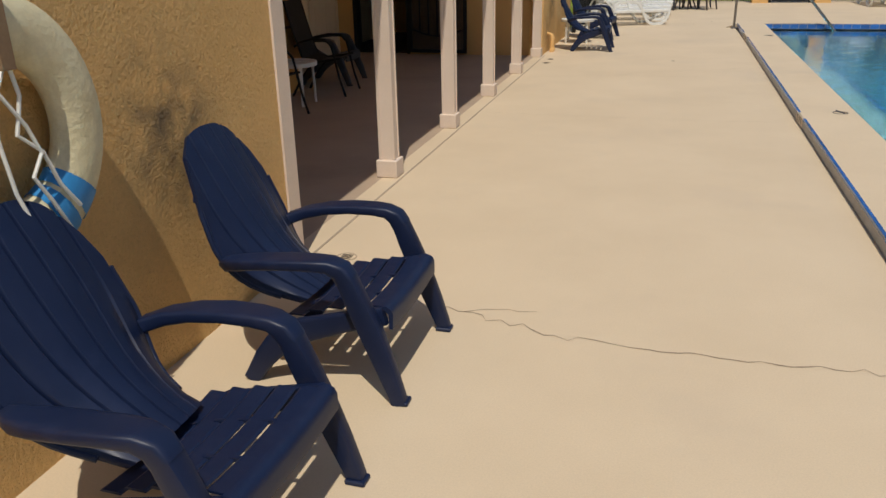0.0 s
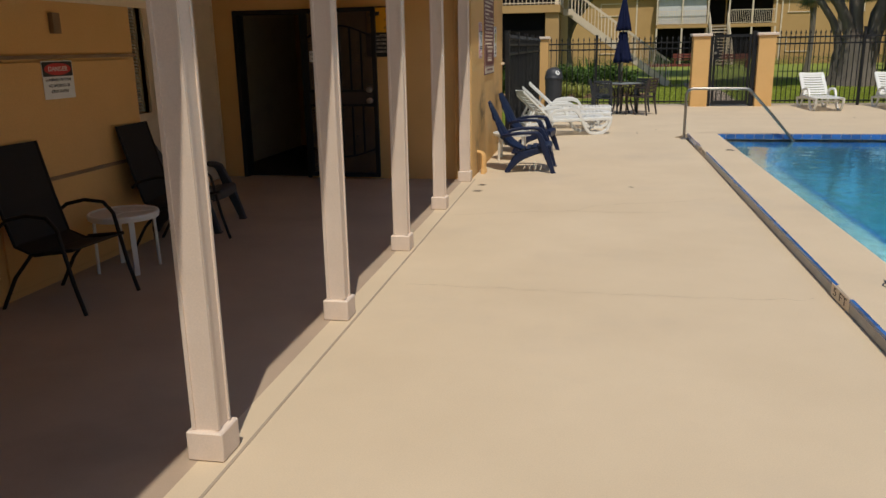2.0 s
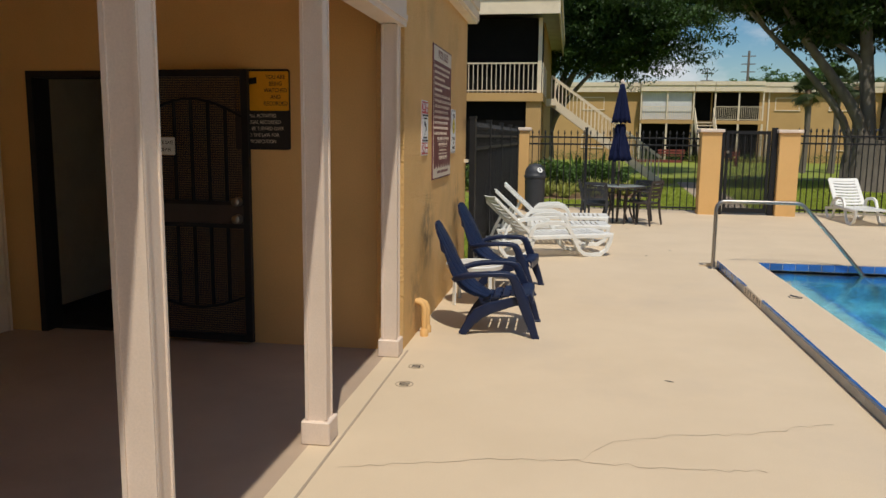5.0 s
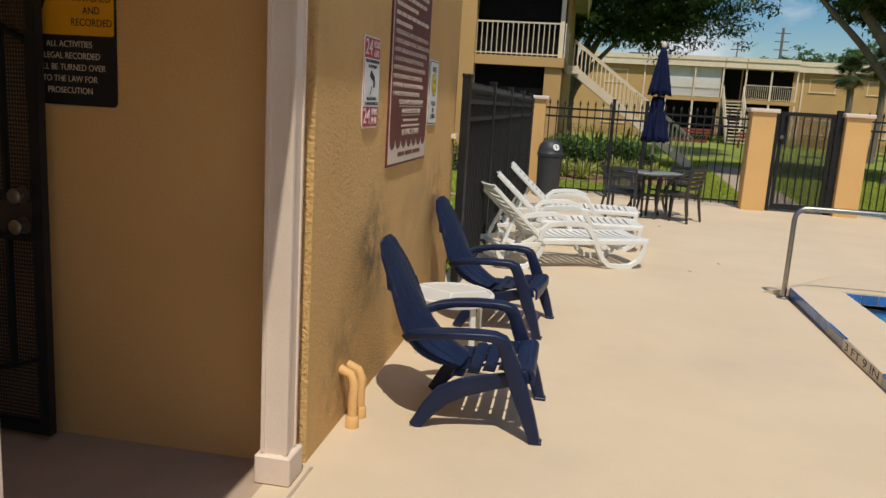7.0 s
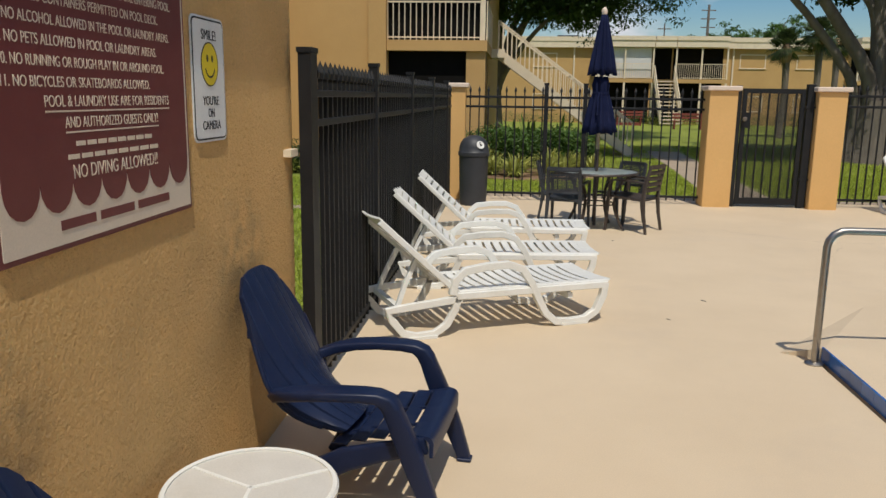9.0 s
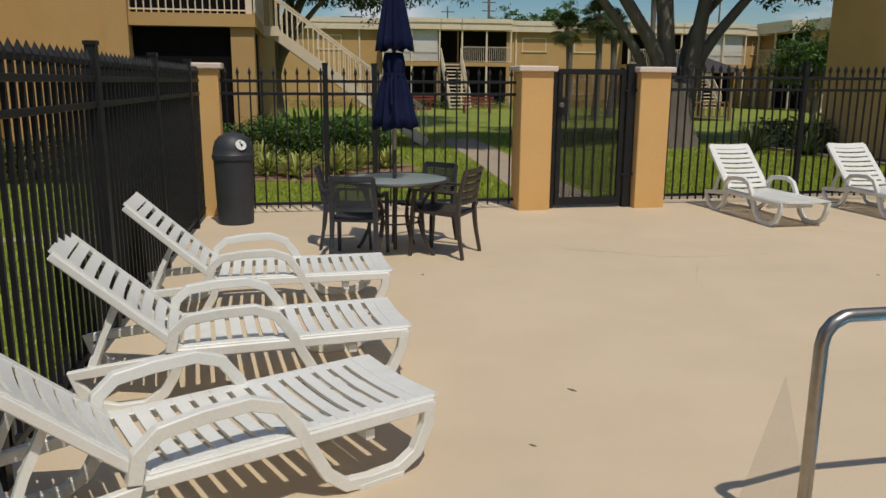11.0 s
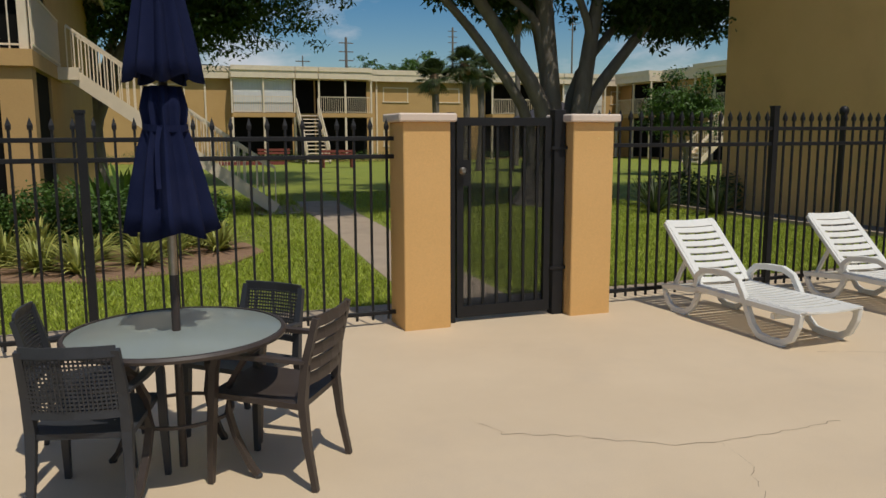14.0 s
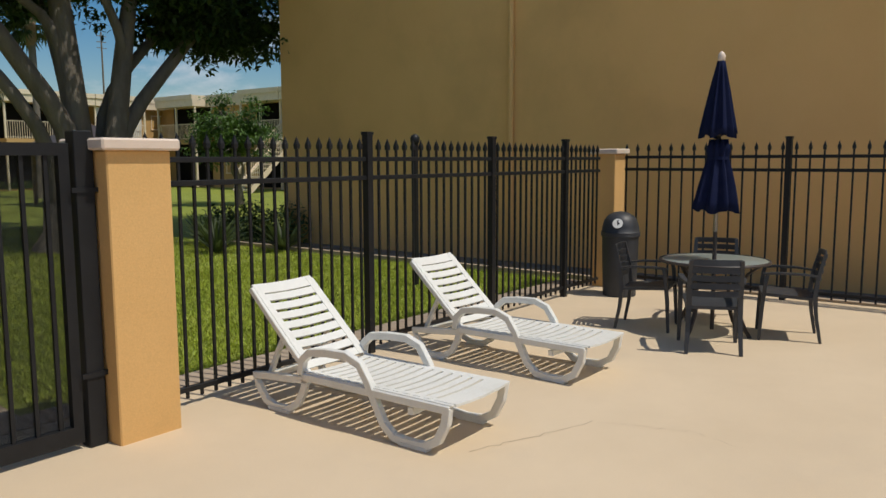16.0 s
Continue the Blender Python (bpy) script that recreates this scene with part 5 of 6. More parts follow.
def tree(label, base, limbs, trunk, clump, leaves, leaf_size, mat, low, spread=1.0, extra=(), droop=0.0):
    """limbs: (points from the trunk outwards, radius); trunk: (height, radius). Clumps of leaves gather round the twigs."""
    t = thing("tree", label, "tree", at=pose(*base))
    h, r = trunk
    bm = bmesh.new()
    path = [Vector((0, 0, -0.1)), Vector((0.02, 0, h * 0.25)), Vector((-0.03, 0.03, h * 0.6)), Vector((0, 0, h))]
    lobes = [1 + 0.12 * math.sin(3 * 2 * math.pi * i / 20) + 0.07 * math.sin(7 * 2 * math.pi * i / 20) for i in range(20)]
    ring = [(r * q * math.cos(2 * math.pi * i / 20), r * q * math.sin(2 * math.pi * i / 20)) for i, q in enumerate(lobes)]
    sweep(bm, path, ring, up=(0, 1, 0), scales=[1.4, 1.05, 0.95, 0.8])
    part("trunk", bm, BARK, t, smooth=True)
    tips = list(extra)
    for points, lr in limbs:
        path = smooth_path(points, 15)
        bm = bmesh.new()
        sweep(bm, path, circle(lr, 12), up=(0, 1, 0.05), scales=[1.3 - 1.0 * (i / 14) ** 0.85 for i in range(15)])
        limb = part("limb", bm, BARK, t, smooth=True)
        for k in range(7):
            p = path[random.randint(8, 14)]
            q = p + Vector((random.uniform(-1, 1) * 2.0, random.uniform(-1, 1) * 2.0, random.uniform(-0.2, 1.6))) * spread
            q.z = max(q.z, low + 0.4)
            bp = curve_path(p, q, (random.uniform(-0.3, 0.3), 0, 0.25), 6, 0.1)
            bm = bmesh.new()
            sweep(bm, bp, circle(lr * 0.26 + 0.008, 7), up=(0, 1, 0.05), scales=[1.2, 1.0, 0.8, 0.6, 0.4, 0.2])
            part("branch", bm, BARK, limb, smooth=True)
            tips += [tuple(bp[3]), tuple(bp[4]), tuple(bp[5])]
        tips.append(tuple(path[14]))
    tips = np.array(tips)
    pick = RNG.integers(0, len(tips), leaves // 50)
    twigs = tips[pick] + RNG.normal(0, clump, (len(pick), 3)) * np.array([1.0, 1.0, 0.45])
    centres = np.repeat(twigs, 50, 0) + RNG.normal(0, 0.28 * clump + 0.05, (len(twigs) * 50, 3)) * np.array([1.0, 1.0, 0.45])
    floor_at = low + 0.45 * np.sin(centres[:, 0] * 1.3) + 0.3 * np.sin(centres[:, 1] * 2.1) - droop * (centres[:, 0] > 1.6)
    centres = centres[centres[:, 2] > floor_at]
    crown = new("crown", leaf_mesh("crown", centres, leaf_size, mat))
    crown.parent = t
    return t


BIG = [([(-0.55, 0.1, 0.8), (-0.86, 0, 2.23), (-2.12, -0.1, 3.84), (-3.2, -0.3, 4.83), (-4.6, -0.6, 6.2), (-5.6, -0.9, 7.2)], 0.125),
       ([(-0.35, -0.1, 0.7), (-0.43, -0.1, 2.24), (-1.41, -0.2, 3.7), (-2.57, -0.4, 5.14), (-3.5, -0.6, 6.6), (-4.0, -0.6, 8.0)], 0.19),
       ([(-0.05, 0, 0.7), (-0.1, 0.1, 2.25), (-0.4, 0.1, 5.33), (-0.5, 0.3, 7.0), (-0.3, 0.5, 9.0)], 0.25),
       ([(-0.25, 0.1, 3.2), (-0.58, 0.1, 4.3), (-1.53, 0.2, 5.05), (-2.2, 0.4, 6.2), (-2.6, 0.6, 7.4)], 0.10),
       ([(0.35, -0.1, 0.7), (0.56, -0.1, 2.26), (0.84, -0.1, 4.11), (1.03, -0.1, 5.17), (1.3, 0, 7.0), (1.4, 0.2, 8.6)], 0.20),
       ([(0.76, -0.1, 3.6), (0.67, -0.2, 4.19), (0.2, -0.3, 5.2), (-0.1, -0.4, 6.6), (0.1, -0.5, 8.0)], 0.10),
       ([(0.5, 0, 0.6), (0.79, 0, 2.27), (1.89, -0.1, 3.78), (3.5, -0.2, 5.57), (4.6, -0.3, 6.6), (5.6, -0.4, 7.2)], 0.15),
       ([(0.5, 0.3, 0.8), (0.66, 0.4, 2.85), (2.21, 0.6, 4.68), (3.2, 0.8, 6.0), (4.0, 1.0, 7.2)], 0.12),
       ([(0.1, 0.3, 0.8), (0.2, 1.2, 3.5), (0.3, 2.6, 5.6), (-0.2, 3.8, 7.4)], 0.14)]
tree("large grey barked shade tree with many spreading limbs", (9.3, 34.2, -0.05), BIG, (1.7, 0.72), 0.58, 160000, 0.17, LEAF_DARK, 4.45,
     extra=[(1.9 + 0.19 * i, 0.3 - 0.2 * (i % 3), 4.4 + 0.25 * (i % 4)) for i in range(10)] * 2 + [(-5.2 + 0.45 * i, -2.0 - 0.4 * (i % 3), 6.1 + 0.4 * (i % 4)) for i in range(6)]
     + [(-5.0 + 0.5 * i, -2.4 + 1.3 * ((i * 3) % 5), 6.6 + 0.45 * (i % 3)) for i in range(20)] + [(-1.0 + 0.5 * i, 2.4 + 0.3 * (i % 2), 5.3 + 0.3 * (i % 3)) for i in range(6)], droop=0.7)
LEFT = [([(0, 0, 2.0), (0.8, -0.5, 4.2), (2.2, -1.0, 6.0), (4.5, -1.2, 7.2), (7.6, -1.2, 7.5)], 0.15), ([(0, 0, 2.0), (0.6, 0, 4.5), (1.6, 0.5, 7.0), (2.6, 0.6, 9.0)], 0.17),
        ([(0, 0, 2.0), (0.1, -0.5, 5.0), (0.5, -1.0, 8.0), (1.2, -1.0, 10.0)], 0.17), ([(0, 0, 2.2), (1.2, -1.0, 3.9), (2.6, -1.6, 5.1), (5.2, -2.0, 5.9)], 0.11),
        ([(0, 0, 2.2), (-0.6, -1.0, 4.6), (-1.0, -1.5, 7.0), (-1.0, -1.5, 9.0)], 0.13), ([(0, 0, 2.0), (1.5, 0.8, 5.5), (4.0, 1.2, 8.0), (6.4, 1.2, 9.2)], 0.13)]
tree("dense dark green tree beside the outside stair", (-1.5, 45.6, -0.05), LEFT, (2.6, 0.22), 0.75, 140000, 0.17, LEAF_TREE, 4.35,
     extra=[(0.2 + 0.75 * i, -2 + 0.7 * (i % 3), 5.4 + 0.75 * (i % 4)) for i in range(10)] + [(0.3 + 0.55 * i, -1.2, 4.9 + 0.3 * (i % 3)) for i in range(8)])
for bx, by, sc, lab in ((17.5, 86, 1.0, "far green tree behind the building roof"), (24, 92, 1.25, "far green tree above the long roof"), (31, 96, 1.1, "far green tree at the skyline")):
    f = [([(0, 0, 2.0), (random.uniform(-0.8, 0.8), 0, 4.0), (random.uniform(-2, 2) * sc, random.uniform(-1.5, 1.5), random.uniform(5.2, 7.0) * sc)], 0.15) for _ in range(6)]
    tree(lab, (bx, by, -0.05), f, (3.0, 0.25), 0.7, 9000, 0.32, LEAF_MID, 3.0)
f = [([(0, 0, 0.8), (random.uniform(-0.4, 0.4), 0, 1.6), (random.uniform(-1, 1), random.uniform(-1, 1), random.uniform(2.2, 3.6))], 0.06) for _ in range(5)]
tree("small bushy green tree by the far wing", (20.5, 44.0, -0.05), f, (1.2, 0.12), 0.45, 9000, 0.16, LEAF_MID, 0.9, 0.5)


def palm(x, y, h, label, fr=0.95):
    t = thing("palm_tree", label, "palm tree", "palm trees", at=pose(x, y, -0.05))
    bm = bmesh.new()
    sweep(bm, [(0.1 * math.sin(3 * u), 0, h * u) for u in (0, 0.2, 0.4, 0.6, 0.8, 1.0)], circle(0.15, 12), up=(0, 1, 0), scales=[1.25, 1, 0.92, 0.95, 1.05, 1.15])
    part("trunk", bm, BARK, t, smooth=True)
    o = Vector((0.1 * math.sin(3), 0, h))
    for k in range(44):
        a, e = random.uniform(0, 2 * math.pi), random.uniform(-1.1, 1.4)
        d = Vector((math.cos(a) * math.cos(e), math.sin(a) * math.cos(e), math.sin(e)))
        side = Vector((-math.sin(a), math.cos(a), 0))
        hub = o + d * (0.52 * fr * random.uniform(0.8, 1.1)) + Vector((0, 0, -0.06 * fr))
        bm = bmesh.new()
        sweep(bm, [o + d * 0.05, (o + hub) / 2 + Vector((0, 0, 0.03)), hub], rect(0.03, 0.015), scales=[1.2, 1, 0.7])
        # a fan of narrow blades that droop at their tips
        for i in range(15):
            w = radians(-105 + 210 * i / 14)
            q = d * math.cos(w) + side * math.sin(w)
            ln = 0.55 * fr * (0.65 + 0.35 * math.cos(w * 0.7))
            n = q.cross(d.cross(side)).normalized() * 0.035 * fr
            m = hub + q * ln * 0.55
            v = [bm.verts.new(c) for c in (hub, m + n, hub + q * ln + Vector((0, 0, -0.16 * fr)), m - n)]
            bm.faces.new(v)
        part("frond", bm, LEAF_PALM, t)
    bm = bmesh.new()
    lathe(bm, ((0.17, -0.75 * fr), (0.26, -0.5 * fr), (0.22, -0.1), (0.1, 0.1)), 14, tuple(o))
    part("boot_skirt", bm, WOOD, t, "brown dead leaf bases", smooth=True)
    return t


palm(11.25, 48.6, 4.05, "short cabbage palm on the lawn")
palm(12.55, 48.4, 4.6, "cabbage palm beside another palm")
palm(18.5, 56.0, 8.0, "tall palm behind the shade tree", 1.5)
palm(14.3, 51.0, 4.5, "slender palm near the long building", 0.9)


def blades_clump(name, label, category, x, y, n, ln, mat, width=0.02, group="", arch=0.75):
    t = thing(name, label, category, group, at=pose(x, y, -0.03))
    verts, faces = [], []
    for _ in range(n):
        a, e, q = random.uniform(0, 2 * math.pi), random.uniform(0.5, 1.45), ln * random.uniform(0.6, 1.1)
        d, s = (math.cos(a), math.sin(a)), (-math.sin(a) * width, math.cos(a) * width)
        k0 = len(verts)
        for i in range(5):
            u = i / 4
            r = q * u * math.cos(e) + 0.05
            z = q * (u * math.sin(e) - arch * u * u * 0.6)
            w = (1 - u) ** 0.6
            verts += [(d[0] * r + s[0] * w, d[1] * r + s[1] * w, max(z, 0.0)), (d[0] * r - s[0] * w, d[1] * r - s[1] * w, max(z, 0.0))]
        for i in range(4):
            faces.append((k0 + 2 * i, k0 + 2 * i + 1, k0 + 2 * i + 3, k0 + 2 * i + 2))
    me = bpy.data.meshes.new("foliage")
    me.from_pydata(verts, [], faces)
    me.materials.append(mat)
    piece("foliage", me, t, Matrix.Identity(4))
    return t


for x, y in ((-1.0, 28.2), (-0.45, 28.9), (-1.6, 28.9), (0.1, 28.3), (0.55, 28.9), (1.05, 29.2), (0.2, 29.6), (-2.3, 28.8), (-1.2, 29.7), (0.9, 29.9), (-0.5, 27.9)):
    blades_clump("ornamental_grass", "variegated yellow green strap leaf plant in mulch", "plant", x + random.uniform(-0.1, 0.1), y, 110, random.uniform(0.75, 1.0), LEAF_PALE, 0.026, "strap leaf plants")
for x, y in ((10.3, 31.6), (10.9, 32.4), (11.3, 30.9), (11.2, 33.2)):
    blades_clump("yucca", "grey green spiky plant at the wall corner", "plant", x, y, 80, 1.0, LEAF_PALM, 0.028, "spiky plants", 0.4)
for x, y, n in ((-0.2, 33.2, 40), (0.6, 34.2, 40), (-0.6, 34.0, 40)):
    blades_clump("broad_leaf_plant", "broad leaved green plant under the stair", "plant", x, y, n, 1.7, LEAF_MID, 0.09, "plants under the stair", 0.5)


def hedge(label, x0, x1, y0, y1, h, n, mat):
    t = thing("hedge", label, "hedge", at=pose(0, 0, -0.03))
    c = RNG.uniform((x0, y0, 0.05), (x1, y1, h), (n, 3))
    c[:, 2] *= 0.85 + 0.15 * np.sin(c[:, 0] * 4.1 + np.sin(c[:, 1] * 5))
    c += RNG.normal(0, 0.05, c.shape)
    piece("foliage", leaf_mesh("foliage", c, 0.09, mat, 0.0, 0.55), t, Matrix.Identity(4))
    return t


hedge("clipped dark green hedge behind the grasses", -3.6, 1.3, 29.9, 31.0, 0.95, 16000, LEAF_MID)
hedge("low dark hedge along the near building", -9.5, -3.6, 27.6, 28.4, 0.8, 9000, LEAF_DARK)
hedge("low shrubs along the long building", -4, 25, 65.6, 66.2, 0.7, 9000, LEAF_MID)
hedge("dark shrubs beside the tall wall", 11.7, 12.3, 31.2, 34.0, 0.9, 3500, LEAF_DARK)
hedge("yellow flowering shrubs along the long building", 8, 14, 64.8, 65.3, 0.45, 2500, LEAF_PALE)


def lawn_blades(name, region, n, h):
    x0, x1, y0, y1 = region
    p = np.stack([RNG.uniform(x0, x1, n), RNG.uniform(y0, y1, n)], 1)
    px = 2.75 + (p[:, 1] - 24.4) * 0.068
    ok = ~((p[:, 0] > px - 0.08) & (p[:, 0] < px + 1.1))
    ok &= ~(((p[:, 0] + 0.9) / 2.7) ** 2 + ((p[:, 1] - 29.5) / 2.15) ** 2 < 1)
    p = p[ok]
    n = len(p)
    a = RNG.uniform(0, 2 * np.pi, n)
    hh = h * RNG.uniform(0.5, 1.2, n)
    w = 0.006 + hh * 0.05
    v = np.zeros((n, 3, 3))
    v[:, 0] = np.stack([p[:, 0] - np.cos(a) * w, p[:, 1] - np.sin(a) * w, np.full(n, -0.052)], 1)
    v[:, 1] = np.stack([p[:, 0] + np.cos(a) * w, p[:, 1] + np.sin(a) * w, np.full(n, -0.052)], 1)
    v[:, 2] = np.stack([p[:, 0] + RNG.normal(0, 0.03, n), p[:, 1] + RNG.normal(0, 0.03, n), -0.05 + hh], 1)
    me = bpy.data.meshes.new(name)
    me.from_pydata(v.reshape(-1, 3).tolist(), [], np.arange(3 * n).reshape(-1, 3).tolist())
    me.materials.append(BLADES)
    return tagged(new(name, me), "fine green grass blades of the lawn", "grass", kind="stuff")


lawn_blades("grass", (-1.3, 11.3, 24.78, 30), 110000, 0.055)
lawn_blades("grass", (-1.3, 11.4, 30, 40), 50000, 0.065)
lawn_blades("grass", (-6, -1.75, 15.6, 27), 40000, 0.06)

# ---- far lawn furniture, poles ----
def bench(x, y, a, label):
    t = thing("park_bench", label, "bench", "red benches", at=pose(x, y, -0.05, 0, 0, a))
    for z, w in ((0.45, 0.0), (0.45, 0.17), (0.45, 0.34)):
        part("seat_plank", boxes(((-0.9, w, z), (0.9, w + 0.13, z + 0.04))), RED_WOOD, t)
    for z in (0.6, 0.78):
        part("back_plank", boxes(((-0.9, 0.46, z), (0.9, 0.5, z + 0.13))), RED_WOOD, t)
    for x0 in (-0.75, 0.7):
        part("leg", boxes(((x0, 0.02, 0), (x0 + 0.06, 0.48, 0.45)), ((x0, 0.42, 0.45), (x0 + 0.06, 0.46, 0.92))), RED_WOOD, t)
    return t


bench(9.0, 57.5, 180, "red painted wooden bench on the lawn")
bench(6.5, 63.0, 180, "red painted bench near the long building")
structure("flower_bed", boxes(((3.5, 62.6, -0.06), (7.2, 63.6, 0.12))), RED_WOOD, "red brick edged flower bed", "flower bed")
gz = thing("gazebo", "small wooden gazebo with a brown hip roof", "gazebo", at=pose(17.5, 49.5, -0.05))
for x in (-1.5, 1.5):
    for y in (-1.5, 1.5):
        part("post", boxes(((x - 0.06, y - 0.06, 0), (x + 0.06, y + 0.06, 2.2))), WOOD, gz)
bm = bmesh.new()
v = [bm.verts.new(p) for p in ((-2, -2, 2.2), (2, -2, 2.2), (2, 2, 2.2), (-2, 2, 2.2), (0, 0, 3.2))]
bm.faces.new(v[3::-1])
for i in range(4):
    bm.faces.new((v[i], v[(i + 1) % 4], v[4]))
part("roof", bm, BROWN, gz)
part("railing", boxes(((-1.5, -1.53, 0.8), (1.5, -1.47, 0.88)), ((-1.5, -1.53, 0.15), (1.5, -1.47, 0.22))), WOOD, gz)
for i in range(15):
    part("baluster", boxes(((-1.4 + 0.2 * i, -1.52, 0.2), (-1.35 + 0.2 * i, -1.48, 0.8))), WOOD, gz)


def pole(x, y, h, r, label):
    t = thing("utility_pole", label, "pole", "skyline poles", at=pose(x, y, -0.05))
    bm = bmesh.new()
    sweep(bm, [(0, 0, 0), (0, 0, h * 0.5), (0, 0, h)], circle(r, 8), up=(0, 1, 0), scales=[1.2, 1.0, 0.8])
    part("shaft", bm, BARK, t)
    for k in range(3):
        part("cross_arm", boxes(((-0.6, -0.04, h - 0.5 - 0.7 * k), (0.6, 0.04, h - 0.42 - 0.7 * k))), BARK, t)
    return t


pole(15.3, 82, 9.6, 0.13, "dark wooden utility pole behind the roof")
pole(12.4, 86, 8.4, 0.07, "thin dark pole behind the roof")
pole(52, 110, 17, 0.12, "thin radio mast on the skyline")
pole(36, 112, 15, 0.15, "lattice mast behind the shade tree")
lamp = thing("garden_light", "black garden light on a post behind the fence", "light", at=pose(9.6, 26.2, -0.05))
part("post", boxes(((-0.03, -0.03, 0), (0.03, 0.03, 1.95))), BLACK, lamp)
bm = bmesh.new()
lathe(bm, ((0.035, 1.93), (0.06, 1.96), (0.065, 2.02), (0.04, 2.06), (0.01, 2.07)), 14)
part("lamp_head", bm, BLACK, lamp, smooth=True)

# ---- signs ----
def flat(name, rgb, rough=0.5):
    return material(name, rgb, tuple(c * 0.92 for c in rgb), 8, 160, rough, 0.04, 120)


S_WHITE, S_RED, S_MAROON, S_CREAM, S_YELLOW, S_AMBER, S_BLACK, S_BLUE = (flat("sign_white", (0.78, 0.79, 0.78)), flat("sign_red", (0.52, 0.03, 0.03)), flat("sign_maroon", (0.14, 0.022, 0.025)),
    flat("sign_cream", (0.70, 0.60, 0.48)), flat("sign_yellow", (0.80, 0.62, 0.02)), flat("sign_amber", (0.78, 0.36, 0.01)), flat("sign_black", (0.012, 0.012, 0.014)), flat("tape_blue", (0.03, 0.24, 0.55)))


def words(parent, body, height, mat, x, y, z=0.006, align="CENTER", stretch=1.0, width=None):
    """Raised lettering on a sign; x, y in the sign's plane."""
    cu = bpy.data.curves.new("lettering", "FONT")
    cu.body, cu.size, cu.align_x, cu.align_y, cu.extrude = body, height * 1.4, align, "CENTER", 0.0006
    tmp = bpy.data.objects.new("lettering", cu)
    scene.collection.objects.link(tmp)
    dg = bpy.context.evaluated_depsgraph_get()
    me = bpy.data.meshes.new_from_object(tmp.evaluated_get(dg))
    bpy.data.objects.remove(tmp)
    xs = [v.co.x for v in me.vertices]
    k = stretch
    if width and xs:
        k = width / (max(xs) - min(xs))
    for v in me.vertices:
        v.co.x *= k
    me.materials.clear()
    me.materials.append(mat)
    ob = new("lettering", me)
    ob.parent = parent
    ob.matrix_basis = pose(x, y, z)
    return ob


def rounded(w, h, r, n=5):
    pts = []
    for cx, cy, a0 in ((w / 2 - r, h / 2 - r, 0), (-w / 2 + r, h / 2 - r, 90), (-w / 2 + r, -h / 2 + r, 180), (w / 2 - r, -h / 2 + r, 270)):
        for i in range(n + 1):
            a = radians(a0 + 90 * i / n)
            pts.append((cx + r * math.cos(a), cy + r * math.sin(a)))
    return pts


def plate(parent, name, w, h, r, mat, z0, z1, x=0, y=0, label=""):
    bm = bmesh.new()
    prism(bm, [(a + x, b + y) for a, b in rounded(w, h, r)], z0, z1)
    return part(name, bm, mat, parent, label)


def on_wall(y, z):
    return pose(WX + 0.006, y, z, 90, 0, 90)


s1 = thing("surveillance_sign", "red and white 24 hour video surveillance sign", "sign", at=on_wall(12.815, 1.66))
plate(s1, "backing", 0.285, 0.445, 0.025, S_WHITE, -0.004, 0.0)
plate(s1, "red_field", 0.268, 0.428, 0.02, S_RED, 0.0, 0.002)
plate(s1, "white_field", 0.262, 0.235, 0.006, S_WHITE, 0.002, 0.004)
words(s1, "24", 0.075, S_WHITE, -0.068, 0.165, 0.003, width=0.115)
words(s1, "HOURS", 0.034, S_WHITE, 0.068, 0.186, 0.003, width=0.115)
words(s1, "A DAY", 0.034, S_WHITE, 0.066, 0.143, 0.003, width=0.09)
words(s1, "VIDEO CAMERA SURVEILLANCE", 0.016, S_BLACK, 0, 0.102, 0.005, width=0.245)
words(s1, "NO TRESPASSING", 0.016, S_BLACK, 0, 0.077, 0.005, width=0.15)
words(s1, "VIGILANCIA POR VIDEO", 0.015, S_BLACK, 0, -0.078, 0.005, width=0.18)
words(s1, "NO PASE SIN AUTORIZACION", 0.015, S_BLACK, 0, -0.102, 0.005, width=0.235)
words(s1, "24", 0.075, S_WHITE, -0.068, -0.165, 0.003, width=0.115)
words(s1, "HORAS", 0.034, S_WHITE, 0.068, -0.143, 0.003, width=0.11)
words(s1, "AL DIA", 0.034, S_WHITE, 0.066, -0.187, 0.003, width=0.1)
bm = bmesh.new()
prism(bm, [(-0.045, 0.03), (0.035, 0.0), (0.045, 0.028), (-0.03, 0.06)], 0.004, 0.006)
prism(bm, [(0.022, -0.022), (0.05, -0.022), (0.05, 0.012), (0.022, 0.012)], 0.004, 0.0055)
prism(bm, [(-0.012, -0.02), (0.0, -0.012), (-0.022, -0.052), (-0.036, -0.062)], 0.004, 0.006)
part("camera_picture", bm, S_BLACK, s1)
for y in (-0.2, 0.2):
    bm = bmesh.new()
    lathe(bm, ((0.008, 0.002), (0.007, 0.006), (0.003, 0.008)), 10, (0, y, 0))
    part("screw", bm, STEEL, s1)

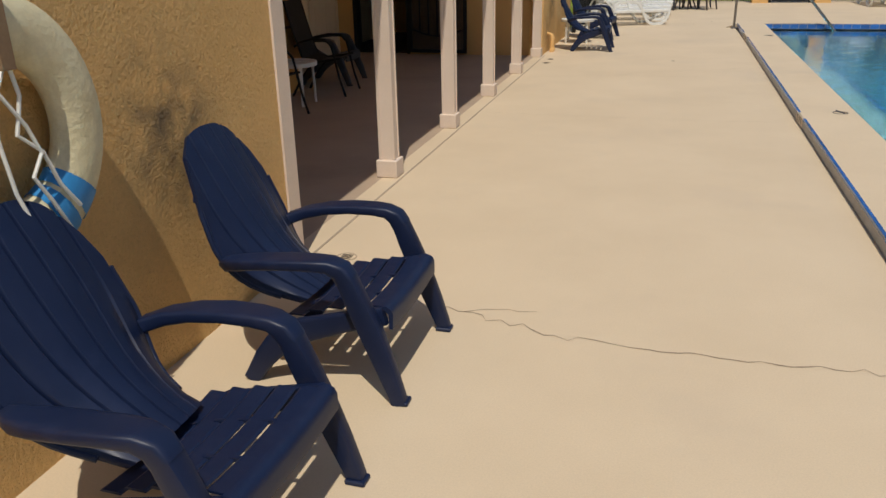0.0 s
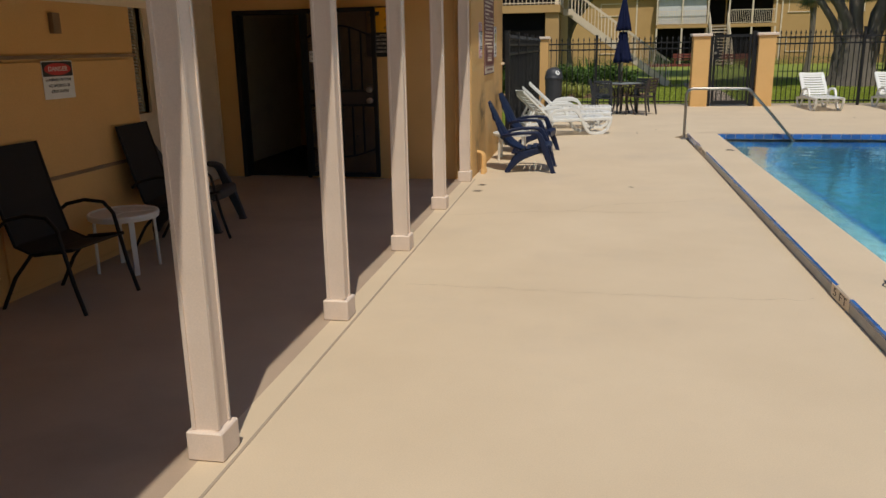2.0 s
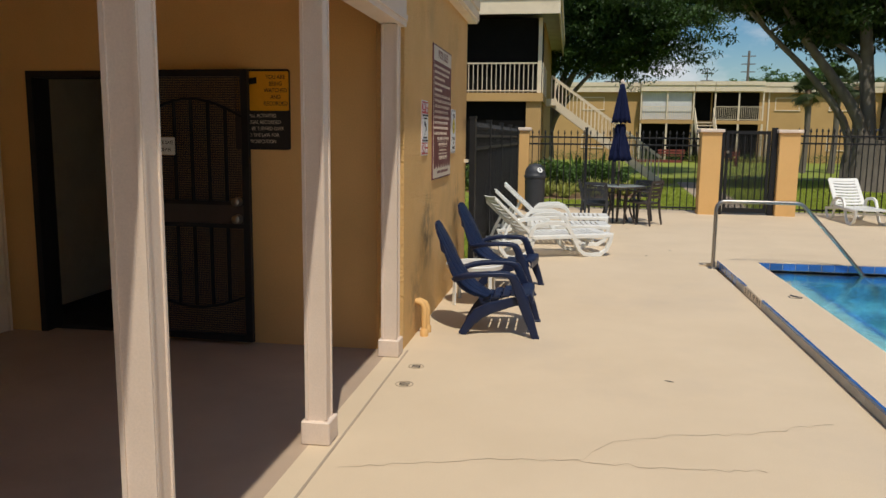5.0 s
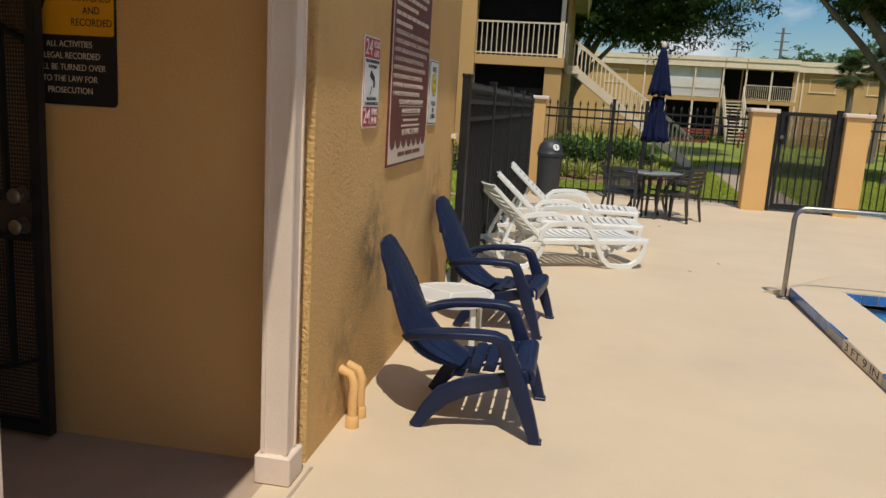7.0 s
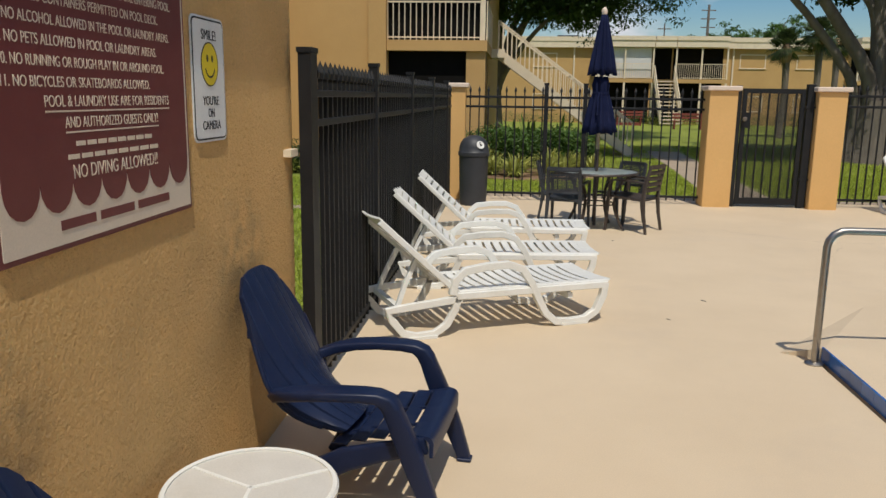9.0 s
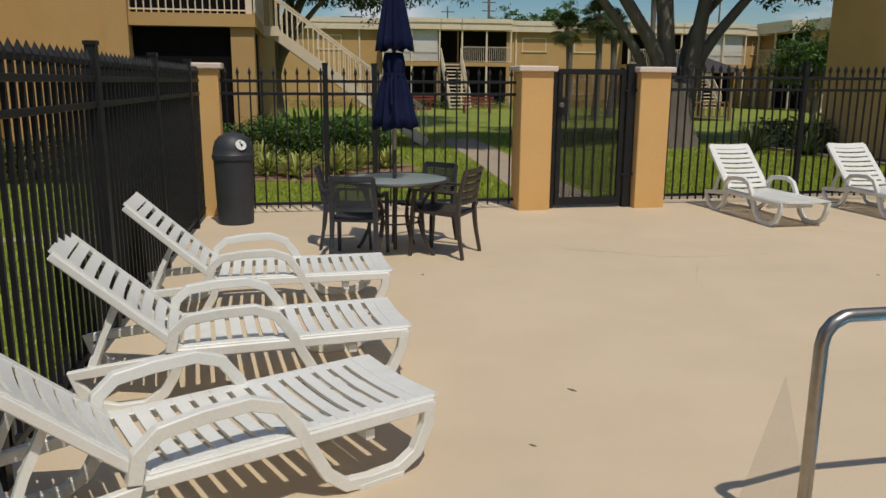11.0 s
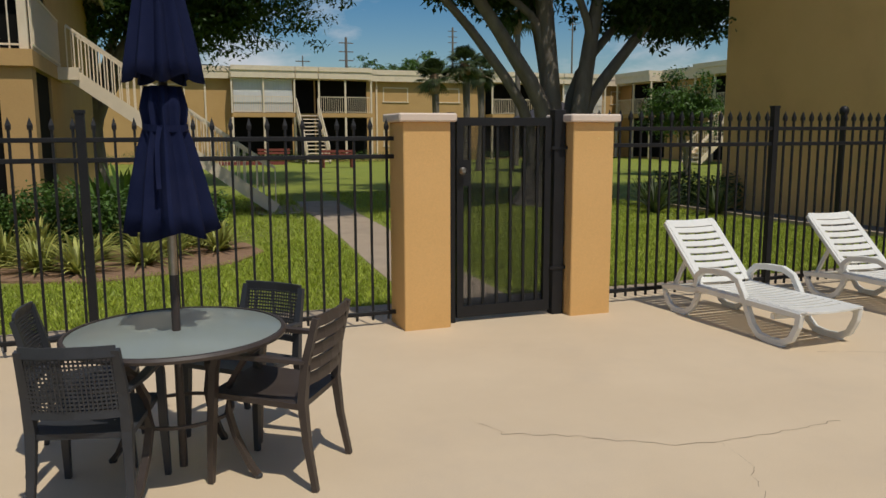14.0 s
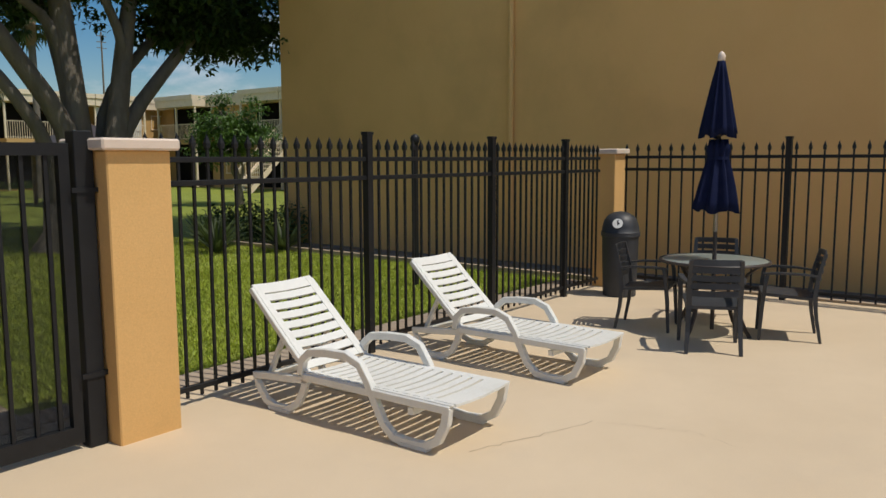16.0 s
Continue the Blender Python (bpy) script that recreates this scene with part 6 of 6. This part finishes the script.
s2 = thing("pool_rules_sign", "maroon and cream pool rules board on the wall", "sign", at=on_wall(13.69, 1.80))
RW, RH = 1.02, 1.18
part("board", boxes(((-RW / 2, -RH / 2, -0.01), (RW / 2, RH / 2, 0.004))), S_MAROON, s2, bevel=0.003)
plate(s2, "cream_field", RW - 0.03, RH - 0.03, 0.004, S_CREAM, 0.004, 0.006)
TOPY, BOTY = RH / 2 - 0.14, -RH / 2 + 0.17
bm = bmesh.new()
out = [(RW / 2 - 0.028, TOPY), (-RW / 2 + 0.028, TOPY), (-RW / 2 + 0.028, BOTY)]
WS = (RW - 0.056) / 7
for k in range(7):
    for i in range(1, 8):
        a = math.pi * i / 8
        out.append((-RW / 2 + 0.028 + WS * (k + 0.5) - WS / 2 * math.cos(a), BOTY - 0.075 * math.sin(a)))
    out.append((-RW / 2 + 0.028 + WS * (k + 1), BOTY))
prism(bm, out, 0.006, 0.0075)
part("maroon_field", bm, S_MAROON, s2, "maroon field with a scalloped edge")
words(s2, "POOL RULES", 0.075, S_MAROON, 0, RH / 2 - 0.075, 0.007, width=0.52)
y = TOPY - 0.045
bars = bmesh.new()
for wdt in (0.86, 0.80, 0.55, 0.88, 0.40):
    for k in range(7):
        q = wdt / 7
        prism(bars, [(-0.45 + q * k, y - 0.011), (-0.45 + q * (k + 0.82), y - 0.011), (-0.45 + q * (k + 0.82), y + 0.011), (-0.45 + q * k, y + 0.011)], 0.0075, 0.009)
    y -= 0.05
part("illegible_lines", bars, S_CREAM, s2)
for body, wdt in (("4. PERSONS UNDER AGE 15 MUST BE ACCOMPANIED BY AN ADULT.", 0.90), ("5. POOL PASS IS REQUIRED TO USE POOL, LAUNDRY AND CLUB AREAS.", 0.94), ("6. SHOWER THOROUGHLY EACH TIME BEFORE ENTERING POOL.", 0.86),
                  ("7. NO GLASS CONTAINERS PERMITTED ON POOL DECK.", 0.77), ("8. NO ALCOHOL ALLOWED IN THE POOL OR LAUNDRY AREAS.", 0.84), ("9. NO PETS ALLOWED IN POOL OR LAUNDRY AREAS.", 0.75),
                  ("10. NO RUNNING OR ROUGH PLAY IN OR AROUND POOL.", 0.79), ("11. NO BICYCLES OR SKATEBOARDS ALLOWED.", 0.69)):
    words(s2, body, 0.026, S_CREAM, -0.46, y, 0.0078, "LEFT", width=wdt)
    y -= 0.048
y += 0.002
for body, hgt, wdt, line in (("POOL & LAUNDRY USE ARE FOR RESIDENTS", 0.028, 0.66, True), ("AND AUTHORIZED GUESTS ONLY!", 0.028, 0.50, True)):
    words(s2, body, hgt, S_CREAM, 0.03, y, 0.0078, width=wdt)
    part("underline", boxes(((0.03 - wdt / 2, y - 0.025, 0.0075), (0.03 + wdt / 2, y - 0.021, 0.009))), S_CREAM, s2)
    y -= 0.052
bars = bmesh.new()
for wdt in (0.42, 0.50):
    for k in range(8):
        q = wdt / 8
        prism(bars, [(0.03 - wdt / 2 + q * k, y - 0.006), (0.03 - wdt / 2 + q * (k + 0.8), y - 0.006), (0.03 - wdt / 2 + q * (k + 0.8), y + 0.006), (0.03 - wdt / 2 + q * k, y + 0.006)], 0.0075, 0.009)
    y -= 0.032
part("small_print", bars, S_CREAM, s2)
words(s2, "NO DIVING ALLOWED!!", 0.036, S_CREAM, 0.03, y - 0.008, 0.0078, width=0.46)
bars = bmesh.new()
for k, (a, b) in enumerate(((-0.27, -0.11), (-0.085, 0.10), (0.125, 0.33))):
    prism(bars, [(a, -RH / 2 + 0.05), (b, -RH / 2 + 0.05), (b, -RH / 2 + 0.075), (a, -RH / 2 + 0.075)], 0.006, 0.0075)
part("owner_name_bars", bars, S_MAROON, s2)

s3 = thing("camera_notice_sign", "white sign with a yellow smiling face", "sign", at=on_wall(14.41, 1.645))
plate(s3, "backing", 0.30, 0.44, 0.03, S_WHITE, -0.004, 0.0)
plate(s3, "black_border", 0.285, 0.425, 0.025, S_BLACK, 0.0, 0.0015)
plate(s3, "white_field", 0.272, 0.412, 0.02, S_WHITE, 0.0015, 0.003)
words(s3, "SMILE!", 0.036, S_BLACK, 0, 0.155, 0.004, width=0.13)
bm = bmesh.new()
prism(bm, circle(0.075, 28), 0.003, 0.0045)
face = part("smiley_disc", bm, S_YELLOW, s3, at=pose(0, 0.055, 0))
part("smiley_rim", (lambda q: (lathe(q, ((0.074, 0.003), (0.078, 0.003), (0.078, 0.005), (0.074, 0.005)), 28, ring=True), q)[1])(bmesh.new()), S_BLACK, s3, at=pose(0, 0.055, 0))
bm = bmesh.new()
for ex in (-0.022, 0.022):
    prism(bm, [(ex + a, 0.02 + b) for a, b in circle(0.007, 10, 1.8)], 0.0045, 0.006)
sweep(bm, [(0.045 * math.cos(radians(a)), 0.045 * math.sin(radians(a)), 0.0052) for a in range(200, 341, 20)], rect(0.006, 0.0012))
part("smiley_features", bm, S_BLACK, s3, at=pose(0, 0.055, 0))
for body, y, w in (("YOU'RE", -0.075, 0.145), ("ON", -0.118, 0.055), ("CAMERA", -0.162, 0.165)):
    words(s3, body, 0.032, S_BLACK, 0, y, 0.004, width=w)

s4 = thing("security_sign", "yellow and black being watched and recorded sign", "sign", at=pose(-2.74, 11.988, 1.775, 90, 0, 0))
plate(s4, "backing", 0.43, 0.585, 0.02, S_BLACK, -0.004, 0.0)
plate(s4, "amber_field", 0.41, 0.285, 0.012, S_AMBER, 0.0, 0.002, 0, 0.135)
for i, body in enumerate(("YOU ARE", "BEING", "WATCHED", "AND", "RECORDED")):
    words(s4, body, 0.03, S_BLACK, 0.105, 0.235 - 0.048 * i, 0.003, stretch=0.85)
for i, body in enumerate(("ALL ACTIVITIES", "ILLEGAL RECORDED", "WILL BE TURNED OVER", "TO THE LAW FOR", "PROSECUTION")):
    words(s4, body, 0.026, S_CREAM, 0.0, -0.045 - 0.047 * i, 0.001, stretch=0.85)
bm = bmesh.new()
prism(bm, [(-0.17, 0.17), (-0.04, 0.19), (-0.04, 0.235), (-0.17, 0.215)], 0.002, 0.004)
prism(bm, [(-0.16, 0.05), (-0.13, 0.05), (-0.10, 0.15), (-0.13, 0.17)], 0.002, 0.004)
part("camera_picture", bm, S_BLACK, s4)

s5 = thing("gate_notice", "white notice asking to lock the gate", "sign", at=pose(-3.53, 11.912, 1.50, 90, 0, -3))
plate(s5, "backing", 0.26, 0.13, 0.004, S_WHITE, -0.002, 0.0)
words(s5, "PLEASE LOCK GATE", 0.028, S_BLACK, 0, 0.025, 0.001, width=0.235)
words(s5, "AFTER 9:00 P.M.", 0.028, S_BLACK, 0, -0.028, 0.001, width=0.2)

s6 = thing("danger_sign", "danger sign with a red oval on white", "sign", at=pose(-3.974, 7.645, 1.405, 90, 0, 90) @ Matrix.Diagonal((1.27, 0.87, 1, 1)))
plate(s6, "backing", 0.26, 0.30, 0.004, S_WHITE, -0.003, 0.0)
plate(s6, "black_band", 0.25, 0.115, 0.01, S_BLACK, 0.0, 0.0015, 0, 0.085)
bm = bmesh.new()
prism(bm, [(0.112 * math.cos(a * math.pi / 14), 0.085 + 0.047 * math.sin(a * math.pi / 14)) for a in range(28)], 0.0015, 0.003)
part("red_oval", bm, S_RED, s6)
words(s6, "DANGER", 0.036, S_WHITE, 0, 0.085, 0.004, width=0.16)
for i, body in enumerate(("FLAMMABLE MATERIAL", "NO SMOKING OR", "OPEN FLAMES")):
    words(s6, body, 0.026, S_BLACK, 0, -0.0 - 0.046 * i, 0.001, width=0.215 - 0.035 * i)

s7 = thing("no_smoking_sign", "small no smoking sticker on the cream wall", "sign", at=pose(BX + 0.004, 10.66, 1.75, 90, 0, 90))
bm = bmesh.new()
lathe(bm, ((0.055, 0.0), (0.065, 0.0), (0.065, 0.002), (0.055, 0.002)), 24, (0, 0.08, 0), True)
prism(bm, [(-0.045, 0.035), (-0.037, 0.03), (0.045, 0.12), (0.037, 0.127)], 0.0, 0.002)
prism(bm, [(-0.08, -0.06), (0.08, -0.06), (0.08, -0.03), (-0.08, -0.03)], 0.0, 0.002)
part("sticker_print", bm, S_BLACK, s7)

s8 = thing("depth_marker", "white tile depth marker on the curb", "marker", at=pose(CURB_X - 0.012 - SKEW * 2.15, 14.45, 0.045, 90, 0, -90))
part("marker_tile", boxes(((-0.38, -0.042, -0.004), (0.38, 0.042, 0.001))), S_CREAM, s8)
words(s8, "3 FT 9 IN", 0.06, S_BLACK, 0, 0.0, 0.002, width=0.66)
s9 = thing("depth_marker", "white tile depth marker on the near curb", "marker", at=pose(CURB_X - 0.012 - SKEW * 9.05, 7.55, 0.045, 90, 0, -90))
part("marker_tile", boxes(((-0.18, -0.042, -0.004), (0.18, 0.042, 0.001))), S_CREAM, s9)
words(s9, "5 FT", 0.055, S_BLACK, 0, 0.0, 0.002, width=0.26)
for y, x in ((14.3, 1.72), (7.7, 1.62)):
    nd = thing("no_diving_tile", "faded no diving symbol on the coping", "marker", "no diving symbols", at=pose(x, y, CURB_Z + 0.001, 0, 0, -90))
    bm = bmesh.new()
    lathe(bm, ((0.055, 0.0), (0.065, 0.0), (0.065, 0.002), (0.055, 0.002)), 20, ring=True)
    prism(bm, [(-0.14, -0.012), (-0.06, -0.03), (0.05, 0.035), (0.04, 0.047)], 0, 0.002)
    part("symbol", bm, CHARCOAL, nd)

# ---- lifebuoy, pipe, drains, cracks ----
buoy = thing("lifebuoy", "worn cream ring buoy with blue tape and rope", "lifebuoy", at=pose(WX + 0.075, 1.83, 1.06, 90, 0, 90))
bm = bmesh.new()
R0, r0 = 0.285, 0.092
K, J = 48, 16
ringv = [[bm.verts.new(((R0 + r0 * math.cos(2 * math.pi * j / J)) * math.cos(2 * math.pi * k / K), (R0 + r0 * math.cos(2 * math.pi * j / J)) * math.sin(2 * math.pi * k / K), 0.62 * r0 * math.sin(2 * math.pi * j / J))) for j in range(J)] for k in range(K)]
for k in range(K):
    for j in range(J):
        bm.faces.new((ringv[k][j], ringv[(k + 1) % K][j], ringv[(k + 1) % K][(j + 1) % J], ringv[k][(j + 1) % J]))
part("ring", bm, material("worn_buoy_vinyl", (0.74, 0.68, 0.46), (0.64, 0.57, 0.36), 6, 90, 0.6, 0.5, 40, stain=(0.45, 0.38, 0.22), stain_scale=6, stain_amount=0.4), buoy, smooth=True)
for a in (-48, -66, -92, -112):
    bm = bmesh.new()
    secs = []
    for d in (-7, 0, 7):
        q = radians(a + d)
        secs.append([bm.verts.new(((R0 + (r0 + 0.004) * math.cos(2 * math.pi * j / 14)) * math.cos(q), (R0 + (r0 + 0.004) * math.cos(2 * math.pi * j / 14)) * math.sin(q), 0.66 * r0 * math.sin(2 * math.pi * j / 14))) for j in range(14)])
    for p, q in zip(secs, secs[1:]):
        for j in range(14):
            bm.faces.new((p[j], p[(j + 1) % 14], q[(j + 1) % 14], q[j]))
    part("tape_band", bm, S_BLUE, buoy, "blue tape", smooth=True)
for pts in ([(0.02, 0.2, 0.05), (0.03, 0.1, 0.06), (0.0, 0.0, 0.055), (0.07, -0.06, 0.06), (0.1, -0.16, 0.07), (0.16, -0.24, 0.07)],
            [(0.02, 0.2, 0.05), (-0.04, 0.12, 0.06), (0.03, 0.02, 0.06), (0.06, -0.06, 0.065), (0.02, -0.12, 0.06), (0.06, -0.2, 0.07), (0.12, -0.3, 0.06)],
            [(-0.03, 0.18, 0.05), (-0.06, 0.0, 0.05), (-0.04, -0.15, 0.05), (-0.02, -0.24, 0.065)]):
    bm = bmesh.new()
    sweep(bm, pts, circle(0.006, 7), up=(0, 0, 1))
    part("rope", bm, WHITE, buoy, "white rope", smooth=True)
part("hook", boxes(((-0.022, 0.17, 0.062), (0.022, 0.40, 0.078)), ((-0.022, 0.36, -0.07), (0.022, 0.40, 0.062))), WOOD, buoy, "wooden hook")

pipe = thing("wall_pipe", "tan painted bent pipe at the foot of the wall", "pipe", at=pose(-1.6, 12.46, 0.0))
for dy, hh in ((0.0, 0.26), (0.13, 0.24)):
    bm = bmesh.new()
    sweep(bm, [(0.0, dy, 0.0), (0.0, dy, hh * 0.6), (0.0, dy + 0.01, hh * 0.85), (-0.02, dy + 0.02, hh), (-0.08, dy + 0.03, hh + 0.02)], circle(0.024, 10), up=(0, 1, 0))
    part("pipe_run", bm, SMOOTH_TAN, pipe, smooth=True)
    bm = bmesh.new()
    lathe(bm, ((0.034, 0.0), (0.034, 0.05), (0.026, 0.06)), 12, (0, dy, 0.0))
    part("collar", bm, SMOOTH_TAN, pipe, smooth=True)
for x, y, r in ((-1.50, 11.62, 0.055), (-1.50, 11.22, 0.06), (-1.45, 3.7, 0.055)):
    dr = thing("floor_drain", "small round drain cover set in the deck", "drain", "drain covers", at=pose(x, y, 0.0))
    bm = bmesh.new()
    lathe(bm, ((r * 0.9, 0.0), (r, 0.0), (r, 0.003), (r * 0.9, 0.003)), 24, ring=True)
    part("rim", bm, CONCRETE, dr)
    bm = bmesh.new()
    prism(bm, circle(r * 0.86, 20), 0.0, 0.0015)
    cover = part("cover", bm, DECK, dr)
    bm = bmesh.new()
    for i in range(-2, 3):
        box(bm, (-r * 0.55, i * r * 0.26 - 0.004, 0.0015), (r * 0.55, i * r * 0.26 + 0.004, 0.0022))
    part("slots", bm, BLACK, dr)


def crack(points, label, w=0.004):
    """A ragged hairline crack lying on the deck."""
    bm = bmesh.new()
    prev = None
    for (ax, ay), (bx, by) in zip(points, points[1:]):
        n = max(2, int(math.hypot(bx - ax, by - ay) / 0.05))
        for i in range(n):
            u = i / n
            x, y = ax + (bx - ax) * u + random.gauss(0, 0.010), ay + (by - ay) * u + random.gauss(0, 0.012)
            ww = w * random.uniform(0.25, 1.2)
            cur = (bm.verts.new((x, y - ww, 0.0016)), bm.verts.new((x, y + ww, 0.0016)))
            if prev:
                bm.faces.new((prev[0], cur[0], cur[1], prev[1]))
            prev = cur
    return structure("crack", bm, CRACK, label, "crack")


CRACK = material("crack_shade", (0.36, 0.28, 0.20), (0.28, 0.21, 0.15), 20, 90, 0.95, 0.0)
crack([(-0.81, 3.25), (-0.57, 3.15), (-0.22, 3.05), (0.37, 3.02), (0.99, 3.04), (1.25, 3.1)], "hairline crack running across the deck", 0.004)
crack([(-0.68, 3.2), (-0.55, 3.25), (-0.33, 3.27)], "short branch of the deck crack", 0.0025)
crack([(-1.55, 9.91), (-1.03, 10.08), (-0.67, 10.18), (-0.42, 10.2), (0.11, 10.19), (0.56, 10.26)], "fine crack across the middle deck", 0.003)
crack([(-0.42, 10.2), (-0.2, 10.5), (0.15, 10.65), (0.6, 10.75), (1.08, 11.01)], "fine branch crack in the deck", 0.0025)
crack([(-1.5, 7.62), (-0.7, 7.6), (0.1, 7.57), (0.65, 7.58), (1.2, 7.62)], "painted over joint in the deck", 0.0018)
crack([(2.05, 21.55), (2.12, 21.34), (2.42, 21.21), (2.89, 20.89), (3.16, 20.84), (4.06, 20.84)], "hairline crack before the gate", 0.004)
crack([(3.16, 20.84), (3.11, 20.59), (2.94, 20.29), (2.8, 20.03), (2.69, 19.61)], "branching crack in the open deck", 0.003)
crack([(5.0, 22.0), (5.92, 21.67), (6.1, 21.1), (5.98, 20.7)], "fine crack toward the far table", 0.003)
for i in range(26):
    x, y = random.uniform(-0.5, 6), random.uniform(9, 22)
    if x > 1.2 and y < 18.5:
        continue
    bm = bmesh.new()
    q = random.uniform(0.015, 0.035)
    prism(bm, [(-q, 0), (0, -q * 0.35), (q, 0.0), (0, q * 0.35)], 0.0, 0.003)
    tagged(new("fallen_leaf", mesh_of("fallen_leaf", bm, BARK)), "small dry brown leaf on the deck", "leaf", "fallen leaves").matrix_basis = pose(x, y, 0.001, 0, 0, random.uniform(0, 360))
